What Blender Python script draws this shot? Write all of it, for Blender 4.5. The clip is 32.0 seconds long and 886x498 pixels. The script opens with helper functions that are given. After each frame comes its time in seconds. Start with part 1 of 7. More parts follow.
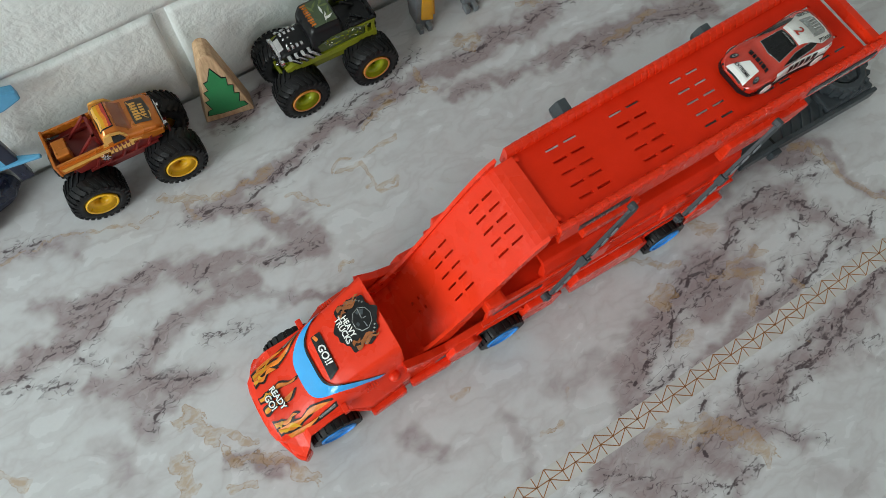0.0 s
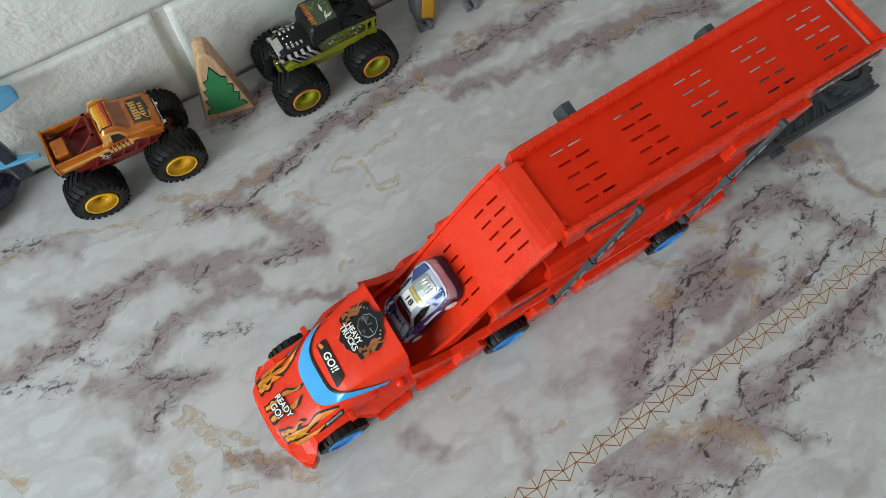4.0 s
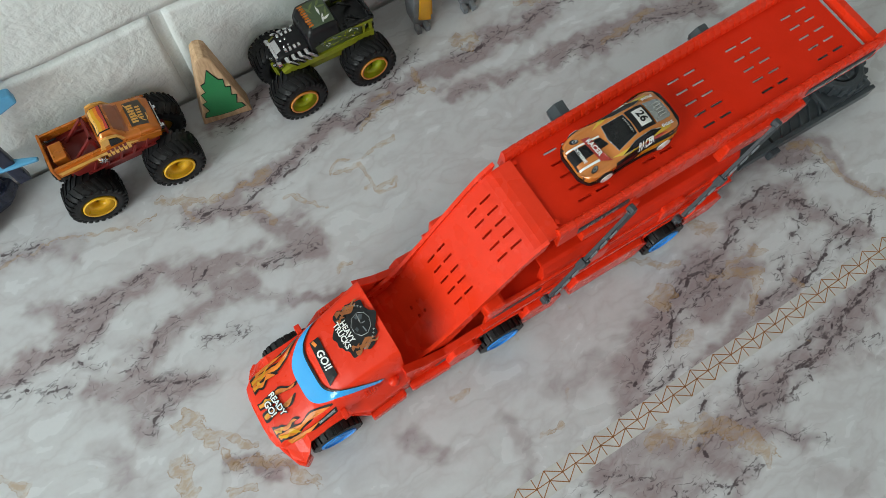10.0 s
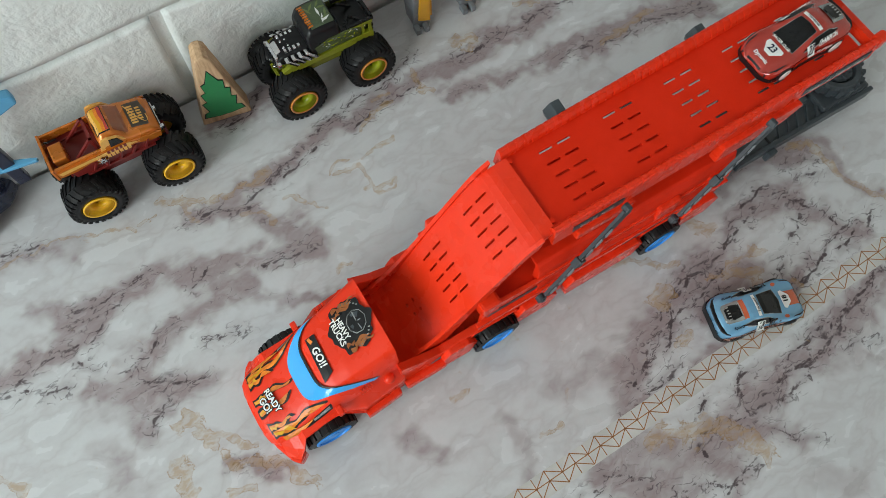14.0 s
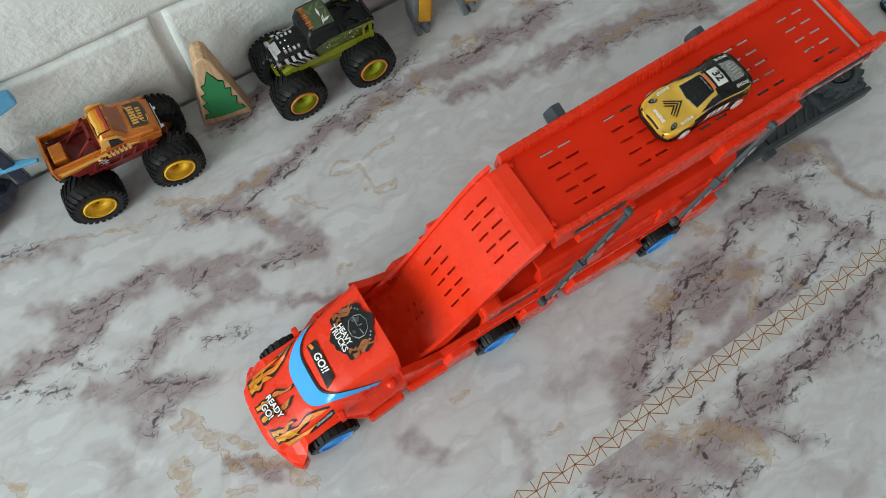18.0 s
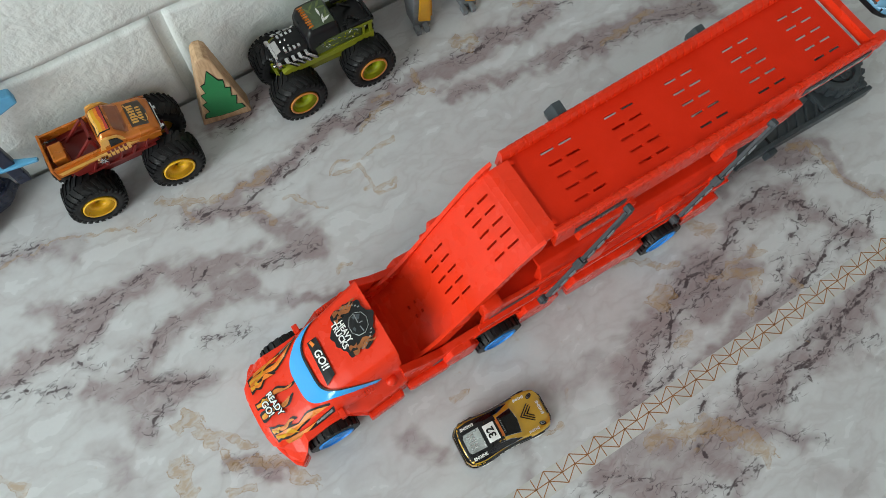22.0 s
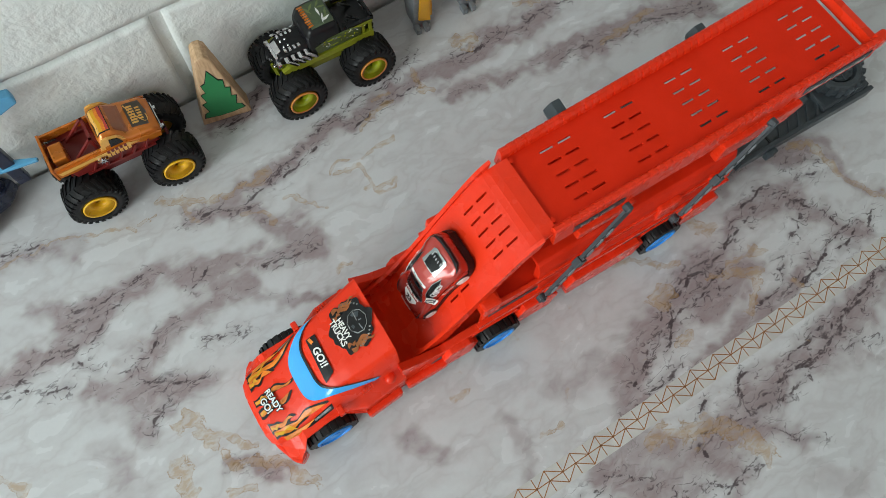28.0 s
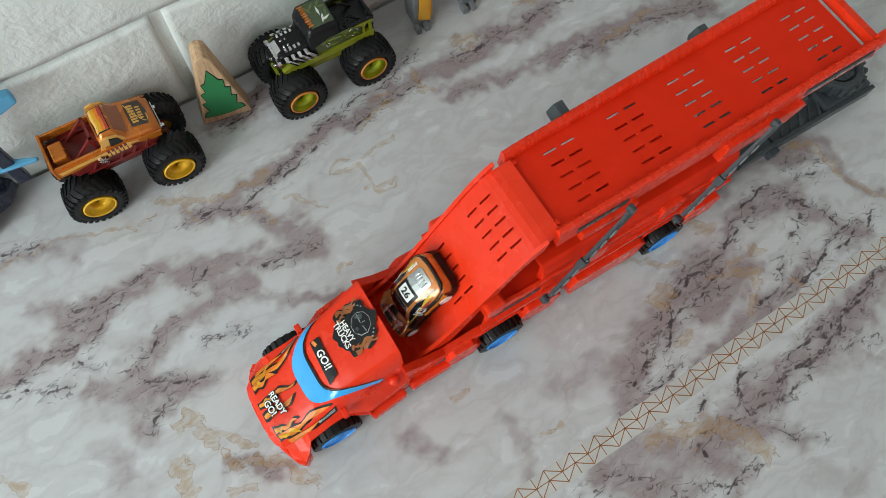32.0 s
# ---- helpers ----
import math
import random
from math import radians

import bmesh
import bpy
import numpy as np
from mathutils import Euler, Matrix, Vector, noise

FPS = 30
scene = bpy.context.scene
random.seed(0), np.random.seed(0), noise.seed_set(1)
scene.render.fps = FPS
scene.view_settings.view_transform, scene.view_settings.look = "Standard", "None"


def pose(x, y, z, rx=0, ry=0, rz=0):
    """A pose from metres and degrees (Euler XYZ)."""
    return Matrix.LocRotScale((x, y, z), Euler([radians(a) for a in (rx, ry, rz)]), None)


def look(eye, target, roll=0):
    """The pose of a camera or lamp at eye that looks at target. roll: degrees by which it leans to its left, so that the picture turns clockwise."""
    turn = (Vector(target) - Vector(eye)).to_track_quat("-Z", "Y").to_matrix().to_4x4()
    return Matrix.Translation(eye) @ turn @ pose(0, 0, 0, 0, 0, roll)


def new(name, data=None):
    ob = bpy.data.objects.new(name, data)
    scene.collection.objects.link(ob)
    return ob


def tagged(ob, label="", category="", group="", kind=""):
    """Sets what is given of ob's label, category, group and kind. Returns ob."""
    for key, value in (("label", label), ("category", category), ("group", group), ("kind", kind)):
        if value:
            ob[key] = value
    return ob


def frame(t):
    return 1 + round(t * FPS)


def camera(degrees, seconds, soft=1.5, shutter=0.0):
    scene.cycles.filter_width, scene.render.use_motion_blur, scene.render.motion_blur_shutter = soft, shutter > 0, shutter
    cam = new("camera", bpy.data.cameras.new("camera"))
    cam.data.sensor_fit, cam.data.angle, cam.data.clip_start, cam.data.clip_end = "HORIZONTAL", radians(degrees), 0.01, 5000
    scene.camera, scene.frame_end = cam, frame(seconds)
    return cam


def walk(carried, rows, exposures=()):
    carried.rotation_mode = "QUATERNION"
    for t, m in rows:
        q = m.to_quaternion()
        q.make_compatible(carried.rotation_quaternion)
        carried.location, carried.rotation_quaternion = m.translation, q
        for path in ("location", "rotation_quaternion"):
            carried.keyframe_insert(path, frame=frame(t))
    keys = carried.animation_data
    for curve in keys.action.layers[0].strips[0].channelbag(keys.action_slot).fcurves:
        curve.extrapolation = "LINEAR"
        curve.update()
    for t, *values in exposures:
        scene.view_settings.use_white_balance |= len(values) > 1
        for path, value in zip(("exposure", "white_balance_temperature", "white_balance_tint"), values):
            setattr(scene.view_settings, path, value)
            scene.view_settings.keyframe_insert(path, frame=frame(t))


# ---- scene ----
TRUCK_C = (0.1, 0.094)


def camera_pose(dx, dy, dz, yaw, tilt, roll):
    """The phone on its stand, 0.44 m over the table, with the small shifts it makes."""
    a, b, c = radians(-36.899 + yaw), radians(69.145 + tilt), radians(4.566 + roll)
    f = Vector((-math.sin(a) * math.cos(b), math.cos(a) * math.cos(b), -math.sin(b)))
    r = Vector((math.cos(a), math.sin(a), 0))
    u = r.cross(f)
    r2 = r * math.cos(c) + u * math.sin(c)
    u2 = u * math.cos(c) - r * math.sin(c)
    m = Matrix((r2, u2, -f)).transposed().to_4x4()
    m.translation = (dx, dy, 0.44 + dz)
    return m


cam = camera(64.046, 32.0, soft=0.7)
walk(cam, [
    (0.0, camera_pose(-.0021, -.0020, .0001, .072, -.242, .216)),
    (1.5, camera_pose(-.0019, -.0016, .0009, .150, -.134, .177)),
    (2.6, camera_pose(-.0019, -.0016, .0009, .150, -.134, .177)),
    (3.0, camera_pose(-.0001, .0004, -.0007, .284, .139, .058)),
    (3.5, camera_pose(-.0001, .0004, -.0007, .284, .139, .058)),
    (5.5, camera_pose(-.0033, -.0022, .0020, -.397, -.303, .430)),
    (6.2, camera_pose(-.0033, -.0022, .0020, -.397, -.303, .430)),
    (6.5, camera_pose(.0002, 0, 0, .053, .025, .004)),
    (9.0, camera_pose(0, 0, 0, 0, 0, 0)),
    (13.0, camera_pose(-.0006, -.0010, -.0001, -.033, -.179, -.059)),
    (16.5, camera_pose(-.0003, .0001, .0008, -.143, -.055, .128)),
    (19.0, camera_pose(-.0003, -.0004, .0002, -.097, -.200, .119)),
    (22.0, camera_pose(-.0010, -.0010, 0, -.151, -.231, .150)),
    (25.0, camera_pose(-.0001, -.0007, 0, .112, -.127, -.161)),
    (28.0, camera_pose(-.0006, -.0006, -.0001, -.070, -.139, -.016)),
    (32.0, camera_pose(-.0002, .0001, .0005, -.117, -.001, .073)),
], exposures=((0.0, -0.10), (6.0, -0.08), (9.0, -0.06), (12.0, -0.02), (32.0, 0.0)))

# ---------------------------------------------------------------- light
world = bpy.data.worlds.new("world")
scene.world = world
world.use_nodes = True
sky = world.node_tree.nodes.new("ShaderNodeTexSky")
sky.sky_type, sky.sun_disc = "NISHITA", False
sky.sun_elevation, sky.sun_rotation = radians(40), radians(250)
world.node_tree.nodes["Background"].inputs["Strength"].default_value = 0.12
world.node_tree.links.new(sky.outputs[0], world.node_tree.nodes["Background"].inputs[0])


def window_lamp(name, place, target, w, h, power, colour):
    data = bpy.data.lights.new(name, "AREA")
    data.shape, data.size, data.size_y, data.energy, data.color = "RECTANGLE", w, h, power, colour
    ob = new(name, data)
    ob.matrix_world = look(place, target)
    return tagged(ob, "daylight and added fill light at unseen wall openings", "light", kind="structure")


# room: x -1.6..2.0, y -2.2..0.325, z -0.75..1.75; window in the west wall, added opening in the south wall
window_lamp("window_light", (-1.56, -0.34, 0.84), (0.0, 0.0, 0.1), 0.95, 1.1, 29.3, (0.89, 1.0, 0.985))
# weak warm fill, added to lift the near sides; no south window is known
window_lamp("south_fill_light", (0.6, -2.16, 0.85), (0.6, 0.0, 0.2), 1.7, 1.4, 4.6, (1.0, 0.86, 0.70))


# ---------------------------------------------------------------- materials
def nodes_of(name):
    m = bpy.data.materials.new(name)
    m.use_nodes = True
    nt = m.node_tree
    return m, nt, nt.nodes["Principled BSDF"]


def node(nt, kind, **values):
    n = nt.nodes.new(kind)
    for k, v in values.items():
        if k in n.inputs:
            n.inputs[k].default_value = v
    return n


def noise_node(nt, scale, detail=4, rough=0.55, distort=0.0, vec=None):
    n = node(nt, "ShaderNodeTexNoise", Scale=scale, Detail=detail, Roughness=rough, Distortion=distort)
    if vec is None:
        tc = nt.nodes.new("ShaderNodeTexCoord")
        vec = tc.outputs["Object"]
    nt.links.new(vec, n.inputs["Vector"])
    return n


def ramp_node(nt, fac, stops):
    r = nt.nodes.new("ShaderNodeValToRGB")
    while len(r.color_ramp.elements) < len(stops):
        r.color_ramp.elements.new(0.5)
    for e, (p, c) in zip(r.color_ramp.elements, stops):
        e.position = p
        e.color = (c, c, c, 1) if isinstance(c, (int, float)) else (*c, 1)
    nt.links.new(fac, r.inputs[0])
    return r


def math_node(nt, op, a, b=None):
    n = nt.nodes.new("ShaderNodeMath")
    n.operation = op
    for i, v in enumerate((a, b)):
        if v is None:
            continue
        if isinstance(v, (int, float)):
            n.inputs[i].default_value = v
        else:
            nt.links.new(v, n.inputs[i])
    return n.outputs[0]


def mix_node(nt, fac, a, b):
    n = nt.nodes.new("ShaderNodeMix")
    n.data_type = "RGBA"
    for s, v in ((0, fac), (6, a), (7, b)):
        if isinstance(v, (int, float)):
            n.inputs[s].default_value = v
        elif isinstance(v, tuple):
            n.inputs[s].default_value = (*v, 1)
        else:
            nt.links.new(v, n.inputs[s])
    return n.outputs[2]


def bump(nt, bsdf, height, strength, distance):
    b = node(nt, "ShaderNodeBump", Strength=strength, Distance=distance)
    nt.links.new(height, b.inputs["Height"])
    nt.links.new(b.outputs[0], bsdf.inputs["Normal"])


def plastic(name, colour, rough=0.35, wear=0.12, metal=0.0, grain=900, coat=0.0, bumpy=0.15, shine=0.5):
    """Moulded or painted surface: slight cloudiness, fine grain and uneven gloss."""
    m, nt, b = nodes_of(name)
    big = noise_node(nt, 60, 3)
    fine = noise_node(nt, grain, 3)
    f = math_node(nt, "ADD", math_node(nt, "MULTIPLY", big.outputs[0], 0.7), math_node(nt, "MULTIPLY", fine.outputs[0], 0.3))
    lo = tuple(c * (1 - wear) for c in colour)
    hi = tuple(min(1, c * (1 + wear) + 0.004) for c in colour)
    col = ramp_node(nt, f, [(0.3, lo), (0.7, hi)])
    nt.links.new(col.outputs[0], b.inputs["Base Color"])
    r = ramp_node(nt, big.outputs[0], [(0.25, max(0.02, rough - 0.08)), (0.75, rough + 0.1)])
    nt.links.new(r.outputs[0], b.inputs["Roughness"])
    b.inputs["Metallic"].default_value = metal
    b.inputs["Specular IOR Level"].default_value = shine
    b.inputs["Coat Weight"].default_value = coat
    b.inputs["Coat Roughness"].default_value = 0.08
    bump(nt, b, fine.outputs[0], bumpy, 0.0002)
    return m


RED = plastic("red_plastic", (0.80, 0.034, 0.007), 0.26, 0.05, shine=0.28)
RED_DEEP = plastic("red_plastic_deck", (0.74, 0.024, 0.004), 0.46, 0.05, shine=0.10)
GREY = plastic("grey_plastic", (0.048, 0.058, 0.066), 0.40, 0.25, shine=0.3)
GREY_LIGHT = plastic("worn_grey_plastic", (0.17, 0.185, 0.2), 0.35, 0.25)
RUBBER = plastic("black_rubber", (0.008, 0.008, 0.009), 0.40, 0.4, shine=0.27)
BLUE = plastic("blue_plastic", (0.012, 0.24, 0.72), 0.32, 0.1)
SKY_BLUE = plastic("glossy_blue_windscreen", (0.03, 0.36, 0.80), 0.12, 0.06, coat=0.6)
YELLOW_RIM = plastic("yellow_rim", (0.82, 0.44, 0.012), 0.3, 0.1)
LIME = plastic("lime_plastic", (0.22, 0.24, 0.012), 0.35, 0.2)
LIME_CLEAR = plastic("lime_rim", (0.34, 0.40, 0.01), 0.2, 0.2)
ORANGE_RIM = plastic("orange_rim_edge", (0.55, 0.20, 0.03), 0.35, 0.15)
BLACK = plastic("black_paint", (0.008, 0.008, 0.009), 0.3, 0.3, shine=0.25)
BLACK_GLOSS = plastic("black_glass_paint", (0.005, 0.005, 0.006), 0.12, 0.3, shine=0.3)
WHITE = plastic("white_print", (0.78, 0.78, 0.76), 0.35, 0.05)
CHROME = plastic("chrome", (0.80, 0.80, 0.82), 0.17, 0.2, metal=1.0)
SILVER = plastic("silver_paint", (0.40, 0.42, 0.42), 0.26, 0.2, metal=0.7)
ORANGE = plastic("orange_metallic_paint", (0.58, 0.165, 0.014), 0.26, 0.1, metal=0.35, coat=0.5)
MAROON = plastic("maroon_plastic", (0.16, 0.012, 0.010), 0.35, 0.2)
GOLD_PRINT = plastic("gold_print", (0.72, 0.40, 0.09), 0.35, 0.15)
FLAME = plastic("flame_print", (0.70, 0.19, 0.010), 0.32, 0.40)
FEATHER = plastic("brown_feather_print", (0.34, 0.10, 0.018), 0.32, 0.5)
WOOD_GREEN = plastic("green_painted_wood", (0.02, 0.22, 0.07), 0.5, 0.15)
TOY_YELLOW = plastic("yellow_plastic", (0.72, 0.36, 0.01), 0.35, 0.1)
PALE_BLUE = plastic("pale_blue_plastic", (0.10, 0.36, 0.60), 0.4, 0.1)
NAVY = plastic("navy_plastic", (0.012, 0.016, 0.04), 0.3, 0.2)


def wood_material():
    m, nt, b = nodes_of("pale_plywood")
    tc = nt.nodes.new("ShaderNodeTexCoord")
    mp = nt.nodes.new("ShaderNodeMapping")
    mp.inputs["Scale"].default_value = (160, 160, 22)
    nt.links.new(tc.outputs["Object"], mp.inputs[0])
    n = noise_node(nt, 3.0, 5, 0.6, 0.4, mp.outputs[0])
    f = noise_node(nt, 1400, 2)
    c = ramp_node(nt, n.outputs[0], [(0.3, (0.44, 0.27, 0.15)), (0.5, (0.58, 0.38, 0.22)), (0.72, (0.66, 0.46, 0.29))])
    nt.links.new(c.outputs[0], b.inputs["Base Color"])
    b.inputs["Roughness"].default_value = 0.62
    bump(nt, b, f.outputs[0], 0.3, 0.0003)
    return m


WOOD = wood_material()


def plaster_material():
    m, nt, b = nodes_of("white_brick_plaster")
    geo = nt.nodes.new("ShaderNodeNewGeometry")
    p = geo.outputs["Position"]
    big = noise_node(nt, 9, 5, 0.6, 0.3, p)
    mid = noise_node(nt, 62, 5, 0.55, 0.25, p)
    fine = noise_node(nt, 420, 4, 0.6, 0.0, p)
    c = ramp_node(nt, big.outputs[0], [(0.25, (0.70, 0.735, 0.72)), (0.7, (0.80, 0.83, 0.815))])
    nt.links.new(c.outputs[0], b.inputs["Base Color"])
    b.inputs["Roughness"].default_value = 0.75
    hgt = math_node(nt, "ADD", mid.outputs[0], math_node(nt, "MULTIPLY", fine.outputs[0], 0.12))
    bump(nt, b, hgt, 0.5, 0.0045)
    return m


PLASTER = plaster_material()


# printed marble: dark veins (points along each), mauve clouds (half width, strength, points) and ochre stains (half width, points)
VEINS_A = [
    [(-.1783, .1947), (-.1632, .2002), (-.1487, .2034), (-.1357, .2023), (-.1255, .2001)],
    [(-.1205, .2241), (-.1092, .2205), (-.0921, .2186), (-.076, .2225), (-.0713, .2242)],
    [(-.1178, .2154), (-.1047, .2133), (-.0931, .2109)],
    [(-.1072, .2074), (-.1171, .199), (-.1329, .1964), (-.1294, .1871), (-.123, .1788)],
    [(-.1079, .171), (-.0894, .1731), (-.0805, .1807), (-.07, .181)],
    [(-.103, .1568), (-.0903, .1487), (-.0775, .1431), (-.0667, .142)],
    [(-.0942, .1427), (-.0952, .1381), (-.1038, .1355), (-.1112, .1296)],
    [(-.0575, .1632), (-.0472, .158), (-.0359, .1539)],
    [(-.0509, .1991), (-.0402, .2047)],
    [(-.1555, .1831), (-.1401, .1786)],
    [(-.1791, .1925), (-.1657, .1908)],
    [(-.0026, .1872), (.0279, .1808)],
]
VEINS_B = [
    [(.1679, .2775), (.1307, .265), (.1095, .2668), (.0902, .2599), (.0726, .2561)],
    [(.054, .2501), (.0311, .2401), (.0192, .2338), (.0041, .2327)],
    [(.0195, .2926), (.039, .2952), (.0531, .3053)],
    [(.1912, .2592), (.2137, .2573), (.2319, .2583), (.2464, .2537), (.269, .261), (.2955, .2574)],
    [(.2573, .2147), (.2805, .2124), (.3117, .206), (.3332, .2095), (.3552, .2042), (.3832, .1961)],
    [(.2892, .049), (.3105, .053), (.3239, .0478)],
    [(.32, .0435), (.3317, .0291), (.3411, .0202), (.3421, .0061)],
    [(.3415, .0477), (.3551, .0424)],
    [(.2465, .0347), (.2325, .034), (.2234, .0271), (.2042, .0237), (.1982, .0122), (.1834, .0096), (.1644, .0014), (.1531, -.0054)],
    [(.2477, .0245), (.2343, .0203), (.2166, .019)],
]
VEINS_C = [
    [(.1814, -.0123), (.1694, -.0157), (.1585, -.0174), (.1407, -.0172)],
    [(.2901, .0074), (.2753, -.0054), (.2555, -.0086)],
    [(.3161, -.006), (.296, -.0123), (.284, -.0109)],
    [(.3417, -.0344), (.3234, -.042), (.3013, -.0433), (.2858, -.0518), (.2721, -.052), (.2568, -.054), (.2395, -.0516), (.2242, -.0504)],
    [(.2912, -.0463), (.2792, -.0414), (.2575, -.0427), (.2484, -.0457)],
    [(.25, -.0612), (.2295, -.0625), (.2178, -.0575), (.2016, -.0583), (.1848, -.0557), (.1699, -.0519)],
    [(.2164, -.034), (.2058, -.0445), (.2016, -.0583)],
    [(.2073, -.0728), (.218, -.0852), (.2319, -.0941)],
    [(.184, -.039), (.1753, -.0416), (.1823, -.0517)],
    [(.1052, -.0368), (.1153, -.0459), (.1256, -.0551)],
    [(.0839, -.0387), (.0952, -.0421), (.1009, -.0496)],
]
VEINS_D = [
    [(.135, -.0687), (.1551, -.0762), (.1706, -.0862)],
    [(.1599, -.0846), (.1734, -.083), (.1876, -.0843)],
    [(.165, -.0539), (.1666, -.0627)],
    [(-.0765, .084), (-.0599, .0773), (-.053, .0755)],
    [(.2861, -.0625), (.3067, -.0623)],
]
VEINS_E = [
    [(.2964, .043), (.2813, .0376), (.2629, .034), (.254, .0324), (.2393, .0297), (.2271, .0304), (.2141, .0293), (.1989, .0224), (.1926, .0175)],
    [(.2807, .0428), (.2599, .0335), (.251, .0319)],
    [(.2444, .0126), (.2335, .0171), (.223, .0168), (.2071, .015), (.1964, .0107), (.192, .0024), (.1812, .0006), (.174, .003), (.158, -.0021), (.1521, -.0068)],
    [(.3253, .0251), (.3148, .0167), (.307, .0167)],
    [(.3408, .0154), (.3512, .0039), (.3324, -.0016), (.3228, -.0005), (.3106, -.0078), (.3033, .0015)],
    [(.3531, .0003), (.3392, -.0083), (.3279, -.009)],
    [(.3678, -.0014), (.3568, -.007)],
    [(.3106, -.0078), (.2998, -.0105), (.2889, -.0084), (.2781, -.0063)],
]
VEINS_F = [
    [(.3442, -.0335), (.33, -.0365), (.3134, -.0399), (.3012, -.0418), (.2881, -.0448), (.2783, -.0497), (.2712, -.0408), (.2513, -.0436)],
    [(.3012, -.0418), (.2872, -.0509), (.2687, -.0546), (.2524, -.0555), (.2423, -.0533), (.2297, -.0538), (.2173, -.0543)],
    [(.2245, -.0378), (.2159, -.0367), (.2035, -.0455)],
    [(.1898, -.0117), (.1749, -.0129), (.1618, -.015)],
    [(-.1452, .2847), (-.1246, .2788)],
    [(-.0338, .2412), (-.0134, .2406), (.0055, .2279)],
    [(.0266, .2357), (.0458, .2391), (.0672, .2456)],
    [(.0946, .2458), (.1305, .2511), (.1555, .2527)],
    [(.3396, .0573), (.3546, .0559), (.3635, .0477)],
]
CLOUDS_A = [
    (.0079, .8, [(-.1738, .2069), (-.1482, .2047), (-.1267, .2026), (-.1072, .2074)]),
    (.0086, .9, [(-.1202, .2186), (-.0736, .2192), (-.0569, .2151), (-.0392, .2068)]),
    (.0075, .85, [(-.1089, .1687), (-.0894, .1731), (-.0682, .1799), (-.0399, .189), (-.0221, .1811)]),
    (.0083, .8, [(-.1318, .1665), (-.1116, .1565), (-.0934, .1421), (-.0686, .1403)]),
    (.0079, .4, [(-.1431, .1394), (-.1317, .1166), (-.1322, .0994)]),
    (.0039, .7, [(-.0221, .1811), (-.0053, .161), (.023, .1464)]),
    (.0063, .6, [(.0177, .0398), (.0272, .0206)]),
    (.0071, .5, [(-.1191, .1453), (-.1112, .1296)]),
    (.0066, .9, [(.1776, .2558), (.1426, .2577), (.0917, .2519), (.0615, .2523), (.0265, .2429), (.0036, .2435), (-.0255, .2413)]),
]
CLOUDS_B = [
    (.0059, .9, [(.0142, .2996), (.0381, .2996), (.0605, .3081)]),
    (.0071, .7, [(-.0028, .2307), (.0224, .2019), (.0257, .1869)]),
    (.0071, .7, [(-.0392, .2068), (-.0002, .1917), (.0288, .1825)]),
    (.0092, 1.0, [(.1768, .2523), (.1984, .2548), (.2208, .2572), (.2498, .2541), (.2737, .2624)]),
    (.0085, .95, [(.2569, .2191), (.2874, .2124), (.3182, .2143), (.3474, .2134), (.3855, .1947)]),
    (.0060, .85, [(.1627, .2302), (.1887, .2295), (.2204, .2215), (.2523, .2178)]),
    (.0078, .85, [(.2676, .076), (.3024, .0719), (.3382, .0634), (.3611, .0604)]),
    (.0087, .85, [(.2853, .0445), (.3244, .0408), (.339, .018), (.3516, -.0067)]),
    (.0052, .64, [(.3727, .0533), (.3712, .0361), (.3795, .0102)]),
]
CLOUDS_C = [
    (.0117, .82, [(.25, .0353), (.2216, .025), (.1867, .0137), (.1575, .0002), (.1473, -.0128)]),
    (.0078, .85, [(.2686, .0175), (.2493, .0109), (.2234, .0116)]),
    (.0056, .74, [(.3055, -.0022), (.2773, -.0066), (.244, -.0104), (.2021, -.0182)]),
    (.0108, .82, [(.3357, -.0372), (.3017, -.0466), (.2721, -.052), (.2355, -.0491), (.2078, -.0512), (.1903, -.0568)]),
    (.0092, .62, [(.1091, -.0316), (.1302, -.0345), (.1513, -.0451), (.1722, -.0561), (.1923, -.0688), (.218, -.0852)]),
    (.0075, .50, [(.0998, -.036), (.123, -.0508), (.1482, -.0565), (.1755, -.0739), (.1775, -.0856), (.1624, -.0889)]),
    (.0055, .4, [(.0791, .0219), (.0672, .0005), (.0673, -.0153)]),
    (.0069, .37, [(.2163, -.1104), (.2331, -.1261)]),
]
CLOUDS_D = [
    (.0061, .37, [(.2881, -.0707), (.2974, -.0827)]),
    (.0080, .50, [(.1139, -.0552), (.1442, -.0719)]),
    (.0047, .8, [(-.0802, .0864), (-.0604, .0764), (-.053, .0664)]),
    (.0095, .32, [(.1094, .0194), (.1398, .0127), (.1627, .0067)]),
    (.0055, .45, [(-.1422, .2334), (-.1205, .2241)]),
    (.0063, .5, [(-.1459, .2828), (-.1261, .275), (-.1038, .2634)]),
    (.0063, .22, [(.0527, .2195), (.0257, .2017), (.0259, .1825)]),
]
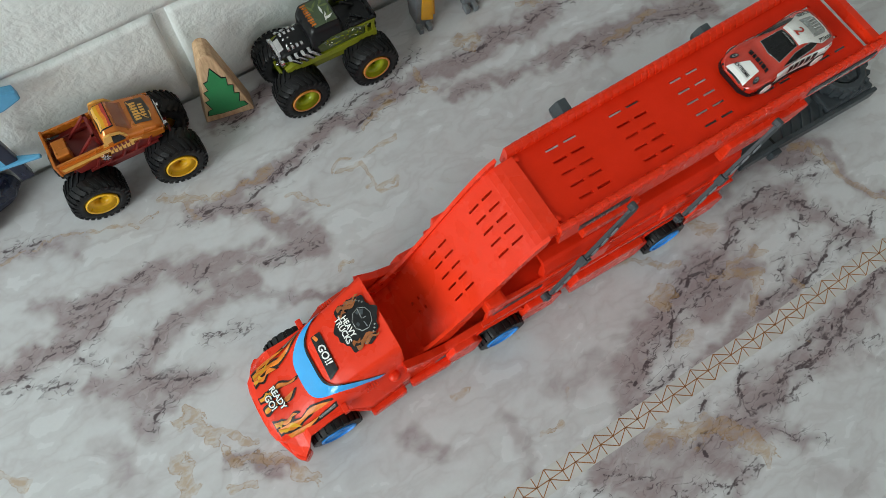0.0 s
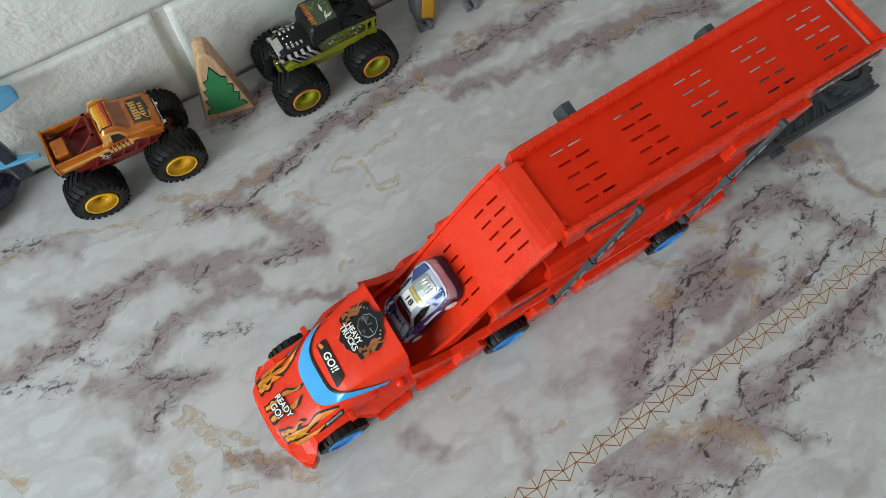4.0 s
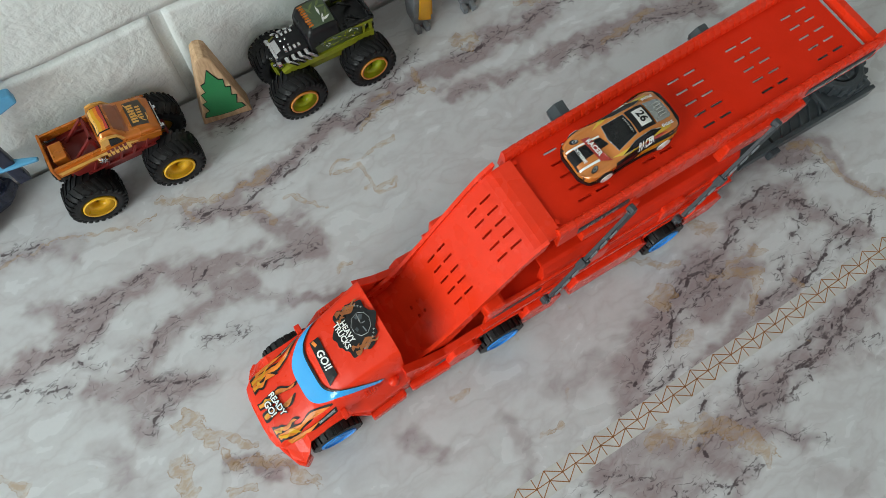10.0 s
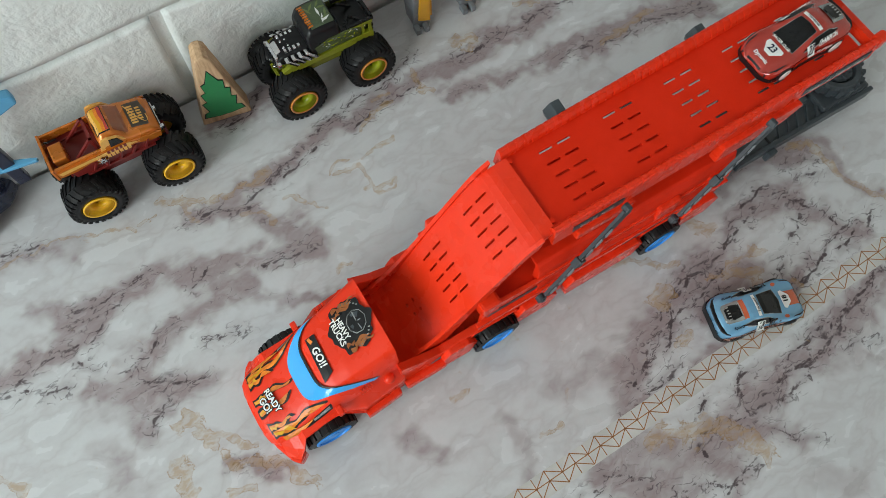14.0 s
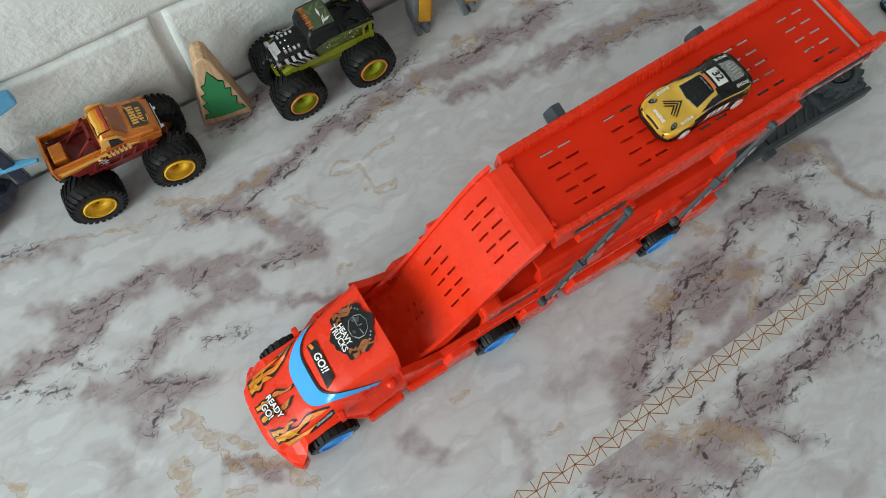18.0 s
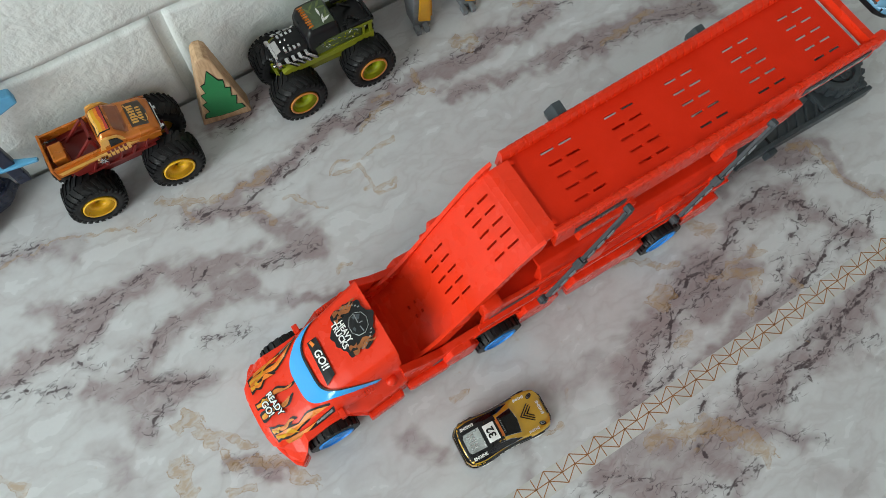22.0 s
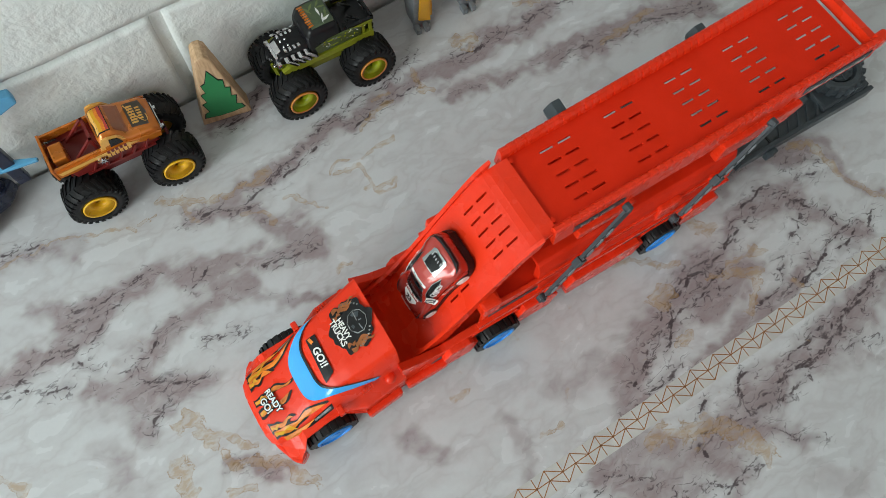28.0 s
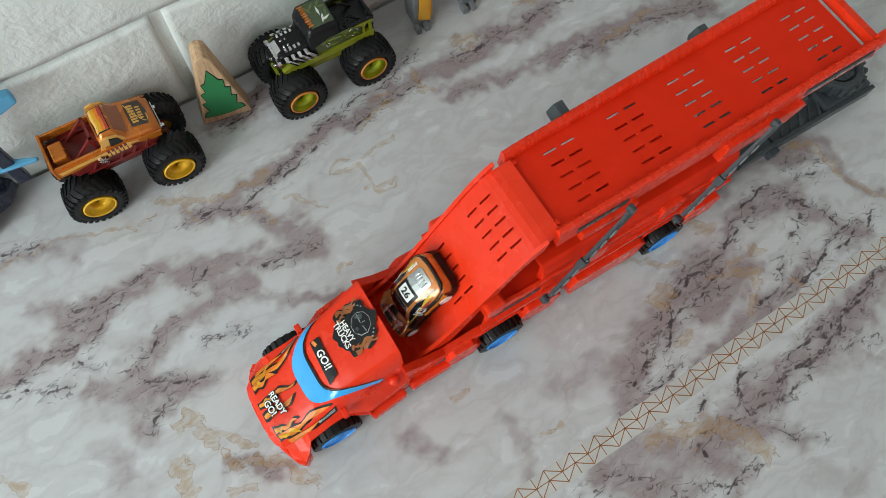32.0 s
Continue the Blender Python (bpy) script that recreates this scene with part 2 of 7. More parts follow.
OCHRE_A = [
    (.0009, [(-.1482, .2764), (-.1314, .276), (-.108, .2722), (-.0807, .2623), (-.0644, .254)]),
    (.002, [(-.0421, .2649), (-.0293, .2569), (-.0161, .2488), (-.0014, .2446), (.0163, .2457), (.0314, .2465)]),
    (.0012, [(.0003, .2253), (.0145, .2199), (.0151, .2098)]),
    (.001, [(.0386, .2217), (.0389, .2111), (.049, .2033)]),
    (.0014, [(.0672, .2192), (.0832, .2159), (.0863, .1951), (.1019, .1962)]),
    (.002, [(.159, .2631), (.1548, .2463), (.1643, .2405)]),
    (.0031, [(.1986, .2707), (.213, .2662), (.202, .2603)]),
    (.002, [(.29, .2108), (.3133, .213), (.3425, .2163)]),
    (.0012, [(.2571, .2744), (.2739, .268)]),
    (.002, [(.3536, .0683), (.3674, .0636), (.3689, .0338), (.3795, .0102), (.3841, .0037)]),
    (.0031, [(.2524, .062), (.2618, .0492)]),
]
OCHRE_B = [
    (.0035, [(.1988, .0329), (.2091, .0297), (.1984, .0241)]),
    (.002, [(.1961, .0016), (.204, -.0003), (.1909, -.0007)]),
    (.0024, [(.2395, .023), (.2546, .0169), (.2697, .0074), (.2551, -.0051), (.2465, -.0075)]),
    (.0051, [(.1446, -.0385), (.1676, -.0476), (.1848, -.0557), (.1923, -.0688), (.1959, -.0818)]),
    (.0016, [(.0545, .0484), (.0651, .0474)]),
    (.0016, [(.0862, .0014), (.1003, -.0009)]),
    (.0031, [(-.0961, .1227), (-.0864, .1245), (-.0826, .1114), (-.0828, .1011)]),
    (.0016, [(-.0836, .1093), (-.0727, .1012), (-.062, .0878)]),
    (.0035, [(-.1101, .1005), (-.1037, .0987), (-.1053, .0848), (-.1127, .0895)]),
    (.0028, [(-.0792, .0934), (-.0782, .0851), (-.064, .0787), (-.0517, .0736), (-.0499, .0622), (-.0409, .0511)]),
    (.0016, [(-.0878, .071), (-.0709, .0654)]),
]
OCHRE_C = [
    (.0024, [(-.195, .1495), (-.1852, .1395)]),
    (.0016, [(.034, .1583), (.0431, .1572)]),
    (.0012, [(-.0277, .2471), (-.031, .2453)]),
]
OCHRE_D = [
    (.0028, [(.2077, .0333), (.1978, .0299), (.1986, .0249)]),
    (.0012, [(.1948, .0029), (.2037, -.0005)]),
    (.0016, [(.2431, .0227), (.2522, .0217), (.2746, .0243), (.2862, .0195)]),
    (.0012, [(.2607, .0001), (.2507, -.0056)]),
    (.002, [(.1897, .0655), (.2038, .059), (.212, .0506), (.2254, .0431)]),
    (.0016, [(.2846, -.0075), (.2891, -.0136)]),
    (.001, [(.0779, .2014), (.0839, .2002), (.086, .1938), (.0976, .1891), (.1026, .1937)]),
    (.001, [(.0641, .2201), (.0745, .2265), (.0889, .2202), (.1025, .2239), (.1149, .2253)]),
    (.0012, [(.1014, .2416), (.1124, .2484), (.1305, .2511)]),
    (.001, [(.0307, .2231), (.0366, .222), (.0391, .2105)]),
    (.0012, [(.1201, .2575), (.1277, .2584), (.1342, .2572)]),
    (.0012, [(-.029, .2602), (-.0311, .2468), (-.0282, .2401)]),
]
OCHRE_E = [
    (.001, [(-.0591, .2569), (-.05, .2547)]),
]


def lattice_noise(x, y, wave, seed):
    """Smooth noise between -1 and 1 over arrays of places, with the given wave length."""
    u, v = x / wave + 311.7 + seed * 17.3, y / wave + 157.1 + seed * 29.9
    i, j = np.floor(u).astype(np.int64), np.floor(v).astype(np.int64)
    fu, fv = u - i, v - j
    fu, fv = fu * fu * (3 - 2 * fu), fv * fv * (3 - 2 * fv)

    def value(p, q):
        n = (p * 374761393 + q * 668265263 + seed * 974634773) & 0xFFFFFFFF
        n = ((n ^ (n >> 13)) * 1274126177) & 0xFFFFFFFF
        return ((n ^ (n >> 16)) & 0xFFFF) / 32767.5 - 1
    return (value(i, j) * (1 - fu) + value(i + 1, j) * fu) * (1 - fv) + (value(i, j + 1) * (1 - fu) + value(i + 1, j + 1) * fu) * fv


def stroke_distance(x, y, points):
    """Distance from every place to a line through the points."""
    best = np.full(x.shape, 9.0)
    for (x0, y0), (x1, y1) in zip(points, points[1:]):
        dx, dy = x1 - x0, y1 - y0
        f = np.clip(((x - x0) * dx + (y - y0) * dy) / (dx * dx + dy * dy), 0, 1)
        best = np.minimum(best, np.hypot(x - x0 - f * dx, y - y0 - f * dy))
    return best


def marble_print(x, y):
    """The three layers of the print at each place: distance to a vein, cloud, ochre stain."""
    a = [lattice_noise(x, y, .021, k) for k in (1, 2)]
    b = [lattice_noise(x, y, .008, k) for k in (3, 4)]
    c = [lattice_noise(x, y, .0034, k) for k in (5, 6)]
    vx, vy = x + .0022 * a[0] + .0016 * b[0] + .0008 * c[0], y + .0022 * a[1] + .0016 * b[1] + .0008 * c[1]
    vein = np.full(x.shape, 9.0)
    for points in VEINS_A + VEINS_B + VEINS_C + VEINS_D + VEINS_E + VEINS_F:
        vein = np.minimum(vein, stroke_distance(vx, vy, points))
    hx, hy = x + .0055 * a[0] + .0042 * b[0] + .0018 * c[0], y + .0055 * a[1] + .0042 * b[1] + .0018 * c[1]
    cloud = np.zeros(x.shape)
    for half, strength, points in CLOUDS_A + CLOUDS_B + CLOUDS_C + CLOUDS_D:
        f = strength * np.exp(-.75 * (stroke_distance(hx, hy, points) / half) ** 2)
        cloud = cloud + f - .75 * cloud * f
    ox, oy = x + .0024 * b[0] + .0013 * c[0], y + .0024 * b[1] + .0013 * c[1]
    ochre = np.zeros(x.shape)
    for half, points in OCHRE_A + OCHRE_B + OCHRE_C + OCHRE_D + OCHRE_E:
        ochre = np.maximum(ochre, np.clip(1 - .42 * stroke_distance(ox, oy, points) / half, 0, 1))
    return np.minimum(vein, .03), cloud, ochre


def layer(nt, name):
    n = nt.nodes.new("ShaderNodeAttribute")
    n.attribute_name = name
    return n.outputs["Fac"]


def wander(nt, place, scale, amount, detail):
    """The place shifted by noise."""
    wob = noise_node(nt, scale, detail, 0.6, 0.3, place)
    off = nt.nodes.new("ShaderNodeVectorMath")
    off.operation = "SUBTRACT"
    nt.links.new(wob.outputs["Color"], off.inputs[0])
    off.inputs[1].default_value = (0.5, 0.5, 0.5)
    add = nt.nodes.new("ShaderNodeVectorMath")
    add.operation = "MULTIPLY_ADD"
    nt.links.new(off.outputs[0], add.inputs[0])
    add.inputs[1].default_value = (amount, amount, 0)
    nt.links.new(place, add.inputs[2])
    return add.outputs[0]


def stretched(nt, place, turn, sx, sy):
    mp = nt.nodes.new("ShaderNodeMapping")
    mp.inputs["Rotation"].default_value = (0, 0, radians(turn))
    mp.inputs["Scale"].default_value = (sx, sy, 1.0)
    nt.links.new(place, mp.inputs[0])
    return mp.outputs[0]


def marble_material():
    m, nt, b = nodes_of("marble_table_film")

    def mul(u, v):
        return math_node(nt, "MULTIPLY", u, v)

    def add(u, v):
        return math_node(nt, "ADD", u, v)

    def ridge(n):
        return math_node(nt, "ABSOLUTE", math_node(nt, "SUBTRACT", n.outputs[0], 0.5))

    def ramp(f, *stops):
        return ramp_node(nt, f, list(stops)).outputs[0]
    geo = nt.nodes.new("ShaderNodeNewGeometry")
    flat = nt.nodes.new("ShaderNodeVectorMath")
    flat.operation = "MULTIPLY"
    flat.inputs[1].default_value = (1, 1, 0)
    nt.links.new(geo.outputs["Position"], flat.inputs[0])
    p = flat.outputs[0]
    vein, cloud, ochre = layer(nt, "vein"), layer(nt, "cloud"), layer(nt, "ochre")
    bent = wander(nt, p, 60, 0.010, 3)
    mottle = noise_node(nt, 1.0, 4, 0.6, 0.3, stretched(nt, bent, -12, 45, 80))
    smear = noise_node(nt, 1.0, 3, 0.55, 0.4, stretched(nt, bent, -14, 22, 46))
    grain = noise_node(nt, 1.0, 4, 0.6, 0.2, stretched(nt, bent, -18, 150, 330))
    broken = noise_node(nt, 120, 2, 0.5, 0.2, p)
    thread = noise_node(nt, 1.0, 2.2, 0.5, 0.5, stretched(nt, bent, -24, 75, 150))
    blot = noise_node(nt, 110, 4, 0.6, 0.5, p)
    speck = noise_node(nt, 420, 3, 0.6, 0.3, p)
    # mauve clouds: soft inside, with a firmer edge towards the white cells
    rough_edge = add(mul(math_node(nt, "SUBTRACT", mottle.outputs[0], 0.5), 0.95), mul(math_node(nt, "SUBTRACT", smear.outputs[0], 0.5), 0.75))
    edge = add(mul(cloud, 0.95), mul(rough_edge, ramp(cloud, (0.0, 0.10), (0.30, 0.45), (0.70, 1.0))))
    haze = mul(ramp(edge, (0.06, 0.0), (0.30, 0.38), (0.55, 0.70), (0.95, 1.0)), ramp(cloud, (0.0, 0.30), (0.25, 0.85), (0.6, 1.0)))
    veil = mul(ramp(ridge(smear), (0.0, 0.34), (0.04, 0.16), (0.12, 0.0)), 0.8)
    haze = math_node(nt, "MINIMUM", add(haze, veil), 1.0)
    haze = mul(haze, ramp(grain.outputs[0], (0.3, 0.86), (0.7, 1.0)))
    base = mix_node(nt, haze, (0.572, 0.576, 0.590), (0.295, 0.232, 0.240))
    # the veins: thin, dark, broken, thicker here and there, with side threads
    d = mul(vein, 1000.0)
    wide = ramp(broken.outputs[0], (0.30, 0.0), (0.47, 0.45), (0.72, 1.0))
    near = add(math_node(nt, "SUBTRACT", add(mul(wide, 1.35), 0.16), d), mul(math_node(nt, "SUBTRACT", grain.outputs[0], 0.5), 3.4))
    line = ramp(near, (0.10, 0.0), (0.55, 0.75), (0.95, 1.0))
    reach = ramp(mul(d, 0.1), (0.05, 1.0), (0.40, 0.75), (0.95, 0.0))
    fine = mul(ramp(ridge(thread), (0.0, 1.0), (0.014, 0.75), (0.034, 0.0)), mul(reach, ramp(grain.outputs[0], (0.42, 0.0), (0.54, 1.0))))
    stray = mul(ramp(ridge(thread), (0.0, 0.8), (0.006, 0.5), (0.016, 0.0)), mul(ramp(cloud, (0.40, 0.0), (0.75, 1.0)), ramp(blot.outputs[0], (0.48, 0.0), (0.57, 1.0))))
    dark = mul(math_node(nt, "MAXIMUM", line, math_node(nt, "MAXIMUM", fine, stray)), 0.90)
    glow = mul(ramp(mul(d, 0.1), (0.0, 0.55), (0.45, 0.0)), ramp(mottle.outputs[0], (0.35, 0.2), (0.6, 1.0)))
    c1 = mix_node(nt, glow, base, (0.225, 0.178, 0.188))
    c2 = mix_node(nt, dark, c1, (0.058, 0.040, 0.046))
    # ochre stains: pale inside, with a dark ragged rim
    spot = add(ochre, mul(math_node(nt, "SUBTRACT", blot.outputs[0], 0.5), 2.3))
    fill = mul(ramp(spot, (0.40, 0.0), (0.58, 0.50), (0.95, 0.85)), ramp(grain.outputs[0], (0.40, 0.30), (0.58, 1.0)))
    rim = mul(ramp(spot, (0.46, 0.0), (0.54, 1.0), (0.60, 0.25), (0.70, 0.0)), mul(ramp(ochre, (0.2, 0.0), (0.4, 1.0)), ramp(broken.outputs[0], (0.38, 0.15), (0.52, 1.0))))
    c3 = mix_node(nt, mul(fill, 0.72), c2, (0.41, 0.26, 0.12))
    c3 = mix_node(nt, mul(rim, 0.70), c3, (0.31, 0.175, 0.065))
    sp = ramp_node(nt, speck.outputs[0], [(0.3, 0.97), (0.7, 1.0)])
    fin = nt.nodes.new("ShaderNodeMix")
    fin.data_type, fin.blend_type = "RGBA", "MULTIPLY"
    fin.inputs[0].default_value = 1.0
    nt.links.new(c3, fin.inputs[6])
    nt.links.new(sp.outputs[0], fin.inputs[7])
    nt.links.new(fin.outputs[2], b.inputs["Base Color"])
    r = ramp_node(nt, smear.outputs[0], [(0.3, 0.20), (0.7, 0.30)])
    nt.links.new(r.outputs[0], b.inputs["Roughness"])
    bump(nt, b, noise_node(nt, 55, 2, 0.5, 0, p).outputs[0], 0.06, 0.001)
    return m


MARBLE = marble_material()
ROOM_PAINT = plastic("pale_room_paint", (0.76, 0.75, 0.72), 0.8, 0.05, grain=90)
FLOOR_WOOD = plastic("brown_floor", (0.24, 0.17, 0.11), 0.5, 0.2, grain=40)


# ---------------------------------------------------------------- mesh helpers
def part(name, bm, material, parent=None, label="", at=None, smooth=False):
    """Links a bmesh as one mesh object, under a thing or part if parent is given."""
    me = bpy.data.meshes.new(name)
    bm.normal_update()
    bm.to_mesh(me)
    bm.free()
    if smooth:
        for f in me.polygons:
            f.use_smooth = True
    me.materials.append(material)
    ob = new(name, me)
    if parent is not None:
        ob.parent = parent
    if at is not None:
        ob.matrix_basis = at if isinstance(at, Matrix) else Matrix.Translation(at)
    if label:
        ob["label"] = label
    return ob


def add_box(bm, x0, x1, y0, y1, z0, z1, taper=0.0):
    """A box; its top is drawn in by taper on all sides."""
    t = taper
    vs = [bm.verts.new(v) for v in ((x0, y0, z0), (x1, y0, z0), (x1, y1, z0), (x0, y1, z0),
                                    (x0 + t, y0 + t, z1), (x1 - t, y0 + t, z1), (x1 - t, y1 - t, z1), (x0 + t, y1 - t, z1))]
    for q in ((3, 2, 1, 0), (4, 5, 6, 7), (0, 1, 5, 4), (1, 2, 6, 5), (2, 3, 7, 6), (3, 0, 4, 7)):
        bm.faces.new([vs[i] for i in q])
    return vs


def box(*args, bevel=0.0, seg=2, **kw):
    bm = bmesh.new()
    add_box(bm, *args, **kw)
    if bevel:
        bmesh.ops.bevel(bm, geom=list(bm.edges), offset=bevel, segments=seg, affect="EDGES", profile=0.6)
    return bm


def add_prism(bm, pts, axis, a, b):
    """Extrudes a closed outline along an axis from a to b."""
    def place(u, v, w):
        return (w, u, v) if axis == "x" else (u, w, v) if axis == "y" else (u, v, w)
    lo = [bm.verts.new(place(u, v, a)) for u, v in pts]
    hi = [bm.verts.new(place(u, v, b)) for u, v in pts]
    n = len(pts)
    faces = [bm.faces.new(lo), bm.faces.new(hi[::-1])]
    for i in range(n):
        faces.append(bm.faces.new((lo[i], hi[i], hi[(i + 1) % n], lo[(i + 1) % n])))
    bmesh.ops.recalc_face_normals(bm, faces=faces)
    return faces


def prism(pts, axis, a, b, bevel=0.0):
    bm = bmesh.new()
    add_prism(bm, pts, axis, a, b)
    if bevel:
        bmesh.ops.bevel(bm, geom=list(bm.edges), offset=bevel, segments=2, affect="EDGES", profile=0.6)
    return bm


def add_lathe(bm, outline, seg, m=None, hollow=False):
    """Turns an outline of (radius, y) about the y axis; hollow: the outline closes on itself, else the ends are capped."""
    rings = []
    for r, y in outline:
        ring = []
        for i in range(seg):
            a = 2 * math.pi * i / seg
            v = Vector((r * math.cos(a), y, r * math.sin(a)))
            ring.append(bm.verts.new(m @ v if m else v))
        rings.append(ring)
    faces = []
    for p, q in zip(rings, rings[1:]):
        for i in range(seg):
            faces.append(bm.faces.new((p[i], p[(i + 1) % seg], q[(i + 1) % seg], q[i])))
    if hollow:
        for i in range(seg):
            faces.append(bm.faces.new((rings[-1][i], rings[-1][(i + 1) % seg], rings[0][(i + 1) % seg], rings[0][i])))
    else:
        faces.append(bm.faces.new(rings[0][::-1]))
        faces.append(bm.faces.new(rings[-1]))
    bmesh.ops.recalc_face_normals(bm, faces=faces)


def lathe(outline, seg=32, hollow=False):
    bm = bmesh.new()
    add_lathe(bm, outline, seg, None, hollow)
    return bm


def loft(rings, closed=True, cap=True):
    """Skins rings of equally many points."""
    bm = bmesh.new()
    vs = [[bm.verts.new(p) for p in r] for r in rings]
    n = len(rings[0])
    for p, q in zip(vs, vs[1:]):
        for i in range(n if closed else n - 1):
            j = (i + 1) % n
            bm.faces.new((p[i], p[j], q[j], q[i]))
    if cap and closed:
        bm.faces.new(vs[0][::-1])
        bm.faces.new(vs[-1])
    bmesh.ops.recalc_face_normals(bm, faces=list(bm.faces))
    return bm


def lerp_table(table, x):
    xs = [r[0] for r in table]
    return [float(np.interp(x, xs, [r[i] for r in table])) for i in range(1, len(table[0]))]


def text_mesh(words, size, align="CENTER", fat=0.028):
    """Flat outline of words in the built-in font, as a list of points and faces."""
    cu = bpy.data.curves.new("lettering", "FONT")
    cu.body, cu.size, cu.align_x, cu.align_y, cu.resolution_u = words, size, align, "CENTER", 3
    cu.offset = size * fat
    ob = bpy.data.objects.new("lettering", cu)
    me = bpy.data.meshes.new_from_object(ob)
    pts = [tuple(v.co) for v in me.vertices]
    faces = [tuple(f.vertices) for f in me.polygons]
    bpy.data.objects.remove(ob)
    bpy.data.curves.remove(cu)
    bpy.data.meshes.remove(me)
    return pts, faces


def words_on(surface, words, size, x, y, turn, squeeze=1.0, italic=0.0, fat=0.028):
    """Lettering laid on surface(x, y) -> z."""
    bm = bmesh.new()
    pts, faces = text_mesh(words, size, "CENTER", fat)
    c, s = math.cos(radians(turn)), math.sin(radians(turn))
    vs = []
    for px, py, _ in pts:
        px = px * squeeze + py * italic
        u, v = x + px * c - py * s, y + px * s + py * c
        vs.append(bm.verts.new((u, v, surface(u, v))))
    for f in faces:
        try:
            bm.faces.new([vs[i] for i in f])
        except ValueError:
            pass
    return bm


def patch_on(surface, outline, n=10):
    """A filled shape, given by its outline in x and y, laid on surface(x, y) -> z as a fine grid fan."""
    bm = bmesh.new()
    cx = sum(p[0] for p in outline) / len(outline)
    cy = sum(p[1] for p in outline) / len(outline)
    rings = []
    for k in range(1, n + 1):
        f = k / n
        rings.append([bm.verts.new((cx + (u - cx) * f, cy + (v - cy) * f, surface(cx + (u - cx) * f, cy + (v - cy) * f))) for u, v in outline])
    m = len(outline)
    mid = bm.verts.new((cx, cy, surface(cx, cy)))
    for i in range(m):
        bm.faces.new((mid, rings[0][i], rings[0][(i + 1) % m]))
    for p, q in zip(rings, rings[1:]):
        for i in range(m):
            bm.faces.new((p[i], q[i], q[(i + 1) % m], p[(i + 1) % m]))
    bmesh.ops.recalc_face_normals(bm, faces=list(bm.faces))
    if sum(f.normal.z for f in bm.faces) < 0:
        bmesh.ops.reverse_faces(bm, faces=list(bm.faces))
    return bm


def circle(x, y, rx, ry=None, n=24, a0=0.0):
    ry = rx if ry is None else ry
    return [(x + rx * math.cos(a0 + 2 * math.pi * i / n), y + ry * math.sin(a0 + 2 * math.pi * i / n)) for i in range(n)]


def densify(pts, step):
    out = []
    for (x0, y0), (x1, y1) in zip(pts, pts[1:] + pts[:1]):
        k = max(1, int(math.hypot(x1 - x0, y1 - y0) / step))
        out += [(x0 + (x1 - x0) * i / k, y0 + (y1 - y0) * i / k) for i in range(k)]
    return out


def rect(x0, x1, y0, y1, step=0.002):
    return densify([(x0, y0), (x1, y0), (x1, y1), (x0, y1)], step)


# ---------------------------------------------------------------- the room
def table_top():
    """Table slab; its top is finely divided where things stand, to carry the layers of the marble print."""
    xs = np.concatenate([[-.75, -.60, -.45, -.32], np.arange(-.212, .5205, .00105), [.62, .75, .9, 1.25]])
    ys = np.concatenate([[-.55, -.42, -.30, -.21], np.arange(-.150, .3245, .00105), [.325]])
    gx, gy = np.meshgrid(xs, ys)
    nx, ny = len(xs), len(ys)
    top = np.stack([gx.ravel(), gy.ravel(), np.zeros(nx * ny)], 1)
    k = nx * ny
    low = np.array([(xs[0], ys[0], -.03), (xs[-1], ys[0], -.03), (xs[-1], ys[-1], -.03), (xs[0], ys[-1], -.03)])
    i = (np.arange(ny - 1)[:, None] * nx + np.arange(nx - 1)[None, :]).ravel()
    faces = np.stack([i, i + 1, i + nx + 1, i + nx], 1).tolist()
    south, north = list(range(nx)), list(range((ny - 1) * nx, ny * nx))
    west, east = list(range(0, k, nx)), list(range(nx - 1, k, nx))
    faces += [south[::-1] + [k, k + 1], north + [k + 2, k + 3], west + [k + 3, k], east[::-1] + [k + 1, k + 2], [k + 3, k + 2, k + 1, k]]
    me = bpy.data.meshes.new("table")
    me.from_pydata(np.concatenate([top, low]).tolist(), [], faces)
    for name, values in zip(("vein", "cloud", "ochre"), marble_print(gx.ravel(), gy.ravel())):
        me.attributes.new(name, "FLOAT", "POINT").data.foreach_set("value", np.concatenate([values, np.full(4, .03 if name == "vein" else 0.0)]).astype(np.float32))
    me.materials.append(MARBLE)
    return new("table", me)


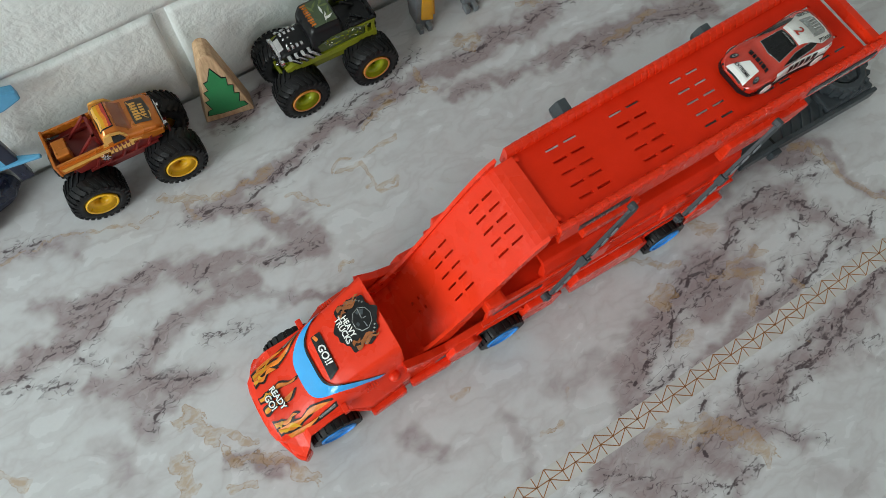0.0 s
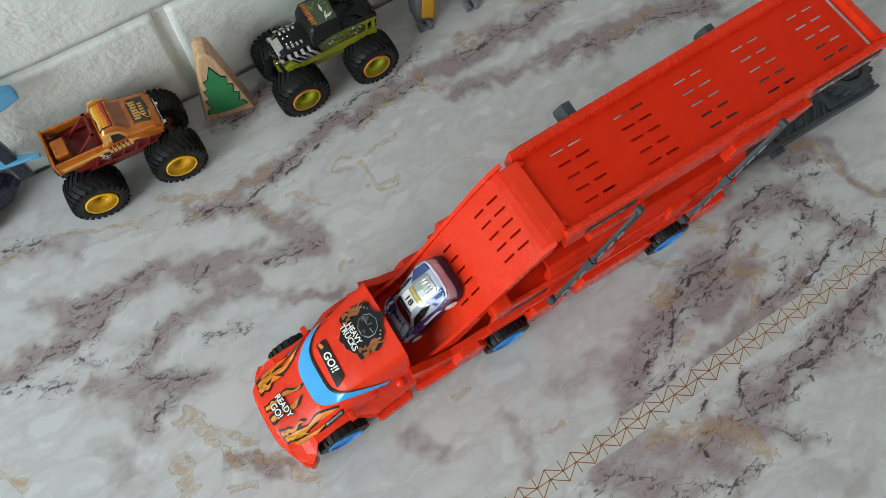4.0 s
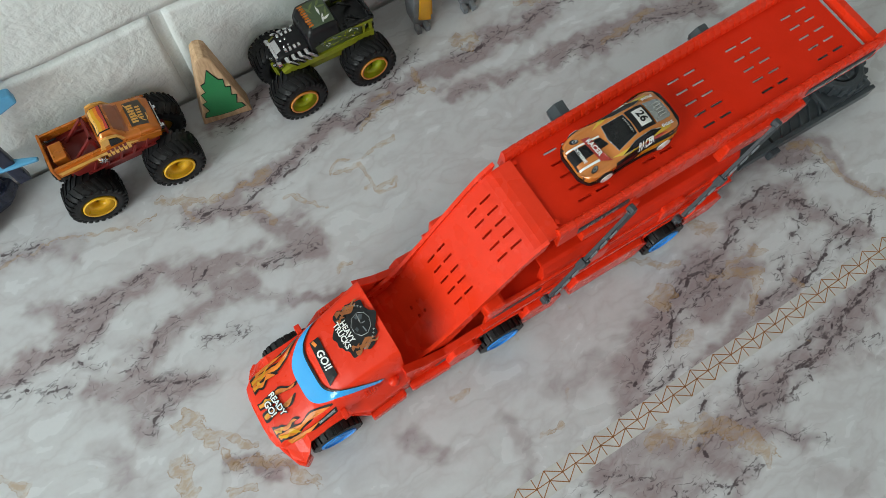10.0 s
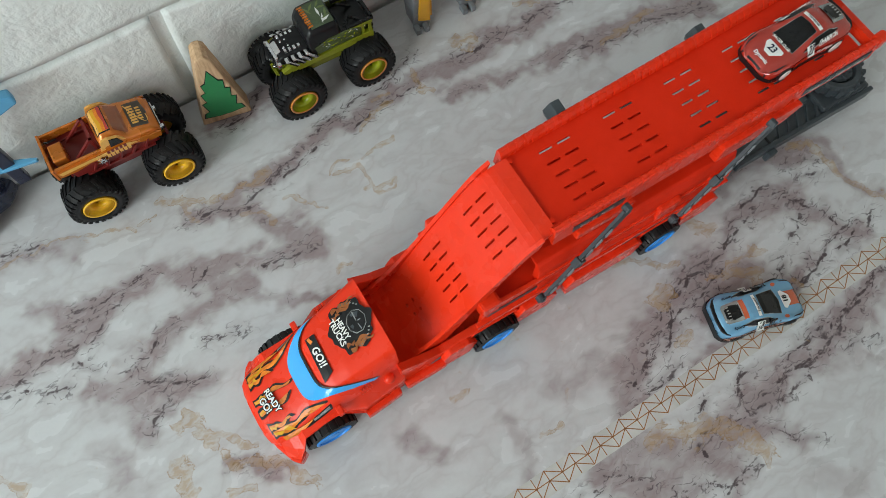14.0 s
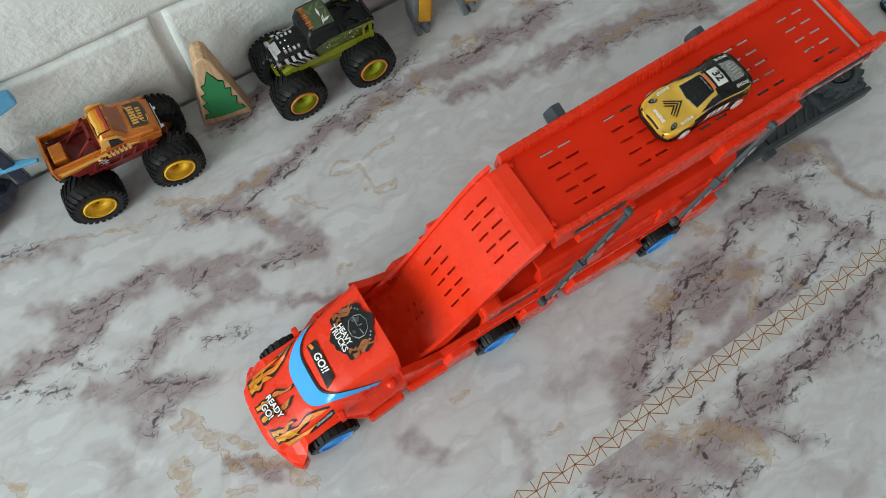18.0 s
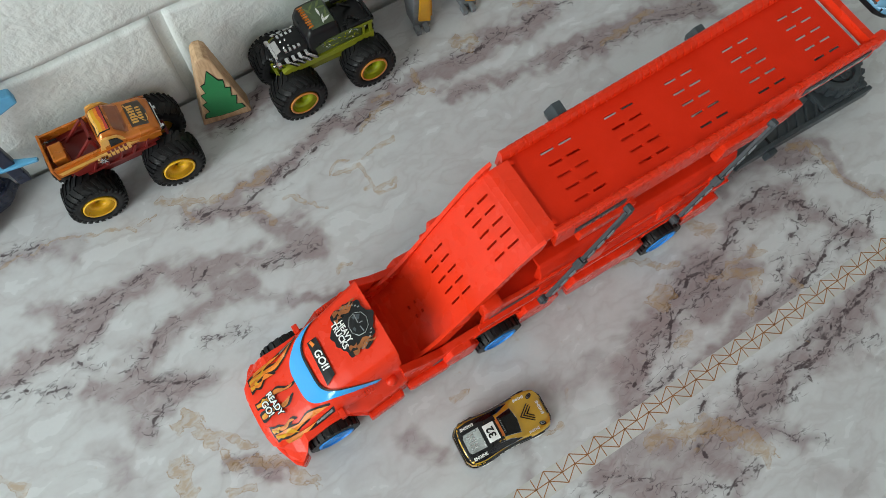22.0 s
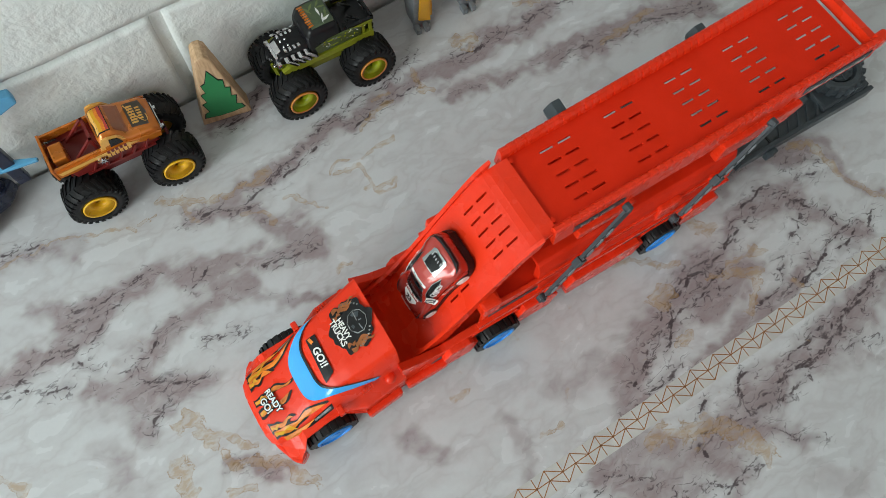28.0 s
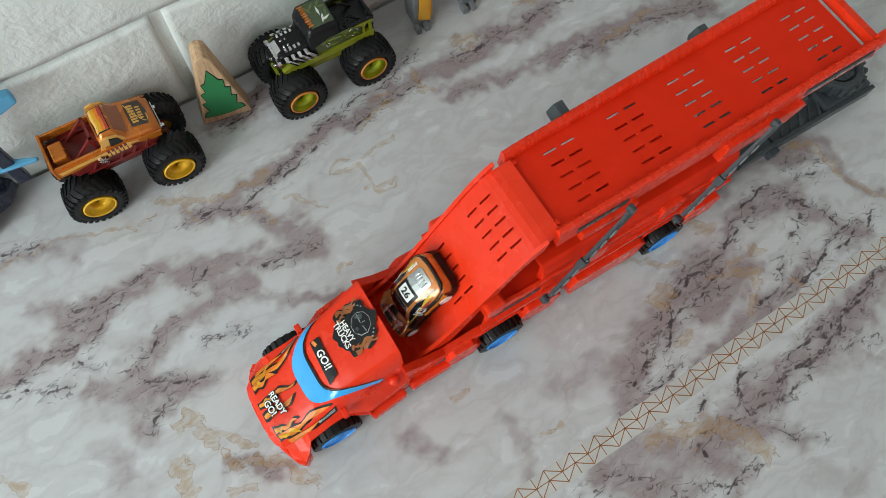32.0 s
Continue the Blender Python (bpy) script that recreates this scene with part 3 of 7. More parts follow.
def room():
    table = tagged(table_top(), "white table top with mauve and ochre marble veins", "table", kind="structure")
    for x in (-0.70, 1.20):
        for y in (-0.50, 0.275):
            part("leg", box(x - .025, x + .025, y - .025, y + .025, -0.75, -0.03, bevel=.003), FLOOR_WOOD, table)
    tagged(part("floor", box(-1.7, 2.1, -2.3, 0.5, -0.80, -0.75), FLOOR_WOOD), "brown floor", "floor", kind="structure")
    tagged(part("ceiling", box(-1.7, 2.1, -2.3, 0.5, 1.75, 1.80), ROOM_PAINT), "pale ceiling", "ceiling", kind="structure")
    tagged(part("wall_east", box(2.0, 2.1, -2.3, 0.5, -0.75, 1.75), ROOM_PAINT), "pale wall", "wall", kind="structure")
    # west wall with a window opening y -0.85..0.15, z 0.1..1.45
    bm = bmesh.new()
    for y0, y1, z0, z1 in ((-2.3, -0.85, -0.75, 1.75), (0.15, 0.5, -0.75, 1.75), (-0.85, 0.15, -0.75, 0.1), (-0.85, 0.15, 1.45, 1.75)):
        add_box(bm, -1.7, -1.6, y0, y1, z0, z1)
    tagged(part("wall_west", bm, ROOM_PAINT), "pale wall with a window opening", "wall", kind="structure")
    # unseen south wall, opened only for the added fill lamp
    bm = bmesh.new()
    for x0, x1, z0, z1 in ((-1.6, -0.3, -0.75, 1.75), (1.5, 2.0, -0.75, 1.75), (-0.3, 1.5, -0.75, 0.1), (-0.3, 1.5, 1.6, 1.75)):
        add_box(bm, x0, x1, -2.3, -2.2, z0, z1)
    tagged(part("wall_south", bm, ROOM_PAINT), "pale unseen wall with an opening for the added fill", "wall", kind="structure")


room()


def brick_wall():
    wall = tagged(part("wall_north", box(-1.6, 2.0, 0.3285, 0.45, -0.75, 1.75), PLASTER),
                  "white plastered wall with raised brick pattern", "wall", kind="structure")
    course, length, joint = 0.0845, 0.262, 0.0072
    for row in range(4):
        z0 = 0.0030 + row * (course + 0.0022)
        shift = 0.0149 + (0.5 * length if row % 2 else 0.0)
        for k in range(-3, 4):
            x0 = shift + k * length + joint / 2
            x1 = x0 + length - joint
            if x1 < -0.62 or x0 > 0.9:
                continue
            bm = bmesh.new()
            nx, nz = 40, 14
            us = [x0, x0 + .0013] + list(np.linspace(x0 + .005, x1 - .005, nx - 3)) + [x1 - .0013, x1]
            zs = [z0, z0 + .0010] + list(np.linspace(z0 + .005, z0 + course - .005, nz - 3)) + [z0 + course - .0010, z0 + course]
            grid = []
            for j in range(nz + 1):
                line = []
                for i in range(nx + 1):
                    u, v = us[i], zs[j]
                    edge = min(i, nx - i, j, nz - j) > 0
                    d = noise.noise((u * 21, v * 21, 3.1)) * 0.0020 + noise.noise((u * 60, v * 60, 9.0)) * 0.0007
                    line.append(bm.verts.new((u + noise.noise((u * 30, v * 30, 5)) * 0.0008, 0.3252 + d if edge else 0.3292, v)))
                grid.append(line)
            for j in range(nz):
                for i in range(nx):
                    bm.faces.new((grid[j][i], grid[j][i + 1], grid[j + 1][i + 1], grid[j + 1][i]))
            part("brick", bm, PLASTER, wall, smooth=True)


brick_wall()


# ---------------------------------------------------------------- the toy truck
# built with x along the truck (front at -0.048), y across from its middle, z up
def truck_part(name, bm, material, parent, label="", smooth=False):
    bmesh.ops.translate(bm, verts=list(bm.verts), vec=(-TRUCK_C[0], 0, 0))
    return part(name, bm, material, parent, label, smooth=smooth)


# front to rear: x, half width at sill, half width at shoulder, half width of the top, z of sill, shoulder and top
CAB = [(-0.0500, .012, .013, .010, .021, .0225, .0250), (-0.0485, .018, .019, .0155, .017, .0235, .0272),
       (-0.0450, .0225, .0222, .0185, .014, .0245, .0290), (-0.0380, .0270, .0232, .0200, .012, .0265, .0315),
       (-0.0290, .0270, .0240, .0205, .026, .0300, .0350), (-0.0195, .0268, .0248, .0210, .028, .0330, .0400),
       (-0.0130, .0270, .0252, .0212, .028, .0340, .0470), (-0.0080, .0276, .0258, .0212, .026, .0350, .0525),
       (-0.0020, .0290, .0264, .0212, .020, .0360, .0560), (0.0080, .0330, .0268, .0216, .011, .0375, .0600),
       (0.0200, .0330, .0270, .0226, .011, .0390, .0640), (0.0345, .0325, .0272, .0240, .011, .0400, .0690)]


def lean(x):
    """The cab's nose sits a little to the near side of the deck."""
    return -.0052 * min(1.0, max(0.0, (.0345 - x) / .060))


def cab_section(x, lift=0.0):
    ws, wb, wt, zs, zb, zt = lerp_table(CAB, x)
    half = [(0.0, zt + 0.0012), (wt * 0.55, zt + 0.0008), (wt * 0.88, zt - 0.0003), (wt, zt - 0.0022),
            (wb * 0.97, zb + (zt - zb) * 0.30), (wb, zb), (ws, zb - 0.004), (ws, zs)]
    return [(y, z + lift) for y, z in half]


def cab_top(lift):
    def surface(x, y):
        sec = cab_section(x)
        ys, zs = [p[0] for p in sec[:6]], [p[1] for p in sec[:6]]
        return float(np.interp(abs(y), ys, zs)) + lift
    return surface


def cab_part(name, bm, material, parent, label="", smooth=False):
    for v in bm.verts:
        v.co.y += lean(v.co.x)
    return truck_part(name, bm, material, parent, label, smooth)


def build_truck():
    truck = new("toy_truck")
    truck.matrix_basis = Matrix.Translation((TRUCK_C[0], TRUCK_C[1], 0))
    tagged(truck, "long red plastic toy transporter truck standing on the marble table", "toy truck")

    # cab shell: outer skin and inner skin, open below, in front and behind
    xs = sorted(set([r[0] for r in CAB] + list(np.linspace(-0.0485, 0.0345, 34))))
    rings = []
    for x in xs:
        out = cab_section(x)
        inn = [(max(0.0, y - 0.002), z - 0.002) for y, z in out[:-1]] + [(out[-1][0] - 0.002, out[-1][1])]
        ring = [(x, -y, z) for y, z in out[::-1]] + [(x, y, z) for y, z in out[1:]]
        ring += [(x, y, z) for y, z in inn[::-1]] + [(x, -y, z) for y, z in inn[1:]]
        rings.append(ring)
    cab = cab_part("cab", loft(rings, True, False), RED, truck, "red cab with flame prints", smooth=True)
    # bumper and front fender on both sides of the opening
    for s in (-1, 1):
        out = 0 if s < 0 else .0045
        pts = [(-0.0485, s * 0.0175), (-0.0475, s * 0.022), (-0.0430, s * (0.0335 - out)), (-0.0395, s * (0.0365 - out)), (-0.0345, s * (0.0330 - out)), (-0.0360, s * 0.0235)]
        cab_part("bumper", prism(pts, "z", 0.006, 0.0185, 0.0012), RED, truck)
        # sloping fender in front of and over the wheel
        rings = []
        for x, yo, zo, zi in ((-.0440, .0300 if s < 0 else .0262, .0175, .0250), (-.0385, .0350 if s < 0 else .0300, .0195, .0270), (-.0335, .0320 if s < 0 else .0296, .0260, .0290), (-.0300, .0282, .0320, .0325), (-.0160, .0276, .0335, .0345), (-.0060, .0280, .0330, .0355), (-.0005, .0310, .0270, .0365), (.0060, .0340, .0200, .0380)):
            rings.append([(x, s * .0225, zi), (x, s * (.0225 + yo) / 2, (zi * .6 + zo * .4)), (x, s * yo, zo), (x, s * yo, zo - .0022), (x, s * (.0225 + yo) / 2, (zi * .6 + zo * .4) - .0022), (x, s * .0225, zi - .003)])
        cab_part("fender", loft(rings), RED, truck, smooth=False)
        # step and tank behind the front wheel
        cab_part("step", box(0.006, 0.030, min(s * .031, s * .0365), max(s * .031, s * .0365), .008, .018, bevel=.0015), RED, truck)
        cab_part("tank", box(0.034, 0.062, min(s * .031, s * .0360), max(s * .031, s * .0360), .009, .019, bevel=.002), RED, truck)
        pipe = bmesh.new()
        add_lathe(pipe, [(.0026, 0), (.0032, .001), (.0032, .013), (.0026, .0145)], 14, Matrix.Translation((.0285, s * .0285, .028)) @ Matrix.Rotation(radians(90), 4, "X") @ Matrix.Rotation(radians(12), 4, "Z"))
        cab_part("exhaust", pipe, RED, truck, smooth=True)
        bm = bmesh.new()
        for k in range(5):
            add_box(bm, .0085 + k * .0016, .0093 + k * .0016, min(s * .0262, s * .0285), max(s * .0262, s * .0285), .044, .0475)
        cab_part("air_vent", bm, RED, truck)

    # windscreen visor: blue band wrapped round the cab
    def visor_point(a, w):
        # a from -1 to 1 across, w from 0 (lower edge) to 1 (upper edge)
        y = a * 0.0262
        x = -0.0205 + 0.0385 * abs(a) ** 4 + w * (0.0098 - 0.0062 * abs(a) ** 3)
        return x, y
    bm = bmesh.new()
    nrm = cab_top(0.0009)
    grid = [[bm.verts.new((*visor_point(-1 + 2 * i / 40, j / 4), 0)) for i in range(41)] for j in range(5)]
    for row in grid:
        for v in row:
            v.co.z = nrm(v.co.x, v.co.y)
    for j in range(4):
        for i in range(40):
            bm.faces.new((grid[j][i], grid[j][i + 1], grid[j + 1][i + 1], grid[j + 1][i]))
    cab_part("windscreen", bm, SKY_BLUE, truck, "glossy blue windscreen visor", smooth=True)
    bm = bmesh.new()
    nrm = cab_top(0.0012)
    edge = [[bm.verts.new((*visor_point(-1 + 2 * i / 40, 1.0 + 0.14 * j), 0)) for i in range(41)] for j in range(2)]
    for row in edge:
        for v in row:
            v.co.z = nrm(v.co.x, v.co.y)
    for i in range(40):
        bm.faces.new((edge[0][i], edge[0][i + 1], edge[1][i + 1], edge[1][i]))
    cab_part("windscreen_edge", bm, BLACK, truck, smooth=True)

    # stickers on the cab
    top = cab_top(0.0010)
    blob = []
    for i in range(96):
        a = 2 * math.pi * i / 96
        r = 1 + 0.07 * math.cos(6 * a + 0.6) + 0.05 * math.cos(9 * a) + 0.03 * math.cos(17 * a)
        blob.append((0.0195 + 0.0122 * r * math.cos(a), 0.0140 * r * math.sin(a)))
    decal = cab_part("roof_sticker", patch_on(top, blob, 10), BLACK, truck, "black ragged sticker with white lettering and flames")
    decal.matrix_basis = Matrix.Translation((.0012, .0026, .0008))
    top2, top3 = cab_top(0.0013), cab_top(0.0016)
    cab_part("sticker_word", words_on(top3, "HEAVY", 0.0043, 0.0150, 0.0010, -90, 0.95), WHITE, decal)
    cab_part("sticker_word", words_on(top3, "TRUCKS", 0.0045, 0.0114, 0.0010, -90, 0.95), WHITE, decal)
    for s in (-1, 1):
        for k, (x, y, ln, hw) in enumerate(((.0135, .0118, .008, .0011), (.0165, .0098, .010, .0012), (.0190, .0118, .009, .0010), (.0125, .0088, .005, .0009))):
            fl = [(x + ln * f, s * (y + .0011 * math.sin(f * 7 + k)) - hw * (1 - f) ** .7) for f in np.linspace(0, 1, 7)]
            fl += [(x + ln * f, s * (y + .0011 * math.sin(f * 7 + k)) + hw * (1 - f) ** .7 + .0001) for f in np.linspace(1, 0, 7)]
            cab_part("sticker_flame", patch_on(top2, fl, 4), FEATHER, decal)
        # chain of small links at both sides
        bm = bmesh.new()
        for k in range(7):
            a = radians(35 + k * 9)
            x, y = .0185 + .0112 * math.cos(a), s * .0125 * math.sin(a)
            vs = [bm.verts.new((x + u, y + w, top2(x, y))) for u, w in ((-.0005, -.0004), (.0005, -.0004), (.0005, .0004), (-.0005, .0004))]
            bm.faces.new(vs)
        cab_part("sticker_chain", bm, SILVER, decal)
    # faceted grey head in the middle
    ex, ey = .0232, -.0004
    cab_part("sticker_emblem", patch_on(top2, circle(ex, ey, .0057, .0066, 9), 5), SILVER, decal)
    cab_part("sticker_emblem", patch_on(top3, circle(ex, ey, .0053, .0062, 9), 5), BLACK, decal)
    top4 = cab_top(0.0019)
    for a, r0, r1, half, ink in ((86, .0, .92, 2.2, SILVER), (278, .30, .90, 1.8, GREY_LIGHT), (350, .10, .50, 1.8, GREY_LIGHT), (60, .35, .85, 14, GREY), (100, .55, .85, 8, GREY), (200, .50, .80, 12, GREY)):
        ring = [(r0, -half), (r1, -half), (r1, half), (r0 + .02, half)]
        tri = [(ex + .0052 * r * math.cos(radians(a + h)) - .0002 * h / half * math.sin(radians(a)), ey + .0061 * r * math.sin(radians(a + h)) + .0002 * h / half * math.cos(radians(a))) for r, h in ring]
        cab_part("emblem_facet", patch_on(top4, densify(tri, .0015), 3), ink, decal)
    go = cab_part("go_sticker", patch_on(top, densify([(-.0058, -.0135), (-.0044, .0128), (.0014, .0122), (.0006, -.0112)], .002), 8), BLACK, truck, "black slanted sticker with white lettering")
    cab_part("sticker_word", words_on(top2, "GO!!", 0.0058, -.0020, -.0002, -90, 1.0, 0.2), WHITE, go)
    cab_part("sticker_flame", patch_on(top2, densify([(-.0036, .0120), (-.0020, .0122), (-.0010, .0090), (-.0028, .0085)], .001), 3), FLAME, go)

    # flames: tongues that lick back from the front edge, with black outlines
    tongues = [(.0178, .034, .0021), (.0142, .015, .0013), (.0040, .024, .0016), (-.0030, .020, .0014), (-.0132, .014, .0013), (-.0170, .033, .0021)]
    for k, (y0, ln, hw) in enumerate(tongues):
        def tongue(grow, inner=1.0):
            left, right = [], []
            for i in range(15):
                f = i / 14
                mid = y0 * (1 + .12 * f) + .0017 * math.sin(f * 8.5 + k * 1.7) * (0.2 + f)
                wide = (hw * .82 * inner + grow) * ((1 - f) ** .75 * (1 + .45 * math.sin(f * 17 + k * 2)) * .85 + .15 * (1 - f)) + .0001 + grow * .25
                x = -.0466 + abs(y0) * .14 - grow * .5 + (ln * (inner if inner < 1 else 1) + grow * 2) * f
                left.append((x, mid - wide))
                right.append((x, mid + wide))
            return left + right[::-1]
        cab_part("flame_outline", patch_on(cab_top(0.0006), tongue(.0012), 5), BLACK, truck)
        fl = cab_part("flame", patch_on(cab_top(0.0009), tongue(0), 5), FLAME, truck)
        cab_part("flame_core", patch_on(cab_top(0.0012), tongue(0, .38), 5), TOY_YELLOW, fl)
    for word, size, x, y in (("READY", .0047, -.0362, -.0004), ("GO!", .0052, -.0411, -.0006)):
        ink = cab_part("hood_word", words_on(cab_top(0.0014), word, size, x, y, -84, 1.0, 0, .11), BLACK, truck)
        cab_part("hood_word", words_on(cab_top(0.0018), word, size, x, y, -84, 1.0), WHITE, ink, "white lettering on the hood")
    # dark strip with a flame along both shoulders
    for s in (-1, 1):
        def flank(x, y):
            return cab_top(.0008)(x, y)
        strip = [(-.0335, s * .0212), (-.0330, s * .0236), (-.0090, s * .0246), (-.0085, s * .0226)]
        st = cab_part("shoulder_print", patch_on(flank, densify(strip, .0015), 5), BLACK, truck, "dark printed strip")
        cab_part("print_bar", patch_on(cab_top(.0011), densify([(-.0210, s * .0224), (-.0210, s * .0234), (-.0100, s * .0240), (-.0100, s * .0230)], .0015), 4), SILVER, st)
        fl = [(-.0410, s * .0205), (-.0400, s * .0228), (-.0300, s * .0240), (-.0200, s * .0222), (-.0300, s * .0216)]
        cab_part("flame", patch_on(cab_top(.0012), densify(fl, .0015), 5), FLAME, truck)
    for s in (-1, 1):
        cab_part("mirror", box(-.0080, -.0045, min(s * .0250, s * .0305), max(s * .0250, s * .0305), .037, .043, bevel=.0008), RED, truck)

    # bed behind the cab
    bed = truck_part("bed", box(.030, .100, -.0315, .0315, .010, .0165), RED, truck)
    for s in (-1, 1):
        truck_part("bed_wall", prism([(.033, .0165), (.100, .0165), (.100, .036), (.060, .034), (.046, .040), (.033, .050)], "y", min(s * .0265, s * .0315), max(s * .0265, s * .0315), .0006), RED, bed)
        truck_part("side_print", prism([(.052, .0225), (.092, .0225), (.096, .030), (.058, .0265)], "y", min(s * .0316, s * .0319), max(s * .0316, s * .0319)), GREY, bed, "grey printed stripe")
    truck_part("bed_sticker", box(.042, .098, -.017, .017, .0165, .0168), BLACK, bed, "black sticker with grey chevrons")
    for k in range(2):
        x = .050 + k * .013
        pts = [(x, 0), (x + .009, -.015), (x + .015, -.015), (x + .006, 0), (x + .015, .015), (x + .009, .015)]
        truck_part("chevron", prism(pts, "z", .0168, .0171), GREY_LIGHT if k else WHITE, bed)
    truck_part("sticker_word", words_on(lambda x, y: .0173, "HEAVY", .008, .0915, -.002, -90), WHITE, bed)

    # chassis and middle tray
    truck_part("chassis", box(.060, .268, -.0305, .0305, .010, .026, bevel=.0015), RED, truck)
    for s in (-1, 1):
        y0, y1 = min(s * .0285, s * .0310), max(s * .0285, s * .0310)
        side = truck_part("tray_side", prism([(.085, .024), (.268, .024), (.267, .042), (.262, .062), (.256, .069), (.110, .069), (.094, .072), (.085, .070)], "y", y0, y1, .0006), RED, truck)
        truck_part("side_ledge", prism([(.082, .050), (.266, .050), (.264, .0535), (.082, .0535)], "y", min(s * .0308, s * .0335), max(s * .0308, s * .0335)), RED, side)
        truck_part("side_print", prism([(.089, .0570), (.122, .0570), (.128, .0615), (.092, .0615)], "y", min(s * .0311, s * .0314), max(s * .0311, s * .0314)), GREY, side, "grey printed stripe")
        truck_part("side_print", prism([(.190, .0360), (.235, .0360), (.243, .0405), (.200, .0405)], "y", min(s * .0311, s * .0314), max(s * .0311, s * .0314)), GREY, side)
        shoulder = [(s * .0318, .052), (s * .0325, .060), (s * .0300, .066), (s * .0292, .075), (s * .0268, .0810), (s * .0250, .0826), (s * .0188, .0826), (s * .0188, .0800), (s * .0245, .0790), (s * .0250, .062)]
        if s > 0:
            shoulder = [(y, z - .016) for y, z in shoulder[:5] + shoulder[-1:]]
        truck_part("tray_shoulder", prism(shoulder, "x", .122, .262, .0005), RED_DEEP, side)
        truck_part("shoulder_seam", box(.124, .260, min(s * .0303, s * .0312), max(s * .0303, s * .0312), .0640 - (.016 if s > 0 else 0), .0656 - (.016 if s > 0 else 0)), RED_DEEP, side)
        for x in (.150, .205, .243):
            truck_part("shoulder_block", box(x, x + .016, min(s * .0255, s * .0330), max(s * .0255, s * .0330), .056 - (.016 if s > 0 else 0), .0725 - (.016 if s > 0 else 0), bevel=.0016), RED, side)
        truck_part("tray_corner", box(.085, .097, min(s * .019, s * .0315), max(s * .019, s * .0315), .060, .074, bevel=.0018), RED, side)
        for a, b in ((.128, .160), (.226, .252)):
            truck_part("rib", prism([(a, .027), (a + .006, .027), (b, .0675), (b - .008, .0675)], "y", min(s * .0310, s * .0328), max(s * .0310, s * .0328)), RED, side)
        # sculpted skirts between the wheels
        for a, b in ((.062, .079), (.114, .137), (.150, .203), (.241, .265)):
            truck_part("skirt", prism([(a, .010), (b, .010), (b + .004, .026), (b - .002, .034), (a + .002, .034), (a - .003, .026)], "y", min(s * .0305, s * .0352), max(s * .0305, s * .0352), .0008), RED, side)
        for x in (.0965, .2220):
            truck_part("mudguard", prism([(x - .020, .026), (x - .015, .0345), (x + .015, .0345), (x + .020, .026), (x + .018, .026), (x + .013, .0325), (x - .013, .0325), (x - .018, .026)], "y", min(s * .0290, s * .0322), max(s * .0290, s * .0322), .0004), RED, side)
    bm = bmesh.new()
    slots = [(cx + dx, dy * .0077) for cx in (.110, .151, .192, .233) for dx in (-.0056, .0056) for dy in (-2, -1, 0, 1, 2)]
    add_slotted(bm, .086, .265, -.0287, .0287, .0620, .0645, slots, .0085, .0015)
    truck_part("tray_floor", bm, RED_DEEP, truck)
    build_deck(truck)
    build_ramp(truck)
    build_tail(truck)
    # struts
    struts = []
    for px in (.1233, .2205):
        for s in (-1, 1):
            struts.append((build_strut(truck, s), px, s))
    # wheels
    for x in (-.0166, .0965, .2220):
        for s in (-1, 1):
            build_truck_wheel(truck, x, s)
    return truck, struts


def add_slotted(bm, x0, x1, y0, y1, z0, z1, slots, ln, wd):
    """A plate with slots cut right through it."""
    xs = sorted({round(v, 5) for v in [x0, x1] + [c[0] + d for c in slots for d in (-ln / 2, ln / 2)]})
    ys = sorted({round(v, 5) for v in [y0, y1] + [c[1] + d for c in slots for d in (-wd / 2, wd / 2)]})
    holes = {(round(cx - ln / 2, 5), round(cy - wd / 2, 5)) for cx, cy in slots}
    solid = {}
    for i in range(len(xs) - 1):
        for j in range(len(ys) - 1):
            solid[i, j] = (xs[i], ys[j]) not in holes
    vt = {}

    def vert(i, j, k):
        if (i, j, k) not in vt:
            vt[i, j, k] = bm.verts.new((xs[i], ys[j], (z0, z1)[k]))
        return vt[i, j, k]
    for (i, j), on in solid.items():
        if not on:
            continue
        bm.faces.new((vert(i, j, 1), vert(i + 1, j, 1), vert(i + 1, j + 1, 1), vert(i, j + 1, 1)))
        bm.faces.new((vert(i, j, 0), vert(i, j + 1, 0), vert(i + 1, j + 1, 0), vert(i + 1, j, 0)))
        for di, dj, a, b in ((-1, 0, (i, j + 1), (i, j)), (1, 0, (i + 1, j), (i + 1, j + 1)), (0, -1, (i, j), (i + 1, j)), (0, 1, (i + 1, j + 1), (i, j + 1))):
            if not solid.get((i + di, j + dj), False):
                bm.faces.new((vert(*a, 0), vert(*b, 0), vert(*b, 1), vert(*a, 1)))


DECK_Z = 0.116


def deck_part(name, bm, material, parent, label=""):
    """The deck stands a little askew and its far rim spreads towards the rear."""
    for v in bm.verts:
        far = min(1.0, max(0.0, (v.co.y - .0175) / .006))
        v.co.y += v.co.x * (.010 + .026 * far) - (.0006 if v.co.y < -.018 else 0)
    return part(name, bm, material, parent, label)


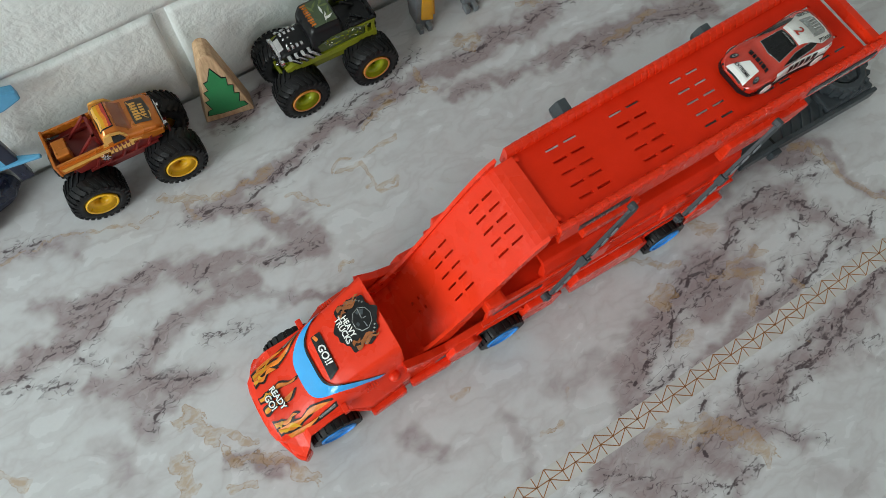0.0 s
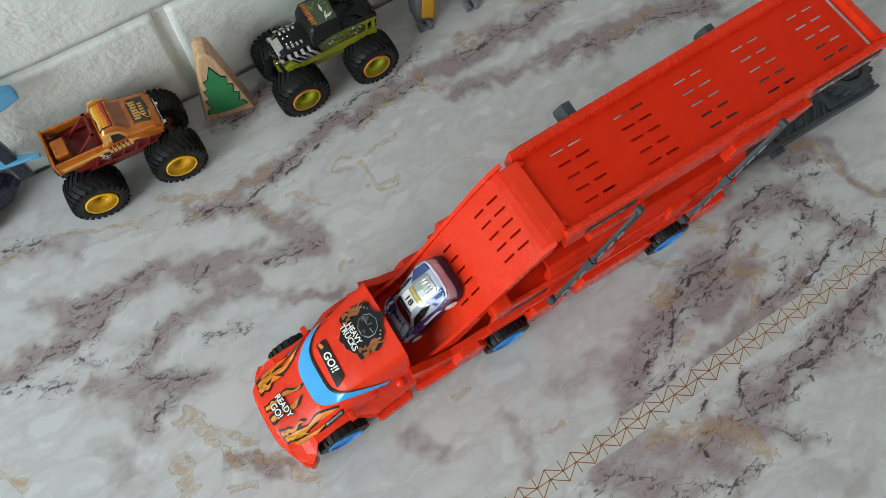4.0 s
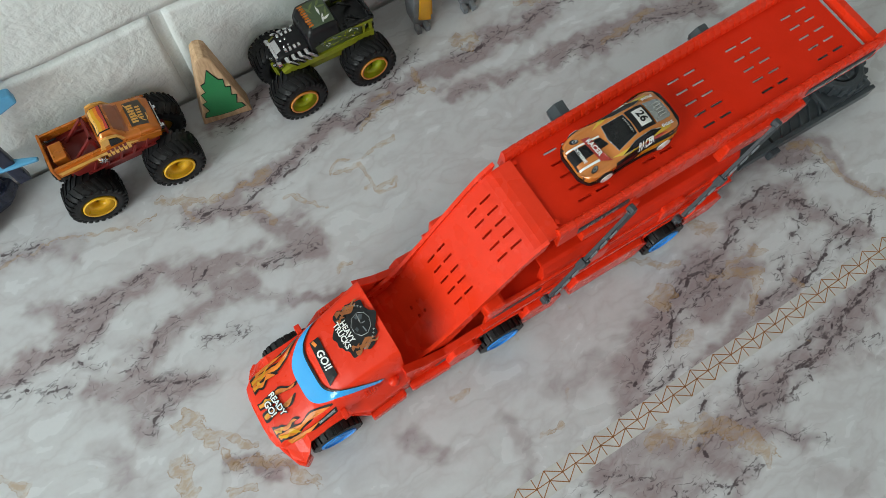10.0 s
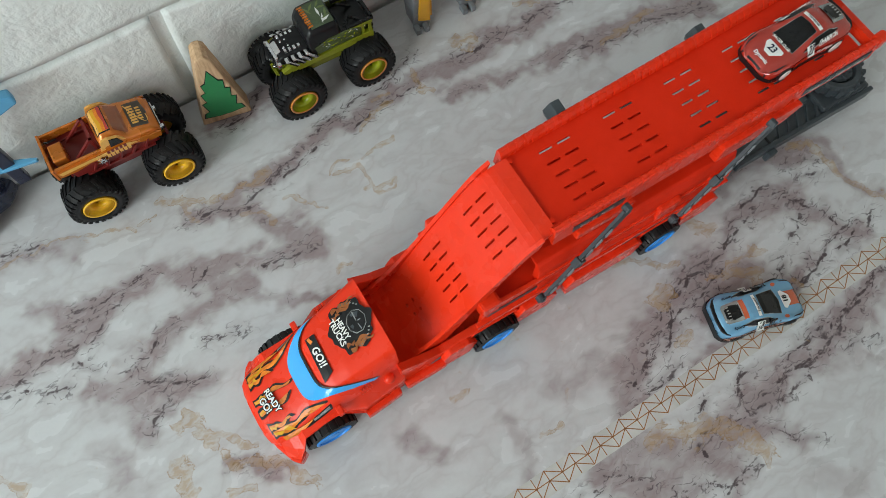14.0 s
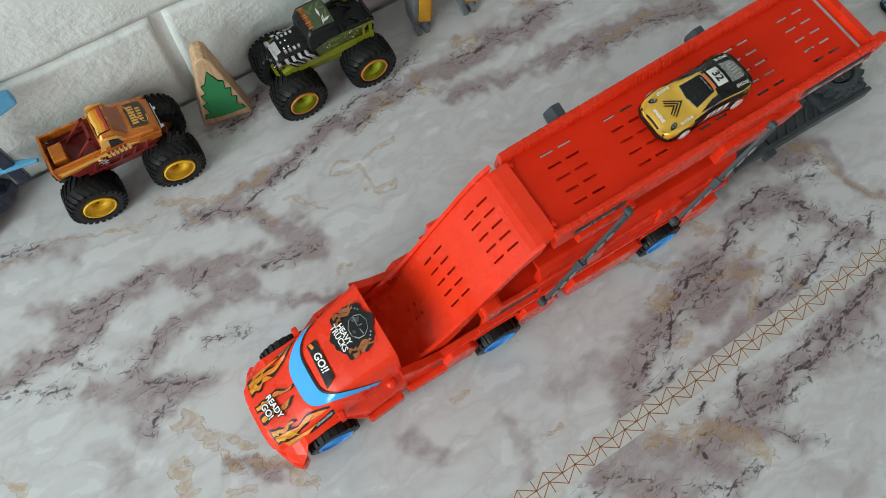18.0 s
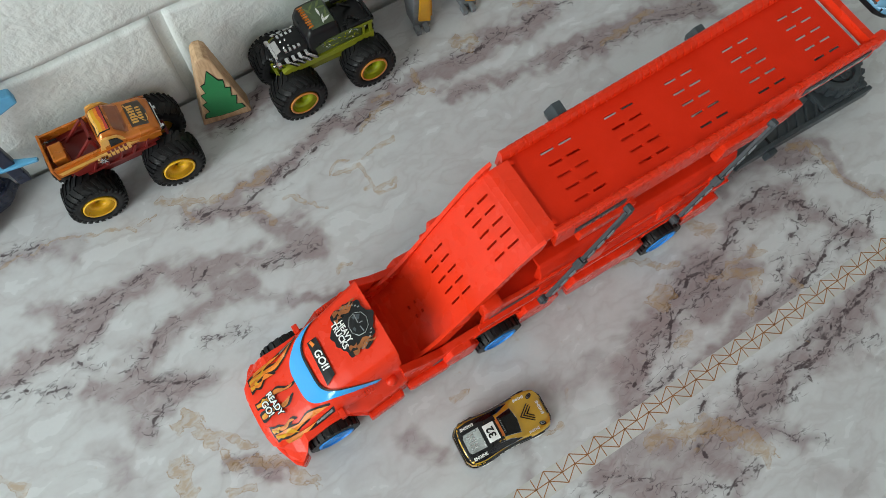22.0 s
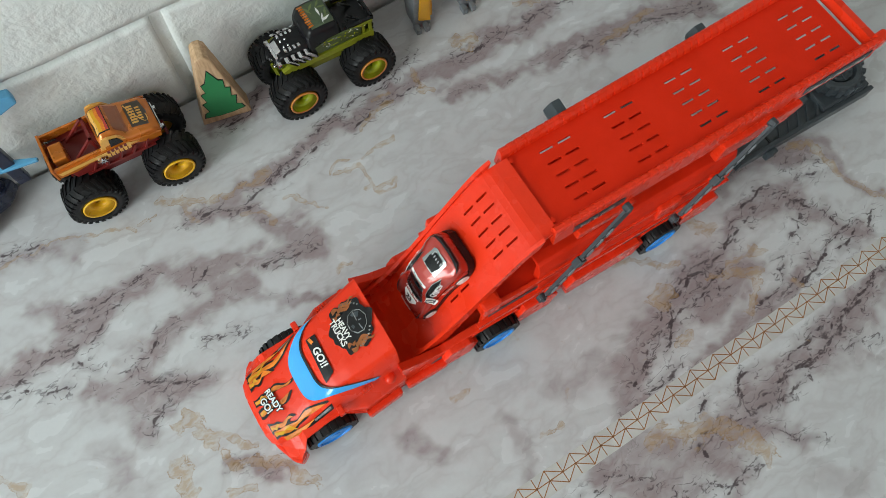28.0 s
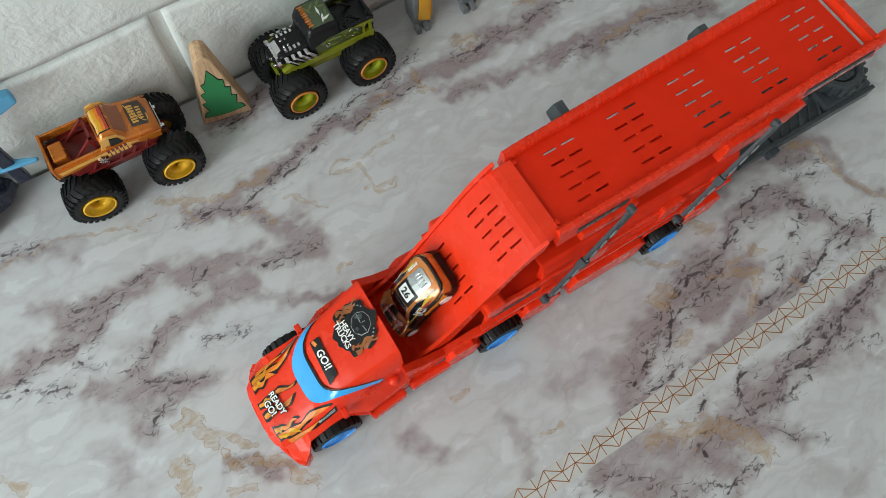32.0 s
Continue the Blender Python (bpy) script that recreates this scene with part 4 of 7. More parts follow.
def build_deck(truck):
    """Upper deck; its own space has x 0 at its front edge and z 0 at its floor."""
    deck = new("deck")
    deck.parent = truck
    deck["label"] = "red upper deck with rows of slots and ribbed rims"
    length, hw = 0.2225, 0.0260
    slots = [(.0300 + g * .0413 + dx, dy * .0078) for g in range(5) for dx in (-.0057, .0057) for dy in (-2, -1, 0, 1, 2)]
    bm = bmesh.new()
    add_slotted(bm, 0.002, length - .0085, -hw + .002, hw - .002, -.0014, 0, slots, .0086, .0014)
    deck_part("deck_floor", bm, RED_DEEP, deck)
    for s in (-1, 1):
        pts = [(s * (hw - .0042), -.003), (s * (hw - .0036), .0040), (s * (hw - .0022), .0062), (s * (hw - .0004), .0062), (s * (hw + .0004), .0054), (s * (hw + .0014), -.0085), (s * (hw - .0006), -.0085)]
        rim = deck_part("rim", prism(pts, "x", 0.0, length), RED, deck)
        bm = bmesh.new()
        for k in range(44):
            x = .005 + k * .0049
            add_prism(bm, [(s * (hw - .0044), .0012), (s * (hw - .0038), .0041), (s * (hw - .0023), .00652), (s * (hw - .0004), .00655), (s * (hw + .00068), .0055), (s * (hw + .00095), .0020), (s * (hw + .0004), .0012)], "x", x, x + .0042)
        bmesh.ops.bevel(bm, geom=list(bm.edges), offset=.00035, segments=2, affect="EDGES")
        deck_part("rim_rib", bm, RED, rim)
        deck_part("side_print", box(.012, .044, min(s * (hw + .0006), s * (hw + .0016)), max(s * (hw + .0006), s * (hw + .0016)), -.0060, -.0010), GREY, deck, "dark printed stripe")
        deck_part("side_print", box(.168, .218, min(s * (hw + .0006), s * (hw + .0016)), max(s * (hw + .0006), s * (hw + .0016)), -.0056, .0002), GREY, deck)
        for x, ln in ((.016, .006), (.024, .003), (.029, .008), (.172, .010), (.184, .004), (.190, .009), (.201, .003), (.206, .008)):
            deck_part("print_bar", box(x, x + ln, min(s * (hw + .0015), s * (hw + .0019)), max(s * (hw + .0015), s * (hw + .0019)), -.0048, -.0022), SILVER, deck)
        # horn at the rear corner
        deck_part("rear_horn", prism([(length - .002, s * (hw - .005)), (length - .002, s * (hw + .001)), (length + .0055, s * (hw + .001)), (length + .0075, s * (hw - .001)), (length + .0050, s * (hw - .0055))], "z", -.004, .006, .001), RED, deck)
    for s in (-1, 1):
        y0, y1 = min(s * (hw - .001), s * .0308), max(s * (hw - .001), s * .0308)
        deck_part("girder", prism([(.112, -.0085), (.168, -.0085), (.172, -.013), (.163, -.024), (.112, -.024)], "y", y0, y1, .0010), RED, deck)
        deck_part("girder", prism([(.015, -.0085), (.052, -.0085), (.050, -.016), (.015, -.016)], "y", min(s * (hw - .001), s * .0300), max(s * (hw - .001), s * .0300), .0010), RED, deck)
    bm = bmesh.new()
    add_box(bm, -.0005, .0045, -hw + .001, hw - .001, -.006, -.0004, .0004)
    deck_part("front_lip", bm, RED, deck)
    bm = bmesh.new()
    add_box(bm, length - .0035, length + .0020, -hw, hw, -.003, .003, .0006)
    deck_part("rear_bar", bm, RED, deck)
    for s in (-1, 1):
        deck_part("rear_web", box(length - .0095, length - .003, min(s * (hw - .005), s * hw), max(s * (hw - .005), s * hw), -.003, .001), RED, deck)
    for s in (-1, 1):
        bm = bmesh.new()
        add_lathe(bm, [(.0013, -.0006), (.0013, .0006)], 10, Matrix.Translation((.004, s * .019, .0012)) @ Matrix.Rotation(radians(90), 4, "X"))
        deck_part("pin", bm, RED_DEEP, deck)


RAMP = [(.1290, .1178), (.1180, .1165), (.1110, .1120), (.1030, .1030), (.0900, .0850), (.0790, .0695), (.0680, .0510), (.0580, .0345), (.0500, .0265), (.0420, .0230), (.0340, .0210), (.0120, .0170), (-.0300, .0085)]


def build_ramp(truck):
    """Ramp between deck and cab; its own space is the truck's when it is fitted."""
    ramp = new("ramp")
    ramp.parent = truck
    ramp["label"] = "removable red ramp with slots"
    hw = .0236
    fine = []
    for (x0, z0), (x1, z1) in zip(RAMP, RAMP[1:]):
        k = 6
        fine += [(x0 + (x1 - x0) * i / k, z0 + (z1 - z0) * i / k) for i in range(k)]
    fine.append(RAMP[-1])
    # smooth the profile a little
    for _ in range(6):
        fine = [fine[0]] + [((a[0] + 2 * b[0] + c[0]) / 4, (a[1] + 2 * b[1] + c[1]) / 4) for a, b, c in zip(fine, fine[1:], fine[2:])] + [fine[-1]]
    dist = [0]
    for a, b in zip(fine, fine[1:]):
        dist.append(dist[-1] + math.hypot(b[0] - a[0], b[1] - a[1]))

    def at(d):
        return float(np.interp(d, dist, [p[0] for p in fine])), float(np.interp(d, dist, [p[1] for p in fine]))
    end = [d for d, p in zip(dist, fine) if p[0] >= .020][-1]
    flat = bmesh.new()
    slots = [(.0285 + dx, dy * .0072) for dx in (-.0056, .0056) for dy in (-2, -1, 0, 1, 2)]
    slots += [(.0715 + dx, dy * .0072) for dx in (-.0056, .0056) for dy in (-2, -1, 0, 1, 2)]
    lows = [(.1120 + dx + .002 * dy, dy * .0072 + .0036) for dx in (-.0034, .0034) for dy in (-1, 0)]
    add_slotted(flat, 0.0, .0950, -hw, hw, -.002, 0, slots, .0080, .0013)
    add_slotted(flat, .0950, end, -hw, hw, -.002, 0, lows, .0038, .0022)
    bmesh.ops.remove_doubles(flat, verts=list(flat.verts), dist=.00001)
    cuts = [i * .004 for i in range(1, int(end / .004))]
    for d in cuts:
        bmesh.ops.bisect_plane(flat, geom=list(flat.verts) + list(flat.edges) + list(flat.faces), plane_co=(d, 0, 0), plane_no=(1, 0, 0))
    for v in flat.verts:
        x, z = at(v.co.x)
        x2, z2 = at(v.co.x + .001)
        n = Vector((-(z2 - z), 0, x2 - x)).normalized() * -1
        v.co = Vector((x, v.co.y, z)) + Vector((n.x, 0, n.z)) * v.co.z
    bmesh.ops.recalc_face_normals(flat, faces=list(flat.faces))
    truck_part("ramp_floor", flat, RED, ramp)
    for s in (-1, 1):
        lo, hi = [], []
        for i in range(31):
            d = .012 + (end - .012) * i / 30
            x, z = at(d)
            f = i / 30
            h = .0085 if f < .45 else .0085 + .012 * min(1, (f - .45) / .3)
            if f > .85:
                h *= 1 - (f - .85) / .15 * .6
            lo.append((x, z - .003 - .010 * min(1, f * 2)))
            hi.append((x + .002, z + h * .55 + .001))
        pts = lo + hi[::-1]
        bm = prism(pts, "y", min(s * hw, s * (hw + .0022)), max(s * hw, s * (hw + .0022)))
        bmesh.ops.triangulate(bm, faces=list(bm.faces))
        truck_part("ramp_side", bm, RED, ramp)
    return ramp


def build_tail(truck):
    """Grey loading ramp folded down behind the truck, with a spare wheel on it."""
    tail = new("tail_ramp")
    tail.parent = truck
    tail["label"] = "grey plastic tail ramp with a moulded spare wheel"
    hw = .0215
    truck_part("ramp_plate", prism([(.262, .016), (.335, .010), (.425, .004), (.428, .008), (.425, .016), (.335, .018), (.262, .024)], "y", -hw, hw, .0008), GREY, tail)
    for s in (-1, 1):
        truck_part("side_rail", prism([(.300, .012), (.427, .006), (.427, .017), (.335, .021), (.300, .021)], "y", min(s * (hw - .001), s * (hw + .0022)), max(s * (hw - .001), s * (hw + .0022)), .0007), GREY, tail)
        truck_part("hinge_lug", box(.326, .334, min(s * (hw + .002), s * (hw + .006)), max(s * (hw + .002), s * (hw + .006)), .008, .016, bevel=.001), GREY, tail)
    bm = bmesh.new()
    for k in range(7):
        for s in (-1, 1):
            x = .338 + k * .0088
            add_prism(bm, [(x, s * .021), (x + .002, s * .021), (x + .010, s * .010), (x + .008, s * .010)], "z", .0165, .0190)
    truck_part("tread_rib", bm, GREY, tail)
    truck_part("seam", box(.330, .3315, -hw + .001, hw - .001, .0180, .0190), BLACK, tail)
    truck_part("latch", prism([(.352, -.006), (.352, .006), (.358, .009), (.372, .009), (.372, -.009), (.358, -.009)], "z", .0165, .0255, .0015), GREY, tail)
    # no real hole: a black block gives the shade inside it
    truck_part("latch_hole_shade", box(.344, .349, -.0085, -.0005, .0172, .0187), BLACK, tail)
    truck_part("wheel_seat", box(.380, .4235, -.0205, .0205, .012, .0205, bevel=.002), GREY, tail)
    # the wheel lies flat: its own y axis points up
    c = Matrix.Translation((.4040, .001, .0205)) @ Matrix.Rotation(radians(90), 4, "X")
    bm = bmesh.new()
    add_lathe(bm, [(.0020, .0), (.0190, .0), (.0198, .003), (.0194, .0075), (.0172, .0092), (.0140, .0092), (.0133, .0058), (.0124, .0054), (.0118, .0078), (.0098, .0070), (.0075, .0072), (.0068, .0086), (.0058, .0090), (.0016, .0088)], 40, c)
    spare = truck_part("spare_wheel", bm, GREY, tail, "grey moulded spare wheel")
    bm = bmesh.new()
    for k in range(18):
        m = c @ Matrix.Rotation(2 * math.pi * k / 18, 4, "Y")
        vs = add_box(bm, .0168, .0212, .0008, .0086, -.0016, .0016, .0003)
        bmesh.ops.transform(bm, matrix=m, verts=vs)
    truck_part("tread_lug", bm, GREY, spare)
    bm = bmesh.new()
    for k in range(8):
        m = c @ Matrix.Rotation(2 * math.pi * k / 8, 4, "Y")
        vs = add_box(bm, .0072, .0112, .0068, .0084, -.0008, .0008)
        bmesh.ops.transform(bm, matrix=m, verts=vs)
    truck_part("spoke", bm, GREY, spare)


STRUT = 0.0775


def build_strut(truck, s):
    """Lifting arm; its pivot is its origin and it lies along +x."""
    strut = new("lifting_arm")
    strut.parent = truck
    strut["label"] = "grey plastic lifting arm"
    y0, y1 = min(0, s * .0028), max(0, s * .0028)
    bm = bmesh.new()
    add_box(bm, .004, STRUT - .012, y0, y1, -.0017, .0017, .0004)
    add_box(bm, STRUT - .016, STRUT + .001, y0, y1 + (.0004 if s > 0 else 0), -.0024, .0024, .0006)
    part("arm", bm, GREY, strut)
    bm = bmesh.new()
    add_lathe(bm, [(.0030, -.001), (.0030, .0024)], 16)
    add_lathe(bm, [(.0014, .0024), (.0014, .0034)], 12)
    if s < 0:
        bmesh.ops.transform(bm, matrix=Matrix.Rotation(math.pi, 4, "X"), verts=list(bm.verts))
    part("pivot", bm, GREY, strut)
    big, first, last = (.55, -.0016, .0028) if s < 0 else (1.25, .0005, .0085)
    knob = [(STRUT + .0015 + big * .0052 * math.cos(radians(a)), big * .0040 * math.sin(radians(a))) for a in range(0, 360, 60)]
    part("head", prism(knob, "y", min(s * first, s * last), max(s * first, s * last), .0007), GREY, strut, "hexagonal grey knob")
    bm = bmesh.new()
    for k in range(7):
        x = .007 + k * .0085
        ya, yb = min(s * .0026, s * .0033), max(s * .0026, s * .0033)
        add_box(bm, x, x + .0060, ya, yb, -.0013, -.0004, .0001)
        add_box(bm, x + .0015, x + .0075, ya, yb, .0004, .0013, .0001)
    part("arm_rib", bm, GREY_LIGHT, strut)
    # raised black blocks, coloured like the shade in the arm's openings
    bm = bmesh.new()
    for k in range(6):
        x = .009 + k * .0098
        add_box(bm, x, x + .0030, min(s * .0024, s * .0030), max(s * .0024, s * .0030), -.0005, .0005)
    part("arm_slot_shade", bm, BLACK, strut)
    part("collar", box(STRUT * .42, STRUT * .42 + .006, min(-s * .0004, s * .0040), max(-s * .0004, s * .0040), -.0028, .0028, bevel=.0005), GREY, strut)
    return strut


TYRE_R = .0160


def build_truck_wheel(truck, x, s):
    wheel = new("wheel")
    wheel.parent = truck
    wheel.matrix_basis = pose(x - TRUCK_C[0], s * (.0262 if x < 0 else .0312) + lean(x), TYRE_R, 0, 0, 0 if s > 0 else 180)
    bm = bmesh.new()
    add_lathe(bm, [(.0105, .0065), (.0128, .0072), (.0148, .0066), (.0152, .0040), (.0152, -.0035), (.0140, -.0062), (.0100, -.0062)], 36, None, True)
    tyre = part("tyre", bm, RUBBER, wheel, "black treaded tyre")
    bm = bmesh.new()
    for k in range(22):
        for side, ph in ((1, 0), (-1, .5)):
            vs = add_box(bm, .0146, TYRE_R, .0004 if side > 0 else -.0058, .0066 if side > 0 else -.0006, -.0013, .0013, .0001)
            bmesh.ops.transform(bm, matrix=Matrix.Rotation(2 * math.pi * (k + ph) / 22, 4, "Y"), verts=vs)
    part("tread", bm, RUBBER, tyre)
    bm = bmesh.new()
    add_lathe(bm, [(.0112, .0068), (.0112, .0076), (.0098, .0078), (.0088, .0052), (.0045, .0048), (.0036, .0072), (.0010, .0074)], 28)
    rim = part("rim", bm, BLUE, wheel, "bright blue plastic rim")
    bm = bmesh.new()
    for k in range(10):
        vs = add_box(bm, .0038, .0095, .0050, .0066, -.0007, .0007)
        bmesh.ops.transform(bm, matrix=Matrix.Rotation(2 * math.pi * k / 10, 4, "Y"), verts=vs)
    part("spoke", bm, BLUE, rim)


truck, STRUTS = build_truck()
DECK = [o for o in truck.children if o.name.startswith("deck")][0]
RAMP_OB = [o for o in truck.children if o.name.startswith("ramp")][0]


# ---------------------------------------------------------------- racing cars
# stations: x, half width, sill z, shoulder z, belt z, roof z (top of the middle), half width of the top
CAR_A = [(-.0310, .0070, .0035, .0052, .0058, .0060, .0050), (-.0302, .0098, .0028, .0060, .0068, .0071, .0078),
         (-.0280, .0128, .0024, .0075, .0086, .0090, .0100), (-.0230, .0138, .0024, .0100, .0104, .0106, .0105),
         (-.0170, .0141, .0024, .0116, .0118, .0120, .0100), (-.0110, .0138, .0024, .0112, .0126, .0132, .0090),
         (-.0060, .0134, .0024, .0112, .0138, .0160, .0085), (0.000, .0132, .0024, .0114, .0150, .0192, .0078),
         (.0055, .0133, .0024, .0117, .0154, .0206, .0074), (.0110, .0137, .0024, .0126, .0156, .0205, .0072),
         (.0160, .0142, .0024, .0136, .0156, .0192, .0072), (.0205, .0145, .0026, .0142, .0156, .0178, .0076),
         (.0245, .0141, .0032, .0142, .0152, .0168, .0078), (.0275, .0130, .0042, .0136, .0148, .0160, .0078), (.0295, .0112, .0050, .0128, .0138, .0150, .0074), (.0305, .0090, .0058, .0112, .0122, .0134, .0060)]


def car_section(x):
    w, zs, zb, zl, zr, wt = lerp_table(CAR_A, x)
    return [(0.0, zr), (wt * .6, zr - .0003), (wt, zr - .0010), ((wt + w * .86) / 2, (zr - .001 + zl) / 2 + .0002), (w * .88, zl), (w * .97, zb), (w, zb - .0020), (w * .985, zs + .0012), (w * .94, zs)]


def car_top(lift):
    def surface(x, y):
        sec = car_section(max(-.031, min(.0305, x)))
        return float(np.interp(abs(y), [p[0] for p in sec[:7]], [p[1] for p in sec[:7]])) + lift
    return surface


def side_patch(x0, x1, v0, v1, s, lift, skew=0.0):
    """A print on the car's flank: v runs from the sill (0) to the belt (1)."""
    bm = bmesh.new()
    nx = 12
    rows = []
    for j in range(4):
        v = v0 + (v1 - v0) * j / 3
        row = []
        for i in range(nx + 1):
            x = x0 + (x1 - x0) * i / nx + skew * j / 3
            sec = car_section(x)[4:9][::-1]
            t = v * (len(sec) - 1)
            k = min(len(sec) - 2, int(t))
            f = t - k
            y = sec[k][0] + (sec[k + 1][0] - sec[k][0]) * f + lift
            z = sec[k][1] + (sec[k + 1][1] - sec[k][1]) * f + lift * .4
            row.append(bm.verts.new((x, s * y, z)))
        rows.append(row)
    for a, b in zip(rows, rows[1:]):
        for i in range(nx):
            bm.faces.new((a[i], a[i + 1], b[i + 1], b[i]))
    bmesh.ops.recalc_face_normals(bm, faces=list(bm.faces))
    return bm


def side_words(words, size, x, z, s, squeeze=1.0):
    """Lettering on the flank, read from outside."""
    bm = bmesh.new()
    pts, faces = text_mesh(words, size)
    vs = []
    for px, py, _ in pts:
        u = x - s * px * squeeze
        zz = z + py
        sec = car_section(max(-.031, min(.031, u)))[3:9][::-1]
        y = float(np.interp(zz, [p[1] for p in sec], [p[0] for p in sec])) + .0004
        vs.append(bm.verts.new((u, s * y, zz)))
    for f in faces:
        try:
            bm.faces.new([vs[i] for i in f])
        except ValueError:
            pass
    return bm


def racing_car(label, paint, flank, roof=None, cover=SILVER, lip=BLACK, hubs=WHITE, wide_glass=False):
    """A small metal racing car that faces -x and stands on z = 0."""
    car = new("racing_car")
    tagged(car, label, "toy car", "racing cars")
    xs = list(np.linspace(-.031, .0305, 45))
    rings = []
    for x in xs:
        sec = car_section(x)
        rings.append([(x, -y, z) for y, z in sec[::-1]] + [(x, y, z) for y, z in sec[1:]])
    part("body", loft(rings), paint, car, smooth=True)
    # windows
    front = -.0122 if wide_glass else -.0082
    scr = densify([(front, -.0080), (front - .0014, 0.0), (front, .0080), (.0026, .0062), (.0030, 0), (.0026, -.0062)], .0015)
    part("windscreen", patch_on(car_top(.0003), scr, 8), BLACK_GLOSS, car, "black glossy windscreen")
    edge = [(x + (x + .003) * .045, y * 1.04) for x, y in scr]
    part("windscreen_frame", patch_on(car_top(.00015), edge, 8), SILVER, car)
    for s in (-1, 1):
        win = densify([(-.0078, s * .0114), (.0005, s * .0090), (.0105, s * .0085), (.0172, s * .0098), (.0100, s * .0113), (.0000, s * .0118)], .0015)
        rim_line = [(x * 1.04, s * (abs(y) + (.0004 if abs(y) > .0103 else -.0004))) for x, y in win]
        part("window_frame", patch_on(car_top(.0002), rim_line, 6), SILVER, car)
        part("side_window", patch_on(car_top(.0004), win, 6), BLACK_GLOSS, car)
        part("flank", side_patch(-.013, .026, .08, .62 if wide_glass else .93, s, .0003), flank, car)
        if not wide_glass:
            lamp = [(-.0238 + a * .82 + b * .35 * s, s * .0094 + b * .82 - a * .35 * s) for a, b in circle(0, 0, .0027, .0015, 20)]
            lens = [(-.0238 + a * .82 + b * .35 * s, s * .0094 + b * .82 - a * .35 * s) for a, b in circle(.0004, 0, .0017, .0009, 16)]
            ring = part("headlight", patch_on(car_top(.0004), lamp, 4), BLACK, car, "printed black headlight")
            part("headlight_ring", patch_on(car_top(.0006), lens, 3), SILVER, ring)
            part("headlight_core", patch_on(car_top(.0008), circle(-.0238, s * .0094, .0007, .0005, 10), 3), BLACK, ring)
        else:
            stripe(car, [(-.0300, s * .0098), (-.0255, s * .0122), (-.0190, s * .0124), (-.0210, s * .0116), (-.0262, s * .0112)], BLACK, .0004, "headlight")
        for x, r in ((-.0188, .0049), (.0188, .0054)):
            w = new("wheel")
            w.parent = car
            w.matrix_basis = pose(x, s * .0126, r, 0, 0, 0 if s > 0 else 180)
            part("tyre", lathe([(r, -.004), (r, .0016), (r - .0006, .0022), (r - .0012, .0023)], 24), RUBBER, w)
            part("hub", lathe([(r - .0011, .0022), (r - .0013, .0026), (r - .0026, .0024), (.0014, .0025), (.0006, .0029)], 20), hubs, w)
    if roof is not None:
        part("roof_panel", patch_on(car_top(.0002), rect(.0036, .0150, -.0068, .0068), 8), roof, car)
    # engine cover with louvres
    cov = part("engine_cover", patch_on(car_top(.0007), densify([(.0155, -.0066), (.0155, .0066), (.0255, .0062), (.0268, .0045), (.0268, -.0045), (.0255, -.0062)], .0015), 8), cover, car, "silver louvred engine cover")
    bm = bmesh.new()
    for k in range(5):
        y = -.0038 + k * .0019
        z = car_top(0)(.0225, y)
        add_box(bm, .0195, .0245, y - .0005, y + .0005, z - .0002, z + .0013, .0002)
    part("louvre", bm, CHROME, cov)
    # black lip round the base
    low = []
    for x in np.linspace(-.0316, .0309, 40):
        w = lerp_table(CAR_A, max(-.031, min(.0305, x)))[0] + .0005
        zl = lerp_table(CAR_A, max(-.031, min(.031, x)))[1]
        low.append([(x, -w, .0016), (x, -w, zl + .0014), (x, w, zl + .0014), (x, w, .0016)])
    part("base", loft(low), lip, car, "black plastic base")
    fangs = bmesh.new()
    for y in (-.0092, -.0050, .0050, .0092):
        add_prism(fangs, [(-.0310 + abs(y) * .10, y - .0009), (-.0310 + abs(y) * .10, y + .0009), (-.0290, y + .0004), (-.0290, y - .0004)], "z", .0018, .0056 if abs(y) < .006 else .0068)
    part("splitter", fangs, lip, car, "black front splitter")
    if not wide_glass:
        marks = bmesh.new()
        for k in range(9):
            y, ln = -.0050 + k * .0011, .0005 + .0003 * (k * 5 % 3)
            vs = [marks.verts.new((x, w, car_top(.0007)(x, w))) for x, w in ((.0014 - ln / 2, y), (.0014 - ln / 2, y + .0006), (.0014 + ln / 2, y + .0006), (.0014 + ln / 2, y))]
            marks.faces.new(vs)
        part("screen_lettering", marks, SILVER, car)
    part("front_grille", patch_on(car_top(.0004), densify([(-.0307, -.0050), (-.0307, .0050), (-.0300, .0056), (-.0300, -.0056)], .0012), 3), BLACK, car)
    part("rear_lip", prism([(.0262, -.0128), (.0284, -.0118), (.0306, -.0085), (.0312, 0), (.0306, .0085), (.0284, .0118), (.0262, .0128), (.0272, .0100), (.0288, .0075), (.0292, 0), (.0288, -.0075), (.0272, -.0100)], "z", .0126, .0146, .0003), lip if wide_glass or roof is BLACK else paint, car)
    return car


def number_plate(car, words, x, y, turn, w, h, size, ground=WHITE, ink=BLACK, surface=car_top):
    c, s = math.cos(radians(turn)), math.sin(radians(turn))
    out = densify([(x + a * c - b * s, y + a * s + b * c) for a, b in ((-w / 2, -h / 2), (w / 2, -h / 2), (w / 2, h / 2), (-w / 2, h / 2))], .0015)
    panel = part("number_panel", patch_on(surface(.0005), out, 5), ground, car)
    part("number", words_on(surface(.0008), words, size, x, y, turn), ink, panel)


